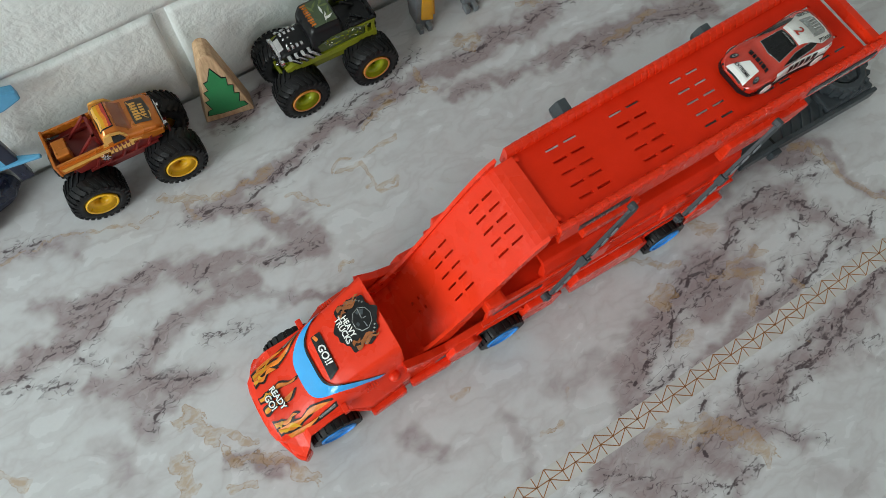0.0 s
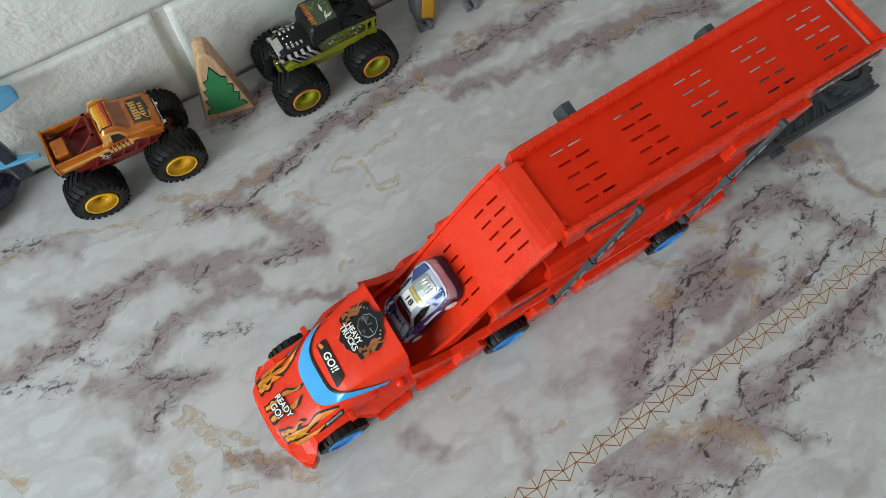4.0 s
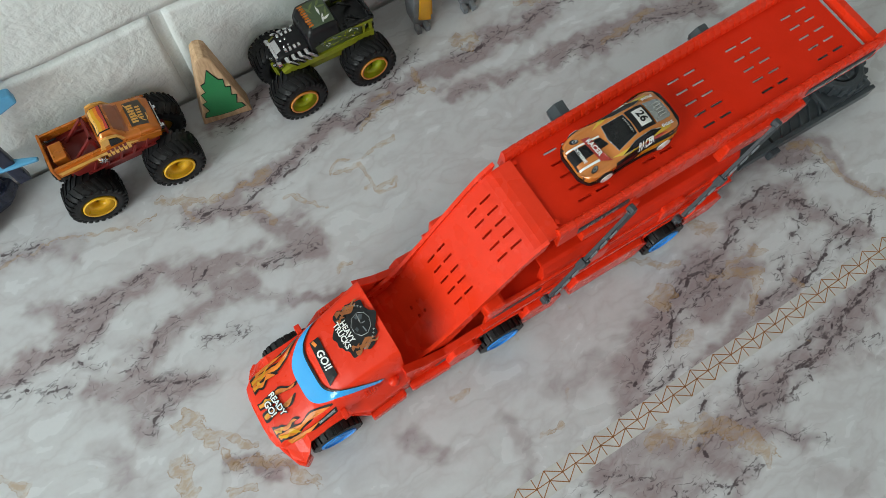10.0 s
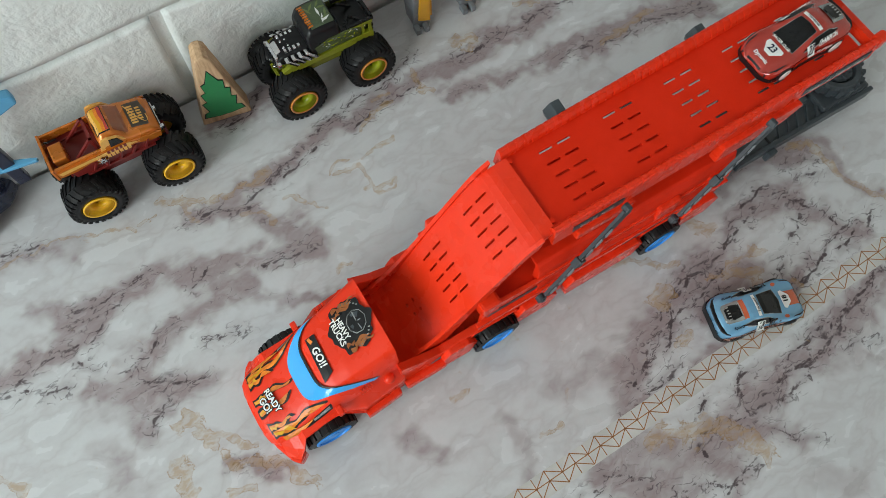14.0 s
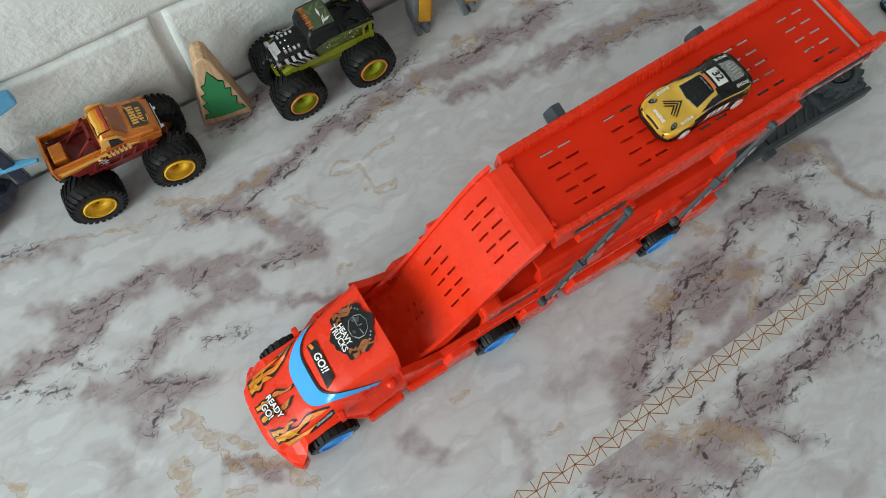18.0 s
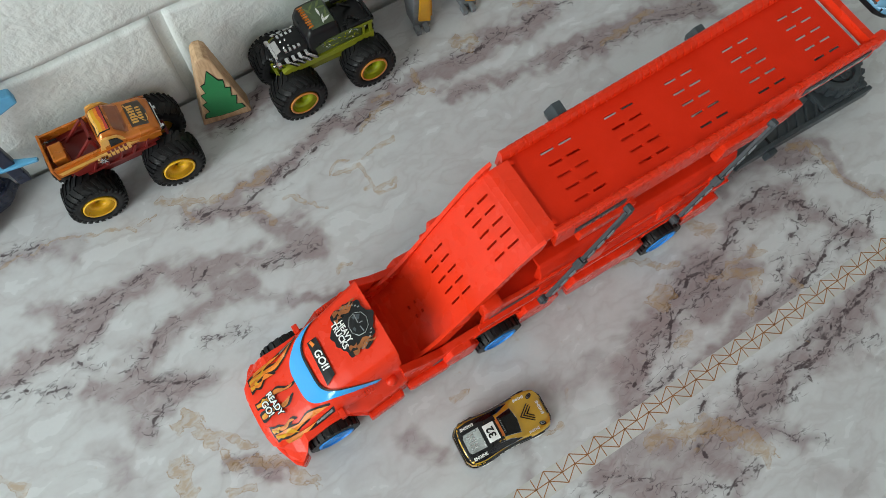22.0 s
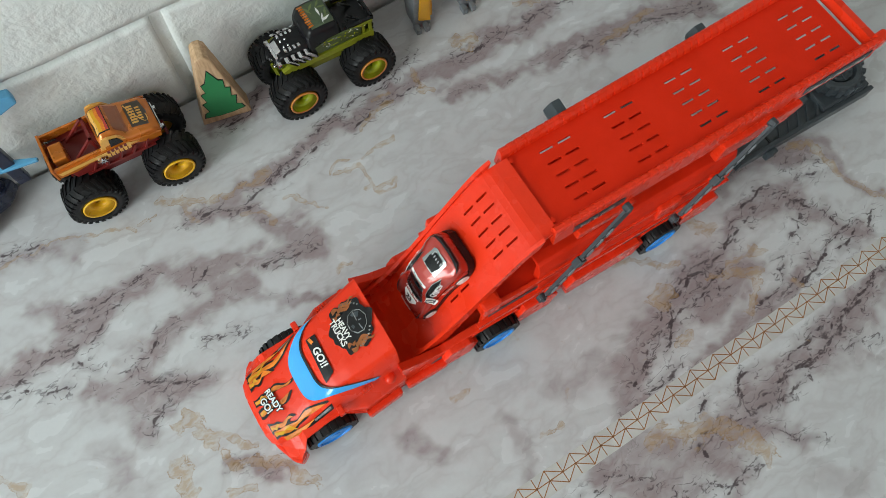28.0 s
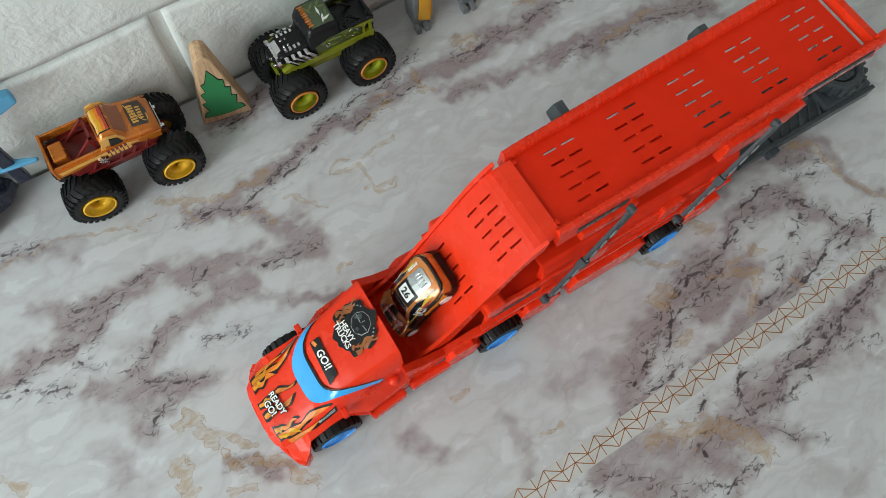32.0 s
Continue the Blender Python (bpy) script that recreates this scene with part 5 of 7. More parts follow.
def stripe(car, outline, material, lift=.0003, name="stripe"):
    return part(name, patch_on(car_top(lift), densify(outline, .0015), 6), material, car)


def hood_word(car, words, size, x, y, turn, ink, italic=0.0):
    part("lettering", words_on(car_top(.0008), words, size, x, y, turn, 1.0, italic), ink, car)


def paint(name, colour):
    return plastic(name, colour, 0.20, 0.08, metal=0.2, coat=1.0, bumpy=0.04)


def build_cars():
    cars = {}
    red = paint("car_red", (0.42, 0.030, 0.018))
    # white and red car, number 2
    c = racing_car("small red and white toy racing car with number 2", paint("racing_red", (0.52, 0.030, 0.014)), WHITE, WHITE)
    stripe(c, [(.0036, -.0068), (.0036, .0068), (.0120, .0084), (.0190, .0112), (.0285, .0098), (.0285, -.0098), (.0190, -.0112), (.0120, -.0084)], WHITE, .0005)
    stripe(c, [(-.0300, -.0075), (-.0300, .0075), (-.0195, .0020), (-.0195, -.0060)], WHITE)
    hood_word(c, "2", .0080, .0088, 0, -90, red)
    hood_word(c, "EXTREME", .0026, -.0262, 0, -90, BLACK)
    for y, w in ((-.0088, .0016), (-.0066, .0024), (-.0036, .0012), (-.0018, .0026), (.0014, .0018), (.0038, .0026)):
        stripe(c, [(-.0174, y), (-.0174, y + w), (-.0150, y + w + .0005), (-.0150, y + .0005)], BLACK, .0006, "logo_bar")
    for s in (-1, 1):
        part("lettering", words_on(car_top(.0012), "POWER", .0030, .0225, s * .0096, 0 if s < 0 else 180), BLACK, c)
        for k in range(5):
            part("logo_bar", side_patch(-.0050 + k * .0040, -.0022 + k * .0040, .45, .85, s, .0006, .001), BLACK, c)
        part("stripe", side_patch(-.004, .024, .10, .26, s, .0005, .004), NAVY, c)
    cars["two"] = c
    # green car, number 34
    c = racing_car("small green toy racing car with number 34 on its roof", paint("car_green", (0.045, 0.19, 0.03)), BLACK)
    number_plate(c, "34", .0105, .0005, -90, .0125, .0085, .0068)
    stripe(c, [(-.0300, -.0085), (-.0300, .0085), (-.0268, .0100), (-.0268, -.0100)], paint("lime_paint", (0.20, 0.36, 0.03)), .0003)
    part("badge_ring", patch_on(car_top(.0004), circle(-.0175, .0005, .0050, .0054, 28), 5), WHITE, c)
    part("badge", patch_on(car_top(.0006), circle(-.0175, .0005, .0046, .0050, 28), 5), paint("badge_green", (0.045, 0.19, 0.03)), c)
    stripe(c, [(-.0195, -.0028), (-.0195, .0032), (-.0158, .0032), (-.0158, -.0028)], WHITE, .0008, "logo_bar")
    hood_word(c, "EXTREME", .0026, -.0262, 0, -90, WHITE)
    for s in (-1, 1):
        part("logo_bar", side_patch(-.004, .004, .35, .75, s, .0006), WHITE, c)
        part("logo_bar", side_patch(.008, .014, .4, .7, s, .0006), WHITE, c)
    cars["green"] = c
    # white and blue car
    white_blue = paint("car_pale_blue", (0.50, 0.52, 0.66))
    c = racing_car("small white toy racing car with dark blue patches", white_blue, paint("car_navy", (0.03, 0.05, 0.24)), None, lip=NAVY)
    navy = paint("navy_paint", (0.015, 0.045, 0.20))
    gold_band = paint("gold_band", (0.45, 0.33, 0.06))
    stripe(c, [(-.0305, -.0090), (-.0305, .0090), (-.0235, .0120), (-.0225, .0020), (-.0235, -.0120)], navy)
    for s in (-1, 1):
        stripe(c, [(-.0200, s * .0125), (-.0130, s * .0100), (.0040, s * .0122), (-.0060, s * .0132)], navy, .0004)
        stripe(c, [(-.0240, s * .0058), (-.0120, s * .0042), (-.0100, s * .0100), (-.0190, s * .0122), (-.0225, s * .0100)], navy, .00045)
        stripe(c, [(.0150, s * .0070), (.0290, s * .0062), (.0290, s * .0110), (.0190, s * .0125)], navy, .0003)
        part("logo_bar", side_patch(-.002, .016, .45, .75, s, .0006), WHITE, c)
    for y, w in ((-.0060, .0024), (-.0030, .0016), (-.0008, .0026), (.0024, .0034)):
        stripe(c, [(-.0165, y), (-.0165, y + w), (-.0140, y + w), (-.0140, y)], navy, .0006, "logo_bar")
    number_plate(c, "18", .0085, 0, -90, .0110, .0070, .0064, WHITE)
    stripe(c, [(.0124, -.0055), (.0124, .0055), (.0150, .0055), (.0150, -.0055)], gold_band, .0006)
    cars["white"] = c
    # purple car
    lilac = paint("lilac_paint", (0.25, 0.215, 0.36))
    purple = paint("car_purple", (0.036, 0.020, 0.105))
    c = racing_car("small purple toy racing car with lilac hood", purple, paint("flank_purple", (0.045, 0.025, 0.13)))
    stripe(c, [(-.0302, -.0090), (-.0302, .0090), (-.0230, .0115), (-.0110, .0095), (-.0100, 0), (-.0110, -.0095), (-.0230, -.0115)], lilac)
    part("lettering", words_on(car_top(.0014), "Sport", .0062, -.0160, 0, -82, 1.0, .25), purple, c)
    hood_word(c, "EXTREME", .0025, -.0255, .001, -90, BLACK)
    part("badge_ring", patch_on(car_top(.0004), circle(.0090, 0, .0040, .0044, 24), 5), lilac, c)
    part("badge", patch_on(car_top(.0006), circle(.0090, 0, .0035, .0038, 24), 5), purple, c)
    part("badge_drop", patch_on(car_top(.0008), circle(.0090, 0, .0015, .0017, 16), 3), lilac, c)
    for s in (-1, 1):
        stripe(c, [(-.0060, s * .0122), (.0180, s * .0118), (.0230, s * .0134), (.0060, s * .0131)], WHITE, .0006)
        part("lettering", words_on(car_top(.0016), "Sport", .0034, .0080, s * .0124, 0 if s < 0 else 180, 1.2, .25), purple, c)
        part("stripe", side_patch(-.012, .024, .45, .66, s, .0006, .004), WHITE, c)
        part("logo_bar", side_patch(-.020, -.014, .3, .6, s, .0006), lilac, c)
    cars["purple"] = c
    # orange car, number 26
    orange = paint("car_orange", (0.60, 0.19, 0.03))
    gold = paint("gold_stripe", (0.66, 0.42, 0.03))
    c = racing_car("small orange and gold toy racing car with number 26", orange, BLACK, BLACK)
    number_plate(c, "26", .0100, 0, -90, .0098, .0070, .0064)
    stripe(c, [(-.0302, -.0022), (-.0302, .0060), (-.0120, .0036), (-.0105, -.0020)], BLACK)
    stripe(c, [(-.0300, .0064), (-.0300, .0075), (-.0120, .0050), (-.0120, .0040)], WHITE, .0004)
    stripe(c, [(-.0300, -.0062), (-.0300, -.0050), (-.0160, -.0062), (-.0170, -.0075)], WHITE, .0004)
    stripe(c, [(-.0205, .0085), (-.0165, .0072), (-.0150, -.0060), (-.0135, -.0105), (-.0190, -.0072)], red, .0006)
    part("lettering", words_on(car_top(.0012), "RACER", .0036, -.0178, .0006, -84), WHITE, c)
    hood_word(c, "EXTREME", .0024, -.0256, .001, -90, WHITE)
    for s in (-1, 1):
        stripe(c, [(-.0130, s * .0092), (-.0060, s * .0124), (.0220, s * .0112), (.0250, s * .0085), (.0180, s * .0090), (.0040, s * .0108)], gold, .0003)
        part("stripe", side_patch(.0, .024, .35, .62, s, .0006, .003), gold, c)
        stripe(c, [(-.0040, s * .0124), (.0130, s * .0116), (.0200, s * .0126), (.0060, s * .0132)], red, .0005)
        part("lettering", words_on(car_top(.0014), "RACER", .0030, .0060, s * .0123, 0 if s < 0 else 180), WHITE, c)
        part("lettering", words_on(car_top(.0006), "ENGINE", .0022, .0215, s * .0092, 0 if s < 0 else 180), WHITE, c)
    cars["orange"] = c
    # red car, number 23
    c = racing_car("small dark red toy racing car with number 23", red, red, red, cover=SILVER, hubs=WHITE, wide_glass=True)
    shield = [(-.0232, -.0022), (-.0232, .0022), (-.0180, .0062), (-.0160, .0056), (-.0160, -.0056), (-.0180, -.0062)]
    stripe(c, shield, WHITE)
    hood_word(c, "23", .0052, -.0195, 0, -90, NAVY)
    hood_word(c, "RACER CLUB", .0023, -.0135, 0, -90, WHITE)
    hood_word(c, "Dynamic", .0029, -.0268, 0, -90, WHITE)
    number_plate(c, "Top-speed", .0055, 0, -90, .0140, .0022, .0021)
    for s in (-1, 1):
        turn = 0 if s < 0 else 180
        number_plate(c, "23", -.0030, s * .0126, turn, .0050, .0042, .0038, WHITE, NAVY, lambda up: car_top(up * 3))
        part("lettering", words_on(car_top(.0018), "CHAMPION", .0024, .0085, s * .0120, turn), WHITE, c)
        part("lettering", side_words("SUPER", .0042, .009, .0088, s), WHITE, c)
    stripe(c, [(.0165, -.0038), (.0165, .0038), (.0215, .0048), (.0255, .0030), (.0255, -.0030), (.0215, -.0048)], BLACK_GLOSS, .0013, "engine_window")
    cars["red"] = c
    # light blue car, number 18
    sky_paint = paint("car_light_blue", (0.15, 0.36, 0.56))
    org = paint("blue_car_orange", (0.55, 0.10, 0.03))
    c = racing_car("small light blue toy racing car with orange stripe and number 18", sky_paint, org, sky_paint, cover=SILVER, hubs=RUBBER, wide_glass=True)
    stripe(c, [(-.0304, -.0048), (-.0304, .0048), (-.0165, .0048), (-.0165, -.0048)], org)
    stripe(c, [(-.0225, -.0024), (-.0225, .0024), (-.0180, .0060), (-.0160, .0054), (-.0160, -.0054), (-.0180, -.0060)], WHITE, .0004)
    hood_word(c, "18", .0050, -.0188, 0, -90, BLACK)
    stripe(c, [(-.0122, -.0070), (-.0122, .0070), (-.0108, .0070), (-.0108, -.0070)], org, .0002)
    stripe(c, [(.0125, -.0062), (.0125, .0062), (.0160, .0062), (.0160, -.0062)], org, .0004)
    number_plate(c, "Top-speed", .0055, 0, -90, .0140, .0022, .0021)
    for s in (-1, 1):
        part("stripe", side_patch(-.010, .028, .08, .40, s, .0006), org, c)
        turn = 0 if s < 0 else 180
        number_plate(c, "18", .0055, s * .0124, turn, .0058, .0046, .0042, WHITE, BLACK, lambda up: car_top(up * 3))
        part("lettering", words_on(car_top(.0018), "RC -", .0044, -.0050, s * .0124, turn), BLACK, c)
        part("lettering", words_on(car_top(.0008), "Sports", .0026, .0200, s * .0098, turn, 1.0, .2), BLACK, c)
        part("badge", patch_on(car_top(.0005), circle(-.0150, s * .0108, .0018, .0012, 16), 3), org, c)
    stripe(c, [(.0165, -.0038), (.0165, .0038), (.0215, .0048), (.0255, .0030), (.0255, -.0030), (.0215, -.0048)], BLACK_GLOSS, .0013, "engine_window")
    cars["blue"] = c
    # yellow car, number 32
    yellow = paint("car_yellow", (0.66, 0.38, 0.03))
    org2 = paint("yellow_car_orange", (0.62, 0.16, 0.03))
    c = racing_car("small yellow toy racing car with black roof and number 32", yellow, BLACK, BLACK)
    stripe(c, [(.0036, -.0115), (.0036, .0115), (.0200, .0128), (.0302, .0112), (.0302, -.0112), (.0200, -.0128)], BLACK, .0003)
    number_plate(c, "32", .0095, 0, -90, .0112, .0074, .0066)
    for k in range(3):
        a = -.0118 - k * .0024
        d = .0060 - k * .0014
        for s in (-1, 1):
            stripe(c, [(a, 0), (a - d * 1.3, s * d), (a - d * 1.3 - .0011, s * d), (a - .0013, 0)], BLACK, .0004, "chevron")
    hood_word(c, "ENGINE", .0026, -.0268, 0, -90, WHITE)
    for s in (-1, 1):
        hood_word(c, "ENGINE", .0022, -.0165, s * .0108, 0, WHITE)
    stripe(c, [(.0026, -.0056), (.0026, .0056), (.0044, .0054), (.0044, -.0054)], org2, .0007, "logo_bar")
    for s in (-1, 1):
        for k in range(3):
            part("tiger_stripe", side_patch(.014 + k * .0040, .0160 + k * .0040, .12, .62, s, .0007, .002), org2, c)
        part("lettering", words_on(car_top(.0008), "ENGINE", .0026, .0215, s * .0098, 0 if s < 0 else 180), WHITE, c)
        part("stripe", side_patch(-.012, .012, .10, .34, s, .0006, .003), org2, c)
        for x, w in ((-.0050, .0030), (-.0010, .0026), (.0026, .0034), (.0070, .0028)):
            part("logo_bar", side_patch(x, x + w, .38, .74, s, .0007, .0008), WHITE, c)
    cars["yellow"] = c
    return cars


CARS = build_cars()


def resize(thing, f):
    """Scales the meshes of a thing and the places of its parts."""
    for ob in thing.children_recursive:
        ob.matrix_basis.translation = ob.matrix_basis.translation * f
        if ob.type == "MESH":
            ob.data.transform(Matrix.Scale(f, 4))


for kind, small_car in CARS.items():
    resize(small_car, {"blue": 1.0, "yellow": 0.945}.get(kind, 0.965))


# ---------------------------------------------------------------- monster trucks at the wall
MW_R, MW_W = .0185, .0190


def monster_wheel(parent, x, s, rim_paint, rim_edge, track):
    wheel = new("wheel")
    wheel.parent = parent
    wheel.matrix_basis = pose(x, s * track, MW_R, 0, 0, 0 if s > 0 else 180)
    h = MW_W / 2
    out = [(.0100, -h * .96), (.0150, -h), (.0175, -h * .80), (.0180, -h * .4), (.0182, 0), (.0180, h * .4), (.0175, h * .78), (.0160, h * .98), (.0125, h), (.0108, h * .92)]
    tyre = part("tyre", lathe(out, 40, True), RUBBER, wheel, "chunky black rubber tyre", smooth=True)
    bm = bmesh.new()
    count = 26
    for k in range(count):
        for side in (-1, 1):
            pts = [(-.0009, side * .0004), (.0009, side * .0004), (.0030, side * h * .55), (.0052, side * h * .94), (.0032, side * h * .98), (.0012, side * h * .55)]
            drop = [0, 0, .0003, .0013, .0013, .0003]
            lo = [Vector((.0174 - d, v, u)) for (u, v), d in zip(pts, drop)]
            hi = [Vector((.0187 - d, v, u)) for (u, v), d in zip(pts, drop)]
            vs = [bm.verts.new(p) for p in lo + hi]
            bm.faces.new(vs[6:])
            for q in range(6):
                bm.faces.new((vs[q], vs[(q + 1) % 6], vs[6 + (q + 1) % 6], vs[6 + q]))
            bmesh.ops.transform(bm, matrix=Matrix.Rotation(2 * math.pi * (k + .25 * side) / count, 4, "Y"), verts=vs)
            # shoulder lug on the side wall
            vs = add_box(bm, .0146, .0172, side * h * .92 - .0006, side * h * .92 + .0009, .0026, .0046, .0002)
            bmesh.ops.transform(bm, matrix=Matrix.Rotation(2 * math.pi * (k + .25 * side) / count, 4, "Y"), verts=vs)
    bmesh.ops.recalc_face_normals(bm, faces=list(bm.faces))
    part("tread", bm, RUBBER, tyre)
    part("rim_edge", lathe([(.0104, h * .90), (.0104, h * 1.02), (.0092, h * 1.04), (.0090, h * .9)], 32, True), rim_edge, wheel, smooth=True)
    bm = bmesh.new()
    ring = [(.0091, h * 1.0), (.0086, h * .55), (.0078, h * .10), (.0030, h * .06), (.0022, h * .45), (.0008, h * .52)]
    ring = ring[::-1] + [(.0010, -h * .2), (.0102, -h * .5), (.0102, h * .9)]
    add_lathe(bm, ring, 28, None, True)
    rim = part("rim", bm, rim_paint, wheel, "deep moulded rim", smooth=True)
    bm = bmesh.new()
    for k in range(5):
        vs = add_box(bm, .0016, .0082, h * .08, h * .34, -.0010, .0010, .0002)
        bmesh.ops.transform(bm, matrix=Matrix.Rotation(2 * math.pi * k / 5, 4, "Y"), verts=vs)
    part("spoke", bm, rim_paint, rim)


def body_skin(table, n=34):
    """Rounded body through stations x, half width, low z, shoulder z, top z, half width of the top."""
    rings = []
    for x in np.linspace(table[0][0], table[-1][0], n):
        w, z0, zb, zt, wt = lerp_table(table, x)
        half = [(0, zt), (wt * .7, zt - .0002), (wt, zt - .0008), ((wt + w) / 2, (zt + zb) / 2), (w, zb), (w, z0 + .001), (w * .96, z0)]
        rings.append([(x, -y, z) for y, z in half[::-1]] + [(x, y, z) for y, z in half[1:]])
    return loft(rings)


def skin_top(table, lift):
    def surface(x, y):
        w, z0, zb, zt, wt = lerp_table(table, x)
        return float(np.interp(abs(y), [0, wt * .7, wt, (wt + w) / 2, w], [zt, zt - .0002, zt - .0008, (zt + zb) / 2, zb])) + lift
    return surface


def chassis_tubes(parent, material, zc, reach):
    bm = bmesh.new()
    for s in (-1, 1):
        add_box(bm, -reach, reach, s * .008 - .0014, s * .008 + .0014, zc - .002, zc + .002, .0004)
        for x in (-.0273, .0273):
            add_box(bm, x - .0015, x + .0015, min(0, s * .018), max(0, s * .018), MW_R - .002, MW_R + .002)
            add_prism(bm, [(x - .005, zc), (x - .002, zc), (x + .002, MW_R), (x - .002, MW_R)], "y", s * .011 - .001, s * .011 + .001)
            add_prism(bm, [(x + .005, zc + .006), (x + .002, zc + .006), (x - .001, MW_R), (x + .002, MW_R)], "y", s * .0125 - .0008, s * .0125 + .0008)
    for x in np.linspace(-reach, reach, 6):
        add_box(bm, x - .001, x + .001, -.009, .009, zc - .0015, zc + .0015)
    part("chassis", bm, material, parent)


def orange_pickup():
    t = new("monster_truck")
    t.matrix_basis = pose(-.0462, .2945, 0, 0, 0, -2)
    tagged(t, "orange toy monster truck pickup with yellow rims by the wall", "toy truck", "monster trucks")
    for x in (-.0273, .0273):
        for s in (-1, 1):
            monster_wheel(t, x, s, YELLOW_RIM, YELLOW_RIM, .0165)
    chassis_tubes(t, MAROON, .022, .036)
    # front is towards +x
    tab = [(-.006, .0140, .031, .041, .046, .0100), (-.002, .0142, .031, .042, .0500, .0102), (.006, .0142, .031, .042, .0502, .0102),
           (.013, .0143, .031, .041, .0430, .0110), (.022, .0142, .031, .0385, .0418, .0115), (.030, .0136, .0305, .0372, .0398, .0110), (.0345, .0122, .0305, .0345, .0368, .0095)]
    part("cab", body_skin(tab), ORANGE, t, smooth=True)
    top = skin_top(tab, .0003)
    sunset = plastic("sunset_red", (.45, .04, .03), .35)
    rp = part("roof_print", patch_on(top, rect(-.0046, .0056, -.0096, .0096, .001), 6), BLACK, t, "red and yellow sunset print")
    for k, ink in enumerate((GOLD_PRINT, TOY_YELLOW, FLAME, sunset)):
        x = -.0040 + k * .0023
        part("sunset_band", patch_on(skin_top(tab, .0005 + k * .0001), densify([(x, -.0088), (x + .0007, -.0030), (x - .0003, .0025), (x, .0088), (.0050, .0088), (.0050, -.0088)], .001), 4), ink, rp)
    hp = part("hood_print", patch_on(top, densify([(.0180, -.0092), (.0180, .0092), (.0292, .0096), (.0312, 0), (.0292, -.0096)], .001), 6), plastic("dark_print", (.05, .04, .03), .35), t, "dark shield print with gold bars")
    for k, y in enumerate((-.0066, -.0046, -.0026, -.0006, .0016, .0038, .0058)):
        part("print_bar", patch_on(skin_top(tab, .0006), densify([(.0196, y - .0008), (.0238, y - .0007), (.0240, y + .0006), (.0198, y + .0008)], .001), 3), GOLD_PRINT, hp)
        if 0 < k < 6:
            part("print_bar", patch_on(skin_top(tab, .0006), densify([(.0250, y - .0008), (.0280, y - .0006), (.0280, y + .0007), (.0250, y + .0006)], .001), 3), GOLD_PRINT, hp)
    rope = [(.0185 + .0058 * (1 - math.cos(a)), .0078 * math.cos(a * 1.3)) for a in np.linspace(0, 3.4, 20)]
    for (x0, y0), (x1, y1) in zip(rope, rope[1:]):
        part("rope_print", patch_on(skin_top(tab, .0008), [(x0 - .0003, y0), (x1 - .0003, y1), (x1 + .0004, y1 + .0002), (x0 + .0004, y0 + .0002)], 2), GOLD_PRINT, hp)
    part("windscreen", patch_on(skin_top(tab, .0003), densify([(.0072, -.0095), (.0072, .0095), (.0150, .0108), (.0150, -.0108)], .001), 6), plastic("brown_window", (.30, .075, .014), .15, coat=.5), t)
    for s in (-1, 1):
        win = [(-.0005, .0405), (.0085, .0405), (.0065, .0460), (.0010, .0475)]
        part("side_window", prism(win, "y", min(s * .0128, s * .0147), max(s * .0128, s * .0147)), BLACK_GLOSS, t)
        bm = bmesh.new()
        add_prism(bm, [(-.040, .0335), (-.028, .0330), (-.018, .0350), (.016, .0345), (.024, .0310), (.033, .0310), (.0335, .035), (.012, .0395), (-.008, .0395), (-.040, .0390)], "y", min(s * .0138, s * .0152), max(s * .0138, s * .0152))
        part("side_panel", bm, ORANGE, t)
        part("side_print", prism([(-.038, .0355), (-.020, .0362), (.008, .0362), (.018, .0360), (.010, .0390), (-.039, .0382)], "y", min(s * .0153, s * .0155), max(s * .0153, s * .0155)), GOLD_PRINT, t, "gold printed flank")
        for k in range(6):
            x = -.006 + k * .0030
            part("print_bar", prism([(x, .0332), (x + .0021, .0332), (x + .0024, .0362), (x + .0003, .0362)], "y", min(s * .0150, s * .0157), max(s * .0150, s * .0157)), GOLD_PRINT, t)
            if k < 5:
                part("print_bar", prism([(x + .0012, .0368), (x + .0031, .0368), (x + .0033, .0392), (x + .0014, .0392)], "y", min(s * .0150, s * .0157), max(s * .0150, s * .0157)), MAROON, t)
        part("door_panel", prism([(-.0085, .0392), (.0105, .0392), (.0120, .0402), (.0070, .0470), (.0005, .0488), (-.0040, .0480), (-.0062, .0420)], "y", min(s * .0126, s * .0141), max(s * .0126, s * .0141)), plastic("pale_yellow_paint", (.70, .36, .07), .3, .15, coat=.4), t, "pale yellow door")
        part("rocker", prism([(-.031, .0262), (.028, .0262), (.030, .0335), (.016, .0345), (-.018, .0350), (-.033, .0330)], "y", min(s * .0100, s * .0145), max(s * .0100, s * .0145), .0008), MAROON, t)
        bm = bmesh.new()
        for k in range(8):
            a = math.pi * k / 4
            add_prism(bm, [(-.010 + .004 * math.cos(a), .0335 + .004 * math.sin(a)), (-.010 + .0009 * math.cos(a + .6), .0335 + .0009 * math.sin(a + .6)), (-.010 + .0009 * math.cos(a - .6), .0335 + .0009 * math.sin(a - .6))], "y", min(s * .0150, s * .0168), max(s * .0150, s * .0168))
        part("star_print", bm, CHROME, t)
        bm = bmesh.new()
        add_box(bm, -.041, -.006, s * .0132 - .0008, s * .0132 + .0008, .036, .041)
        part("bed_side", bm, ORANGE, t)
    part("tailgate", box(-.0425, -.0405, -.0145, .0145, .031, .042, bevel=.0006), ORANGE, t)
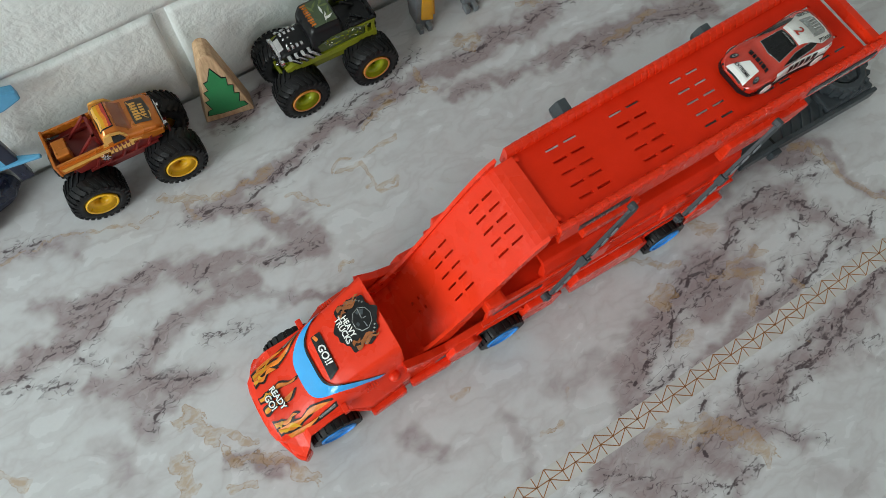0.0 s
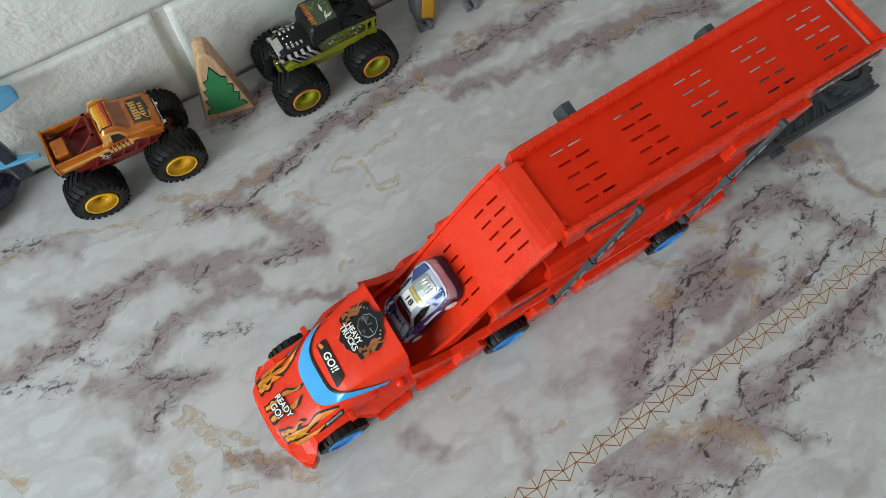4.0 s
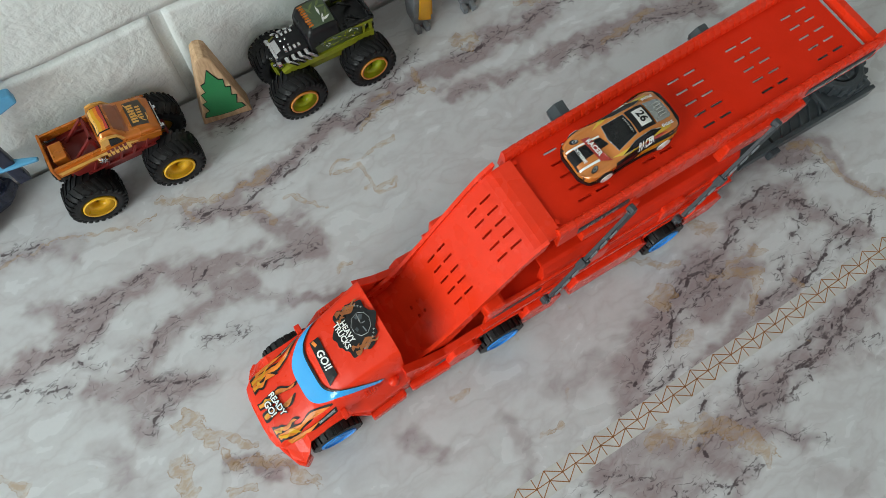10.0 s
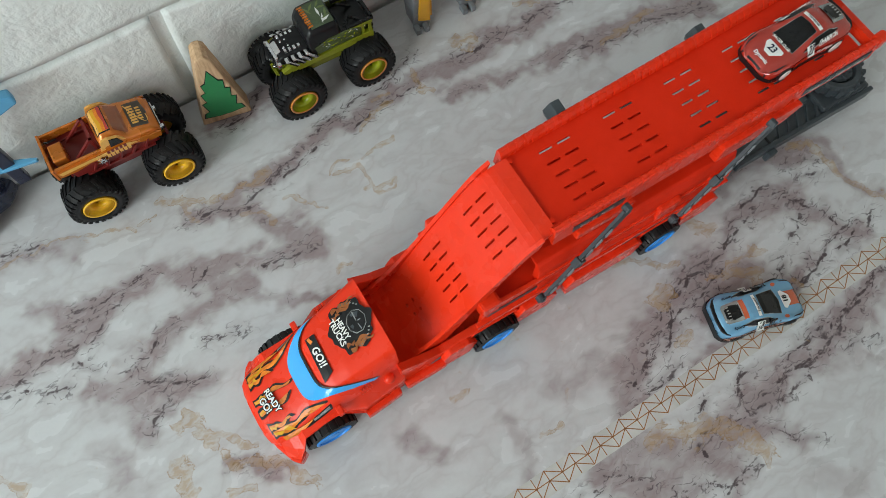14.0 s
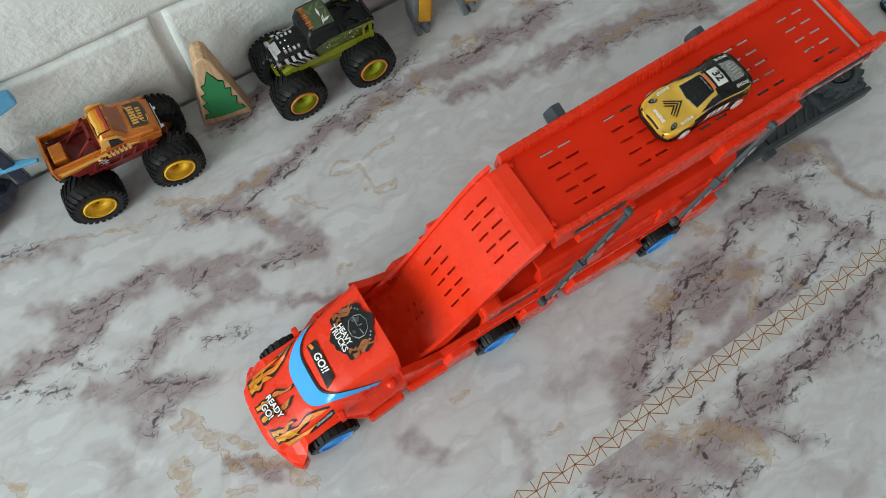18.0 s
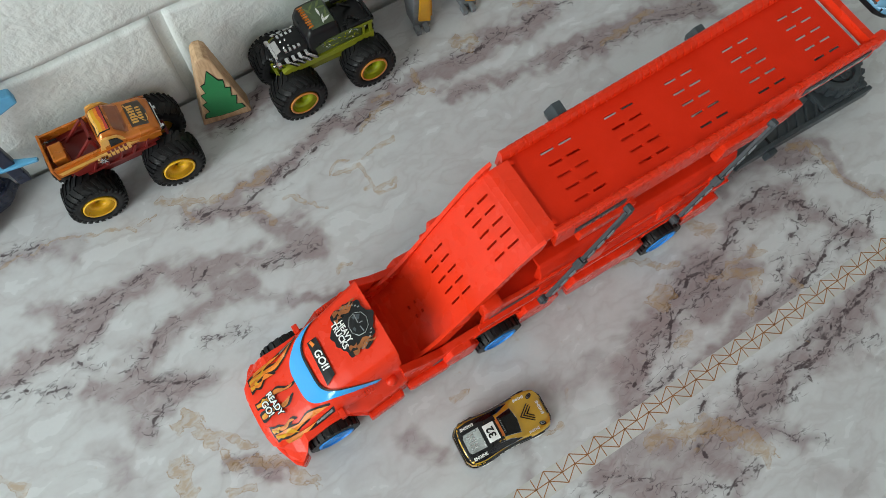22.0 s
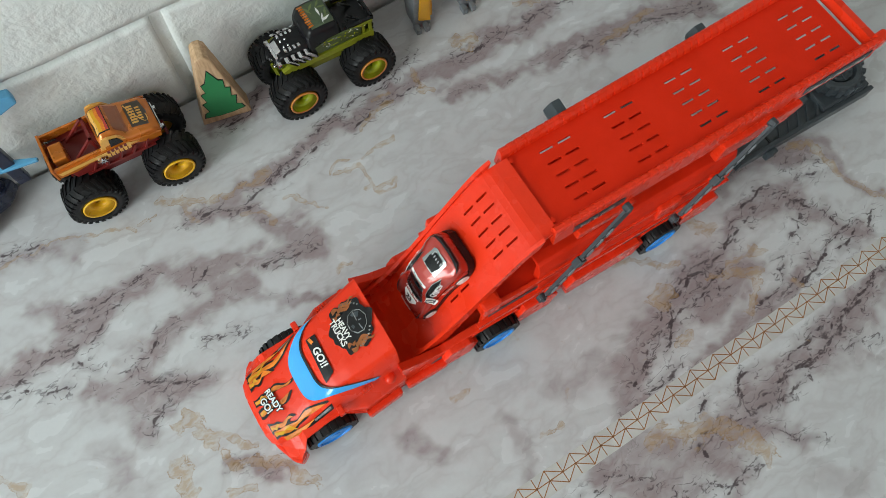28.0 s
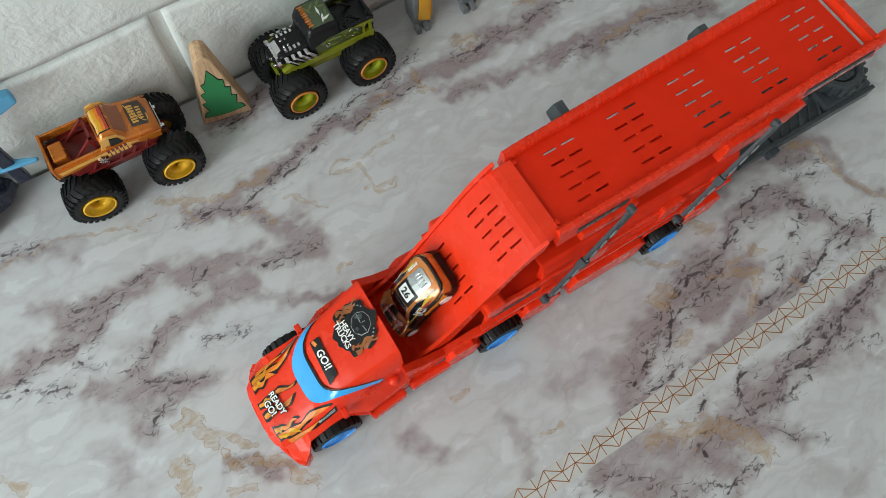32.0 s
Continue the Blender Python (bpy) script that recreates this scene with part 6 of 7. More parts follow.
    part("bed_floor", box(-.0405, -.0060, -.0128, .0128, .0310, .0325), MAROON, t)
    part("fuel_cell", box(-.0385, -.0290, -.0085, .0045, .0325, .0415, bevel=.0012), ORANGE, t)
    bm = bmesh.new()
    for s in (-1, 1):
        add_prism(bm, [(-.028, .033), (-.026, .033), (-.0085, .0475), (-.0105, .0475)], "y", s * .008 - .0009, s * .008 + .0009)
        add_box(bm, -.0105, -.0085, s * .008 - .0009, s * .008 + .0009, .033, .0475)
    add_box(bm, -.0105, -.0085, -.008, .008, .0455, .0475)
    part("roll_cage", bm, MAROON, t)
    for s in (-1, 1):
        bm = bmesh.new()
        for k in range(5):
            x = -.020 + k * .0095
            add_prism(bm, [(x, .0262), (x + .0016, .0262), (x + .0060, .0335), (x + .0044, .0335)], "y", s * .0152 - .0006, s * .0152 + .0006)
        add_box(bm, -.024, .026, s * .0150 - .0008, s * .0150 + .0008, .0252, .0268)
        part("side_bars", bm, MAROON, t)
    for s in (-1, 1):
        part("tow_hook", box(.0352, .0372, min(s * .0062, s * .0086), max(s * .0062, s * .0086), .0270, .0300, bevel=.0005), CHROME, t)
    part("front_bumper", box(.0335, .0358, -.0105, .0105, .0285, .0325, bevel=.0008), CHROME, t)
    part("grille", box(.0342, .0352, -.0085, .0085, .0330, .0352, bevel=.0003), BLACK, t)
    bm = bmesh.new()
    for s in (-1, 1):
        for k in range(7):
            add_box(bm, -.030 + k * .009, -.024 + k * .009, min(s * .008, s * .0135), max(s * .008, s * .0135), .0255, .0305, .0008)
    part("frame_blocks", bm, MAROON, t)
    return t


def black_rod():
    t = new("monster_truck")
    t.matrix_basis = pose(.1023, .2948, 0, 0, 0, 178.5)
    tagged(t, "black and lime toy monster truck hot rod with chrome engine", "toy truck", "monster trucks")
    for x in (-.0273, .0273):
        for s in (-1, 1):
            monster_wheel(t, x, s, LIME_CLEAR, ORANGE_RIM, .0165)
    chassis_tubes(t, LIME, .023, .038)
    # front towards +x in its own space
    tab = [(.010, .0100, .031, .0400, .0420, .0078), (.022, .0098, .031, .0395, .0412, .0076), (.032, .0088, .0315, .0385, .0400, .0070), (.0350, .0078, .032, .0365, .0380, .0060)]
    part("hood", body_skin(tab, 14), BLACK, t, smooth=True)
    cabin = [(-.0145, .0125, .033, .045, .0500, .0105), (-.0120, .0135, .033, .046, .0545, .0118), (-.0020, .0135, .033, .046, .0550, .0118), (.0080, .0132, .033, .046, .0545, .0115), (.0115, .0122, .033, .045, .0510, .0100)]
    part("cabin", body_skin(cabin, 20), BLACK, t, smooth=True)
    pr = part("roof_print", patch_on(skin_top(cabin, .0003), rect(-.0118, .0060, -.0102, .0102, .001), 6), plastic("roof_graphic", (.05, .075, .035), .35, .5), t, "green and white graphic print")
    rnd = random.Random(8)
    for k in range(9):
        x, y, a = rnd.uniform(-.010, .002), rnd.uniform(-.007, .007), rnd.uniform(0, 3.1)
        blade = [(x + .0042 * math.cos(a), y + .0042 * math.sin(a)), (x - .0010 * math.sin(a), y + .0010 * math.cos(a)), (x - .0042 * math.cos(a), y - .0042 * math.sin(a)), (x + .0010 * math.sin(a), y - .0010 * math.cos(a))]
        part("print_blade", patch_on(skin_top(cabin, .0005), densify(blade, .0015), 3), WHITE if k % 3 == 0 else plastic("print_green", (.12, .16, .05), .35), pr)
    for k in range(9):
        y = -.0096 + k * .0021
        part("print_bar", patch_on(skin_top(cabin, .0006), densify([(.0034 + .0006 * (k % 2), y), (.0078 - .0005 * (k % 3), y), (.0078 - .0005 * (k % 2), y + .0015), (.0036, y + .0013)], .001), 3), ORANGE, pr)
    # chrome intakes on the hood
    bm = bmesh.new()
    for i in range(4):
        for j in (-1, 1):
            m = Matrix.Translation((.0165 + i * .0036, j * .0026, .0410)) @ Matrix.Rotation(radians(90), 4, "X")
            add_lathe(bm, [(.0008, 0), (.0010, -.0014), (.0013, -.0020), (.0007, -.0021)], 10, m)
    part("intake_stack", bm, CHROME, t, "chrome intake trumpets", smooth=True)
    bm = bmesh.new()
    for i in range(4):
        add_box(bm, .0160 + i * .0036, .0184 + i * .0036, -.0076, -.0048, .0405, .0420, .0003)
        add_box(bm, .0160 + i * .0036, .0184 + i * .0036, .0048, .0076, .0405, .0420, .0003)
    part("vent", bm, CHROME, t)
    for s in (-1, 1):
        bm = bmesh.new()
        for i in range(4):
            x = .006 + i * .0052
            add_prism(bm, [(x, .0320), (x + .0034, .0320), (x + .0105, .0400), (x + .0071, .0400)], "y", min(s * .0098, s * (.0150 if s > 0 else .0118)), max(s * .0098, s * (.0150 if s > 0 else .0118)))
        bmesh.ops.bevel(bm, geom=list(bm.edges), offset=.0006, segments=1, affect="EDGES")
        part("exhaust_pipe", bm, CHROME, t, "chrome exhaust pipes")
        sp = part("side_print", prism([(-.030, .0335), (.006, .0335), (.008, .040), (-.004, .0440), (-.022, .0440), (-.030, .041)], "y", min(s * .0134, s * .0139), max(s * .0134, s * .0139)), plastic("side_graphic", (.06, .08, .02), .35, .5), t, "printed green graphic flank")
        shapes = random.Random(5)
        for ink in (LIME, WHITE, LIME_CLEAR, GREY_LIGHT):
            bm = bmesh.new()
            for k in range(9 if ink is not WHITE else 5):
                x, z, a, r = shapes.uniform(-.027, .002), shapes.uniform(.0355, .0425), shapes.uniform(0, 3.1), shapes.uniform(.0010, .0022)
                ca, sa = math.cos(a), math.sin(a)
                add_prism(bm, [(x + r * ca, z + r * sa * .6), (x - .0004 * sa, z + .0004 * ca), (x - r * ca, z - r * sa * .6), (x + .0005 * sa, z - .0005 * ca)], "y", min(s * .0139, s * .0141), max(s * .0139, s * .0141))
            part("print_blade", bm, ink, sp)
        bm = bmesh.new()
        for x in (-.0335, -.0310, -.0285):
            add_lathe(bm, [(.0008, 0), (.0008, .0034)], 8, Matrix.Translation((x, s * .0128, .0395)) @ Matrix.Rotation(radians(90 * s), 4, "X") @ Matrix.Rotation(radians(30), 4, "Z"))
        part("shock_absorber", bm, CHROME, t)
        bm = bmesh.new()
        add_prism(bm, [(-.040, .0270), (.034, .0270), (.036, .0310), (.030, .0330), (-.004, .0310), (-.026, .0330), (-.040, .0330)], "y", min(s * .0110, s * .0142), max(s * .0110, s * .0142))
        for x in (-.039, -.033, -.028):
            add_box(bm, x, x + .002, min(s * .0118, s * .0138), max(s * .0118, s * .0138), .032, .042)
        add_box(bm, -.040, -.022, min(s * .0118, s * .0138), max(s * .0118, s * .0138), .0410, .0432)
        part("side_frame", bm, LIME, t)
    part("bed", box(-.0395, -.0150, -.0115, .0115, .0335, .0400, bevel=.0008), BLACK, t)
    bm = bmesh.new()
    for s in (-1, 1):
        add_box(bm, -.041, -.020, s * .0125 - .0009, s * .0125 + .0009, .0425, .0450)
        add_prism(bm, [(-.041, .034), (-.039, .034), (-.022, .047), (-.024, .047)], "y", s * .0060 - .001, s * .0060 + .001)
    add_box(bm, -.0415, -.0395, -.0130, .0130, .0425, .0450)
    part("bed_rail", bm, BLACK, t)
    grille = part("grille", box(.0345, .0372, -.0072, .0072, .0295, .0388, bevel=.0010), CHROME, t, "chrome barred grille")
    # the grille is solid; black bars paint the shade between its chrome bars
    bm = bmesh.new()
    for y in (-.0050, -.0025, 0, .0025, .0050):
        add_box(bm, .0370, .0378, y - .0005, y + .0005, .0305, .0378)
    part("grille_gap_shade", bm, BLACK, grille)
    part("hood_scoop", prism([(.0300, .0392), (.0352, .0378), (.0352, .0400), (.0310, .0416)], "y", -.0050, .0050, .0006), CHROME, t, "chrome nose scoop")
    bm = bmesh.new()
    for s in (-1, 1):
        add_lathe(bm, [(.0022, -.0016), (.0026, .0010), (.0016, .0016)], 14, Matrix.Translation((.0362, s * .0098, .0345)) @ Matrix.Rotation(radians(-90), 4, "Z"))
        add_lathe(bm, [(.0012, -.002), (.0013, .002)], 10, Matrix.Translation((.0372, s * .0030, .0270)) @ Matrix.Rotation(radians(-90), 4, "Z"))
    part("lamp_pod", bm, CHROME, t)
    return t


def raise_body(thing, rise, back, length):
    """Lifts all but the wheels on tall axle struts and sets the body a little to one side of the axles."""
    for ob in thing.children_recursive:
        above = [ob] + [ob.parent, ob.parent.parent]
        if any(o is not None and o.name.startswith("wheel") for o in above):
            continue
        f = 0.5 if ob.name.startswith("chassis") else 1.0
        ob.data.transform(Matrix.Translation((0, back * f, rise * f)) @ Matrix.Diagonal((length, 1, 1, 1)))


raise_body(orange_pickup(), .0118, .0022, .885)
raise_body(black_rod(), .0080, -.0022, .90)


# ---------------------------------------------------------------- small things by the wall
def tree_block():
    t = new("tree_block")
    t.matrix_basis = pose(.0272, .3060, 0, 0, 0, -11)
    tagged(t, "pale wooden wedge block with a painted green fir tree", "toy block")
    bm = prism([(-.0175, 0), (.0175, 0), (.0048, .066), (.0020, .0690), (-.0020, .0690), (-.0048, .066)], "y", -.0075, .0075, .0012)
    part("block", bm, WOOD, t)
    tree = [(-.0112, .0075), (-.0100, .0115), (-.0075, .0125), (-.0092, .0205), (-.0066, .0215), (-.0078, .0290), (-.0052, .0300), (-.0058, .0370), (-.0035, .0380), (0, .0480),
            (.0035, .0380), (.0058, .0370), (.0052, .0300), (.0078, .0290), (.0066, .0215), (.0092, .0205), (.0075, .0125), (.0100, .0115), (.0112, .0075), (.0035, .0062), (-.0035, .0062)]
    tree = [(x * 1.22, z * 1.17) for x, z in tree]
    part("tree_outline", prism([(x * 1.07, .0285 + (z - .0285) * 1.04) for x, z in tree], "y", -.0079, -.0076), BLACK, t)
    part("tree_print", prism(tree, "y", -.0082, -.0079), WOOD_GREEN, t, "dark green painted fir tree")


def grey_yellow_toy():
    t = new("toy_robot")
    t.matrix_basis = pose(.1860, .3020, 0, 0, 0, -6)
    tagged(t, "grey and yellow plastic toy machine standing by the wall", "toy")
    for k, x in enumerate((0, .040)):
        leg = part("leg", prism([(-.006, 0), (.007, 0), (.005, .014), (.006, .030), (.002, .046), (-.007, .046), (-.008, .020)], "y", -.0085, .0085, .0014), GREY_LIGHT, t, at=(x, .002 * k, 0))
        part("shin_plate", prism([(-.004, .010), (.006, .006), (.005, .034), (-.003, .036)], "y", -.0100, -.0080, .0008), TOY_YELLOW, leg, "yellow plate")
        for s in (-1, 1):
            part("toe", box(-.002 + s * .0035 - .002, .002 + s * .0035 - .002, -.0145, -.0070, 0, .0055, bevel=.0010), GREY_LIGHT, leg)
        part("shin_plate", prism([(.003, .008), (.0085, .008), (.0075, .034), (.003, .036)], "y", -.0075, .0050, .0008), TOY_YELLOW, leg)
    part("body", box(-.010, .050, -.010, .012, .044, .075, bevel=.003), GREY_LIGHT, t)


def blue_toy():
    t = new("toy_plane")
    t.matrix_basis = pose(-.1450, .2950, 0)
    tagged(t, "dark toy with pale blue fins at the end of the row", "toy")
    hull = [(-.050, .008), (.008, .010), (.020, .013), (.028, .020), (.024, .026), (-.050, .030)]
    part("body", prism(hull, "z", .006, .026, .004), NAVY, t)
    part("nose", prism([(.012, .012), (.024, .014), (.031, .022), (.024, .028), (.012, .026)], "z", .010, .022, .002), NAVY, t)
    blade = [(-.020, .029), (.020, .029), (.0553, .0128), (.0545, .0108), (.020, .0165), (-.020, .0165)]
    part("fin", prism(blade, "z", .0385, .0412, .0008), PALE_BLUE, t, "pale blue pointed fin")
    part("fin", prism([(.034, .080), (.058, .083), (.0690, .0865), (.0690, .0935), (.058, .097), (.034, .100)], "y", .0160, .0225, .0014), PALE_BLUE, t, "pale blue tail fin")
    part("mast", box(.034, .042, .0150, .0210, .020, .098, bevel=.001), NAVY, t)
    part("strut", box(.006, .014, .0175, .0240, .024, .0390, bevel=.001), NAVY, t)
    for x in (-.030, -.004):
        part("wheel", lathe([(.010, -.004), (.0115, 0), (.010, .004)], 24), RUBBER, t, at=(x, .006, .0115))


tree_block()
grey_yellow_toy()
blue_toy()


def tape_film():
    """Clear film with a milky tint."""
    m, nt, b = nodes_of("milky_tape_film")
    n = noise_node(nt, 40, 3)
    b.inputs["Base Color"].default_value = (.66, .645, .62, 1)
    a = ramp_node(nt, n.outputs[0], [(.3, .66), (.7, .84)])
    nt.links.new(a.outputs[0], b.inputs["Alpha"])
    b.inputs["Roughness"].default_value = .25
    return m


def border_tape():
    t = tagged(part("border_tape", box(-.12, .75, -.0142, 0, 0.0001, .0003), tape_film()),
               "milky border tape with brown lattice lines stuck on the table", "tape")
    t.matrix_basis = pose(.0562, -.0166, 0, 0, 0, -.14)
    bm = bmesh.new()

    def line(x0, y0, x1, y1, w=.00058):
        d = Vector((x1 - x0, y1 - y0, 0)).normalized()
        n = Vector((-d.y, d.x, 0)) * w / 2
        a, b = Vector((x0, y0, .00034)), Vector((x1, y1, .00034))
        bm.faces.new([bm.verts.new(v) for v in (a - n, b - n, b + n, a + n)])
    p, mid, low = .00946, -.0068, -.0136
    for k in range(-5, 70):
        x = k * p
        line(x, mid, x + p, mid)
        line(x, -.0003, x, low)
        edge = -.0003 if k % 2 == 0 else low
        line(x, edge, x + p, mid)
        line(x, edge, x - p, mid)
    part("lattice", bm, plastic("brown_ink", (.30, .115, .028), .4), t)


border_tape()


# ---------------------------------------------------------------- what moves
# the truck is nudged as it is loaded: seconds, millimetres along x and y, degrees
NUDGE = [(0, .5, 5, -1.2), (1.1, .4, 5, -1.19), (1.4, 1, 1.8, -.5), (2.5, .8, 1.9, -.55), (3, 1.2, 1.7, -.41), (3.5, 1.3, 1.6, -.41),
         (5.5, .9, 1.1, -.35), (6.4, .8, 1.2, -.38), (6.7, .9, 1.2, -.38), (6.9, 0, 0, 0), (9.1, 0, 0, 0), (9.4, -.2, 4.1, -.96),
         (12, .1, 4, -.96), (12.4, -1.7, 6, -1.4), (14.5, -1.3, 6.2, -1.33), (16.5, -1.5, 5.1, -1), (17.2, -1.6, 5, -1), (17.5, -1.6, 4.5, -.78),
         (18.6, -1.9, 4.6, -.8), (18.7, -1, 10, -1.8), (19.0, -1, 11.1, -2.1), (19.5, -.9, 9.9, -1.76), (19.6, -1.4, 4.5, -.74), (21, -1.4, 4.5, -.7),
         (21.5, -1.2, 5, -.92), (23, -.9, 4.9, -.9), (24, -1.1, 5.3, -.96), (25, -1, 6.2, -1.26), (28.2, -1.1, 6.1, -1.29), (28.5, -.1, 4.3, -.98), (32, 0, 4.3, -1)]


def truck_pose(t):
    dx, dy, a = lerp_table(NUDGE, t)
    return pose(TRUCK_C[0] + dx / 1000, TRUCK_C[1] + dy / 1000, 0, 0, 0, a)


# height of the way through the truck: deck, ramp, cab, table
WAY = [(-.30, 0), (-.062, 0), (-.045, .004), (-.030, .0085), (.012, .0170), (.034, .0210), (.042, .0230), (.050, .0265), (.058, .0345), (.068, .0510), (.079, .0695), (.090, .0850), (.103, .1030), (.111, .1120), (.118, .1165), (.129, .1165), (.132, DECK_Z), (.60, DECK_Z)]


def on_truck(t, x, side=0.0):
    """Pose of a car with its middle at x on the truck."""
    zf, zr = lerp_table(WAY, x - .0188)[0], lerp_table(WAY, x + .0188)[0]
    pitch = math.degrees(math.atan2(zr - zf, .0376))
    z = (zf + zr) / 2 + .0006
    return truck_pose(t) @ pose(x - TRUCK_C[0], (.002 + side) * min(1, max(0, x / .06)) + lean(x) * .8, z, 0, -pitch, 0)


def on_table(x, y, turn):
    return pose(x, y, .0004, 0, 0, turn)


def run(car, side, park, deck=(), table=()):
    """Keys a car: deck rows (t, x) on the truck, table rows (t, x, y, heading), parked at first and last."""
    rows = [(t, on_truck(t, x, side)) for t, x in deck] + [(t, on_table(x, y, a)) for t, x, y, a in table]
    rows.sort(key=lambda r: r[0])
    off_deck, off_table = pose(*park, 0.0004, 0, 0, 0), pose(*park, 0.0004, 0, 0, 180)
    decks = {t for t, x in deck}

    def rest(t):
        return off_deck if t in decks else off_table
    first, last = rows[0][0], rows[-1][0]
    full = []
    for a, b in zip(rows, rows[1:]):
        full.append(a)
        if b[0] - a[0] > 2.5:
            full += [(a[0] + .4, rest(a[0])), (a[0] + .7, rest(a[0])), (b[0] - .7, rest(b[0])), (b[0] - .4, rest(b[0]))]
    full.append(rows[-1])
    if first > 1.0:
        full = [(0.0, rest(first)), (first - .9, rest(first)), (first - .5, rest(first))] + full
    elif first > 0:
        full = [(0.0, rest(first))] + full
    if last < 31.0:
        full += [(last + .5, rest(last)), (last + .9, rest(last)), (32.0, rest(last))]
    rows = full
    walk(car, rows)


def motions():
    walk(truck, [(r[0], truck_pose(r[0])) for r in NUDGE])
    up = Matrix.Translation((.1262 - TRUCK_C[0], .0020, DECK_Z))
    down = Matrix.Translation((.0305 - TRUCK_C[0], -.0025, .0915))
    walk(DECK, [(0, up), (18.5, up), (18.8, up), (18.92, up), (18.98, down), (19.02, down), (19.08, up), (19.2, up), (19.5, up), (32, up)])
    for ob, px, s in STRUTS:
        def arm(a):
            return Matrix.Translation((px - TRUCK_C[0], s * .0355, .050)) @ Matrix.Rotation(radians(-a), 4, "Y") @ Matrix.Rotation(radians(-s * 4), 4, "Z")
        high, low = arm(56), arm(153)
        walk(ob, [(0, high), (18.5, high), (18.8, high), (18.92, high), (18.95, arm(100)), (18.98, low), (19.02, low), (19.05, arm(100)), (19.08, high), (19.2, high), (19.5, high), (32, high)])
    fit = Matrix.Identity(4)
    lifted = pose(.020, 0, .028, 0, 4, 0)
    lying = pose(.050, .0, .040, 0, 40, 0)
    further = pose(.115, .0, .0055, 0, 42, 0)
    away = pose(.42, .0, -.05, 0, 42, 0)
    walk(RAMP_OB, [(0, fit), (18.2, fit), (18.5, fit), (18.6, fit), (18.7, lifted), (18.8, lying), (18.9, further), (18.97, away), (19.06, away), (19.2, further), (19.3, lying), (19.4, lifted), (19.5, fit), (19.6, fit), (19.9, fit), (32, fit)])

    run(CARS["two"], 0, (.66, .20), deck=[(0, 0.286), (.1, 0.300), (.2, 0.311), (.3, 0.330), (.5, .370)])
    run(CARS["green"], 0, (.66, .15),
        table=[(.1, .36, -.045, 168), (.2, .315, -.030, 167), (.3, .232, -.013, 170), (.4, .179, -.004, 172), (.5, .146, .002, 174), (.6, .086, .007, 172), (.7, .017, .020, 164), (.8, -.086, .057, 100), (.9, -.073, .092, 24)],
        deck=[(1.0, -.036), (1.1, .018), (1.2, 0.060), (1.3, 0.097), (1.4, 0.134), (1.5, 0.137), (1.6, 0.157), (1.7, 0.160), (1.8, 0.174), (1.9, 0.184), (2, 0.198), (2.2, 0.225), (2.4, 0.250), (2.6, 0.269), (2.8, 0.294), (2.9, 0.301), (3, 0.315), (3.1, 0.328), (3.3, .372)])
    run(CARS["white"], 0, (.66, .10),
        table=[(2.9, .385, -.060, 166), (3, .328, -.046, 164), (3.1, .232, -.015, 168), (3.2, .166, -.001, 172), (3.3, .077, .008, 173), (3.4, .025, .017, 168), (3.5, -.037, .027, 150), (3.6, -.086, .060, 90), (3.7, -.073, .092, 24)],
        deck=[(3.8, -.036), (3.9, .018), (4.0, .062), (4.1, .101), (4.2, .138), (4.6, .178), (5.0, .232), (5.5, 0.289), (5.6, 0.300), (5.7, 0.309), (5.8, 0.317), (5.9, 0.311), (6, 0.323), (6.1, 0.331), (6.3, .375)])
    run(CARS["purple"], .003, (.66, .05),
        table=[(5.5, .324, -.043, 166), (5.6, .312, -.038, 166), (5.7, .285, -.029, 167), (5.8, .226, -.014, 170), (5.9, .182, -.006, 172), (6, .142, .001, 174), (6.1, .075, .006, 173), (6.2, .025, .012, 168), (6.3, -.045, .028, 145), (6.4, -.084, .063, 80), (6.5, -.069, .088, 20)],
        deck=[(6.6, -.036), (6.7, .018), (6.8, 0.082), (6.9, 0.134), (7, 0.140), (7.2, 0.166), (7.4, 0.188), (7.6, 0.219), (7.8, 0.246), (8, 0.274), (8.1, 0.283), (8.2, 0.294), (8.3, 0.307), (8.4, 0.323), (8.5, 0.331), (8.7, .375)])
    run(CARS["orange"], .001, (.66, .0),
        table=[(8.2, .34, -.042, 166), (8.3, .281, -.028, 167), (8.4, .230, -.012, 170), (8.5, .159, .002, 174), (8.6, .093, .005, 174), (8.7, .043, .011, 168), (8.8, -.055, .040, 120), (8.9, -.073, .080, 40)],
        deck=[(9.0, -.047), (9.1, -.016), (9.2, .026), (9.3, 0.074), (9.4, 0.095), (9.5, 0.114), (9.7, 0.144), (10, 0.182), (10.4, 0.229), (10.8, 0.267), (11.0, .289), (11.1, 0.294), (11.2, 0.300), (11.3, 0.305), (11.4, 0.311), (11.5, 0.323), (11.6, 0.328), (11.8, .375),
              (28.7, .375), (28.9, 0.328), (29, 0.324), (29.1, 0.320), (29.2, 0.307), (29.3, 0.308), (29.4, 0.306), (29.5, 0.300), (29.6, 0.288), (29.7, 0.278), (29.8, 0.273), (30, 0.264), (30.4, 0.233), (30.8, 0.200), (31.1, 0.182), (31.4, 0.155), (31.6, 0.138), (31.7, 0.115), (31.8, 0.094), (31.9, 0.082), (32, 0.064)])
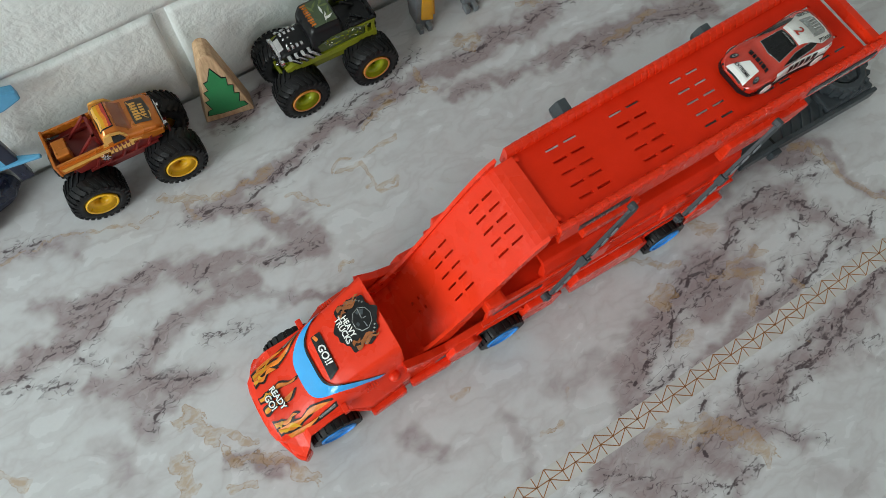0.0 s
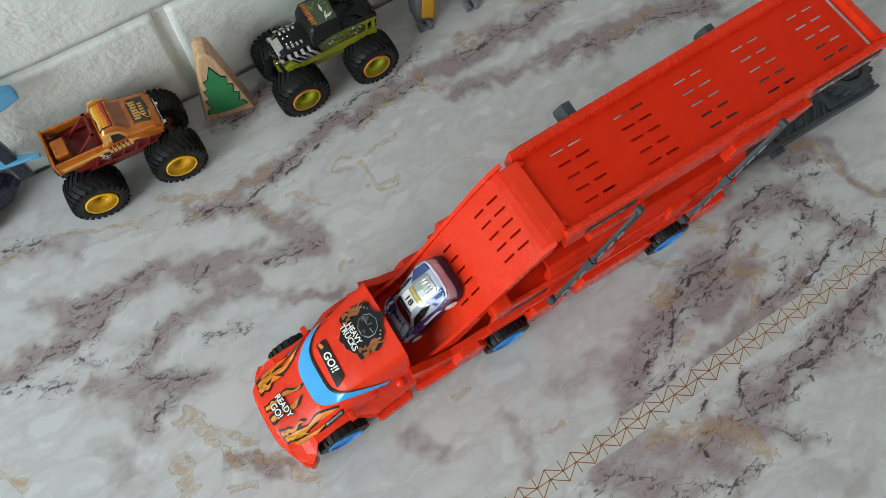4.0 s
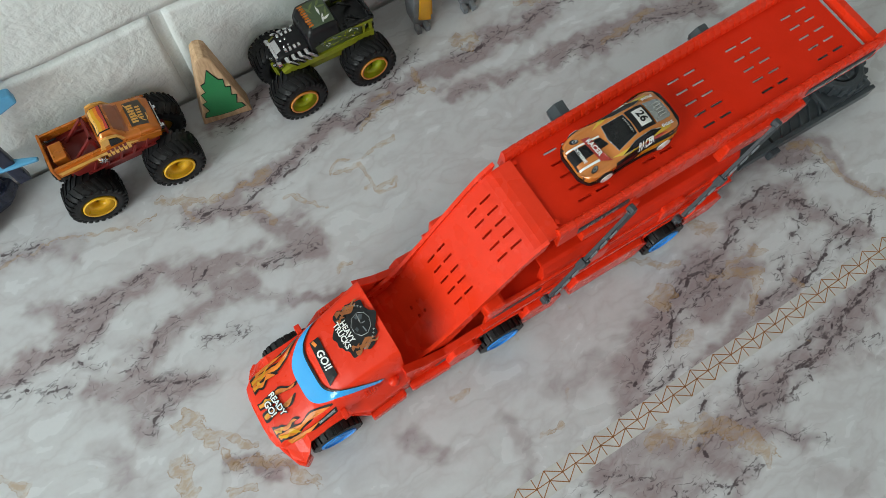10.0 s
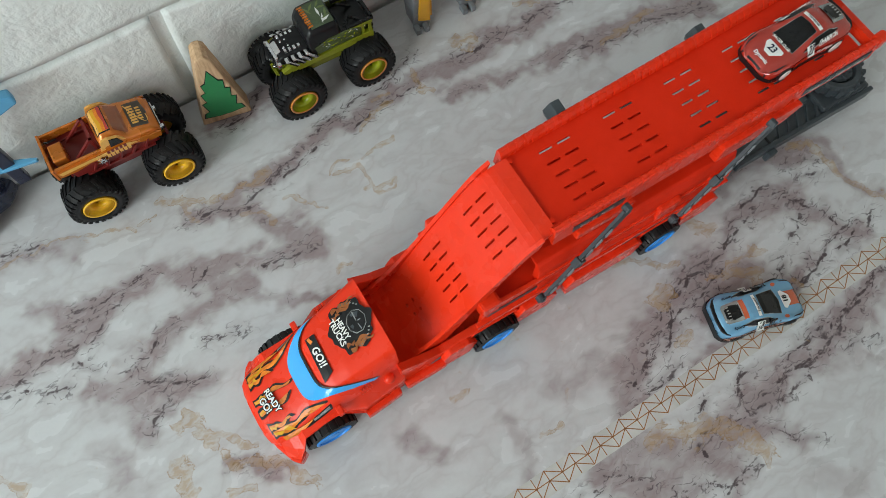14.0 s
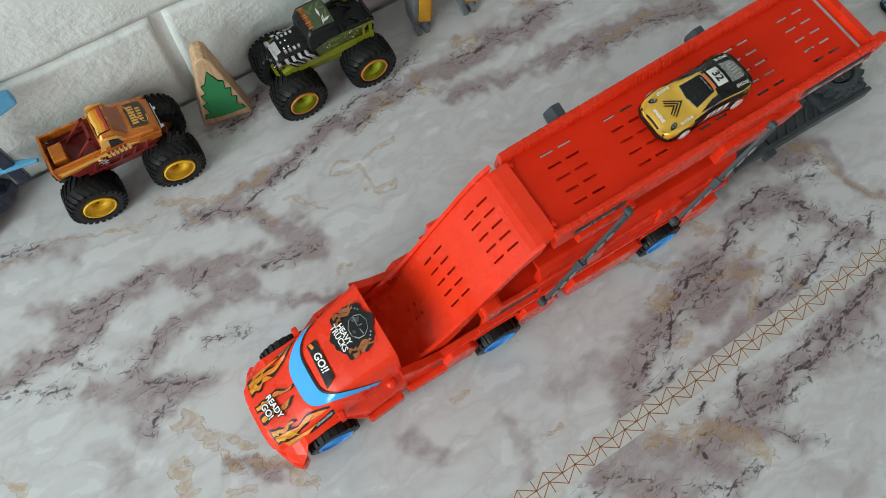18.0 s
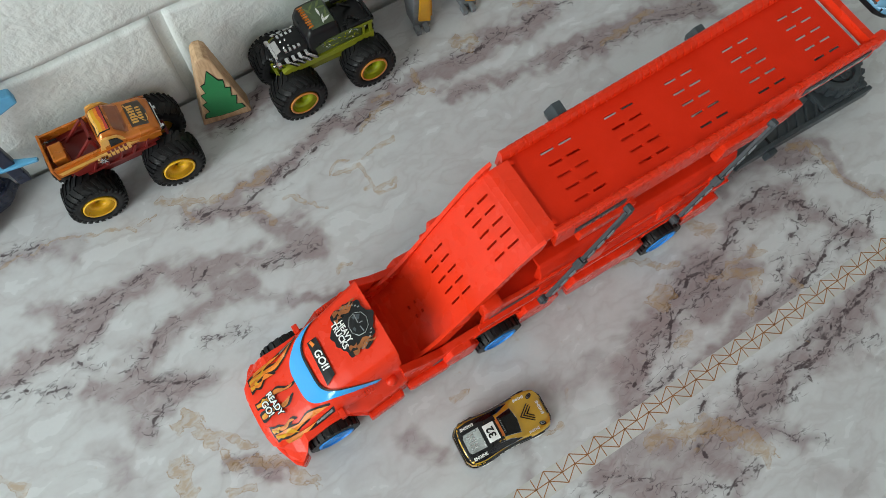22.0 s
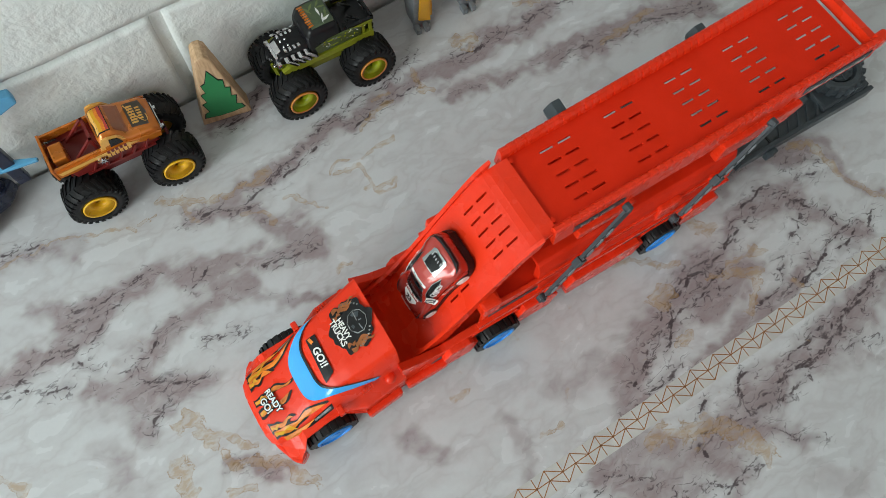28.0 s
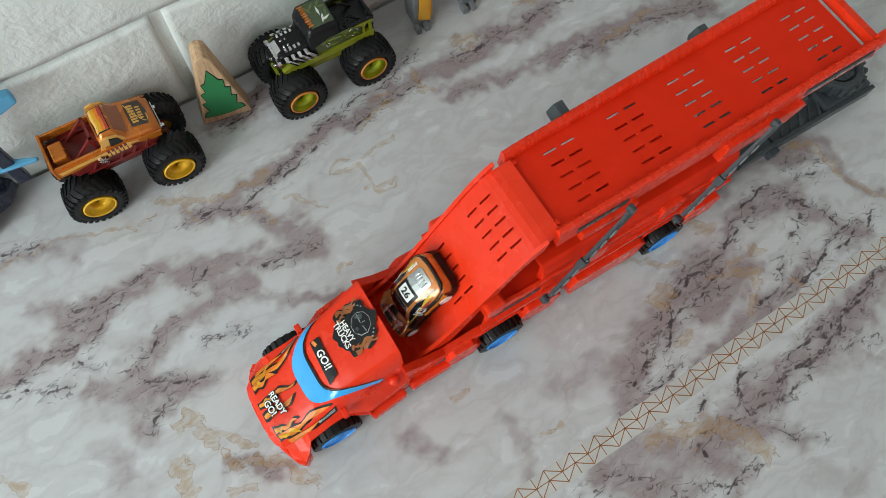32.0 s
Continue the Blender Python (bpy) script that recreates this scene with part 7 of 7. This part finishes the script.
    run(CARS["red"], 0, (.66, -.05),
        table=[(10.9, .46, -.066, 166), (11.0, .385, -.048, 166), (11.1, .313, -.028, 166), (11.2, .280, -.018, 168), (11.3, .214, -.002, 172), (11.4, .157, .007, 174), (11.5, .117, .014, 176), (11.6, .064, .017, 174), (11.7, .018, .022, 166), (11.8, -.080, .060, 95), (11.9, -.072, .092, 24),
               (28.5, -.072, .092, 24), (28.6, -.082, .060, 95), (28.7, -.007, .030, 158), (28.8, .043, .020, 172), (28.9, .063, .018, 174), (29, .099, .014, 175), (29.1, .145, .011, 175), (29.2, .187, .005, 172), (29.3, .213, -.001, 170), (29.4, .260, -.011, 168), (29.5, .299, -.021, 166), (29.6, .335, -.030, 166), (29.8, .44, -.050, 168)],
        deck=[(12.0, -.041), (12.1, .014), (12.2, 0.062), (12.3, 0.085), (12.4, 0.107), (12.5, 0.125), (12.7, 0.162), (13, 0.190), (13.4, 0.237), (13.7, 0.274), (13.8, 0.286), (13.9, 0.295), (14, 0.304), (14.1, 0.312), (14.2, 0.319), (14.3, 0.321), (14.5, .375),
              (24.9, .44), (25.0, .40), (25.2, 0.323), (25.3, 0.321), (25.4, 0.314), (25.5, 0.316), (26.0, .290), (26.5, .252), (27.0, .205), (27.5, 0.154), (27.7, 0.123), (27.8, 0.106), (27.9, 0.093), (28, 0.077), (28.1, 0.061), (28.2, .026), (28.3, -.012), (28.4, -.048)])
    run(CARS["blue"], 0, (.66, .114),
        table=[(13.7, .34, -.045, 162), (13.8, .306, -.030, 162), (13.9, .279, -.019, 163), (14, .247, -.009, 164), (14.1, .183, .006, 168), (14.2, .150, .008, 174), (14.3, .096, .016, 174), (14.4, .058, .018, 172), (14.5, .013, .027, 166), (14.6, -.045, .040, 130), (14.7, -.080, .065, 80), (14.8, -.073, .092, 24),
               (17.2, .60, .114, 0), (18.4, .506, .114, 0), (18.8, .506, .114, 0), (19.2, .506, .114, 0), (19.6, .506, .114, 0), (20.4, .60, .114, 0),
               (24.8, -.091, .086, 35), (24.9, -.081, .060, 95), (25, -.017, .029, 155), (25.1, .039, .024, 170), (25.2, .073, .017, 174), (25.3, .098, .018, 175), (25.4, .137, .010, 174), (25.5, .166, .007, 173), (25.6, .205, -.002, 170), (25.8, .30, -.025, 166), (26.0, .44, -.06, 166)],
        deck=[(14.9, -.036), (15.0, .018), (15.1, .062), (15.2, .101), (15.3, .138), (15.6, .185), (16.0, .245), (16.3, .285), (16.5, 0.304), (16.6, 0.326), (16.8, .375),
              (21.9, .43), (22.0, .392), (22.2, 0.321), (22.3, 0.311), (22.4, 0.300), (22.5, 0.292), (22.6, 0.284), (22.7, 0.275), (22.8, 0.271), (23, 0.253), (23.4, 0.219), (23.8, 0.165), (24, 0.143), (24.1, 0.120), (24.2, 0.097), (24.3, 0.083), (24.4, 0.064), (24.5, 0.052), (24.6, -.010), (24.7, -.056)])
    run(CARS["yellow"], 0, (.66, -.10),
        table=[(16.3, .34, .0, 172), (16.4, .295, .010, 172), (16.5, .249, .015, 175), (16.6, .158, .017, 178), (16.7, .107, .019, 178), (16.8, .047, .019, 172), (16.9, -.057, .050, 120), (17, -.073, .088, 30),
               (18.95, .4580, .1000, 4), (19.05, .4580, .1000, 4),
               (21.7, -.071, .085, 30), (21.8, -.058, .050, 120), (21.9, .003, .026, 160), (22, .068, .017, 175), (22.1, .109, .021, 180), (22.2, .160, .021, 180), (22.3, .190, .020, 178), (22.4, .246, .014, 174), (22.5, .317, .001, 168), (22.6, .345, -.010, 164), (22.8, .44, -.035, 164)],
        deck=[(17.1, -.040), (17.2, .022), (17.3, 0.076), (17.4, 0.110), (17.6, 0.171), (18, 0.234), (18.4, 0.285), (18.5, 0.292), (18.7, .375), (19.4, .375), (19.6, 0.304), (19.7, 0.296), (19.8, 0.291), (19.9, 0.282), (20, 0.271), (20.3, 0.248), (20.6, 0.212), (20.9, 0.169), (21.1, .124), (21.2, 0.093), (21.3, 0.076), (21.4, .034), (21.5, -.006), (21.6, -.050)])


motions()
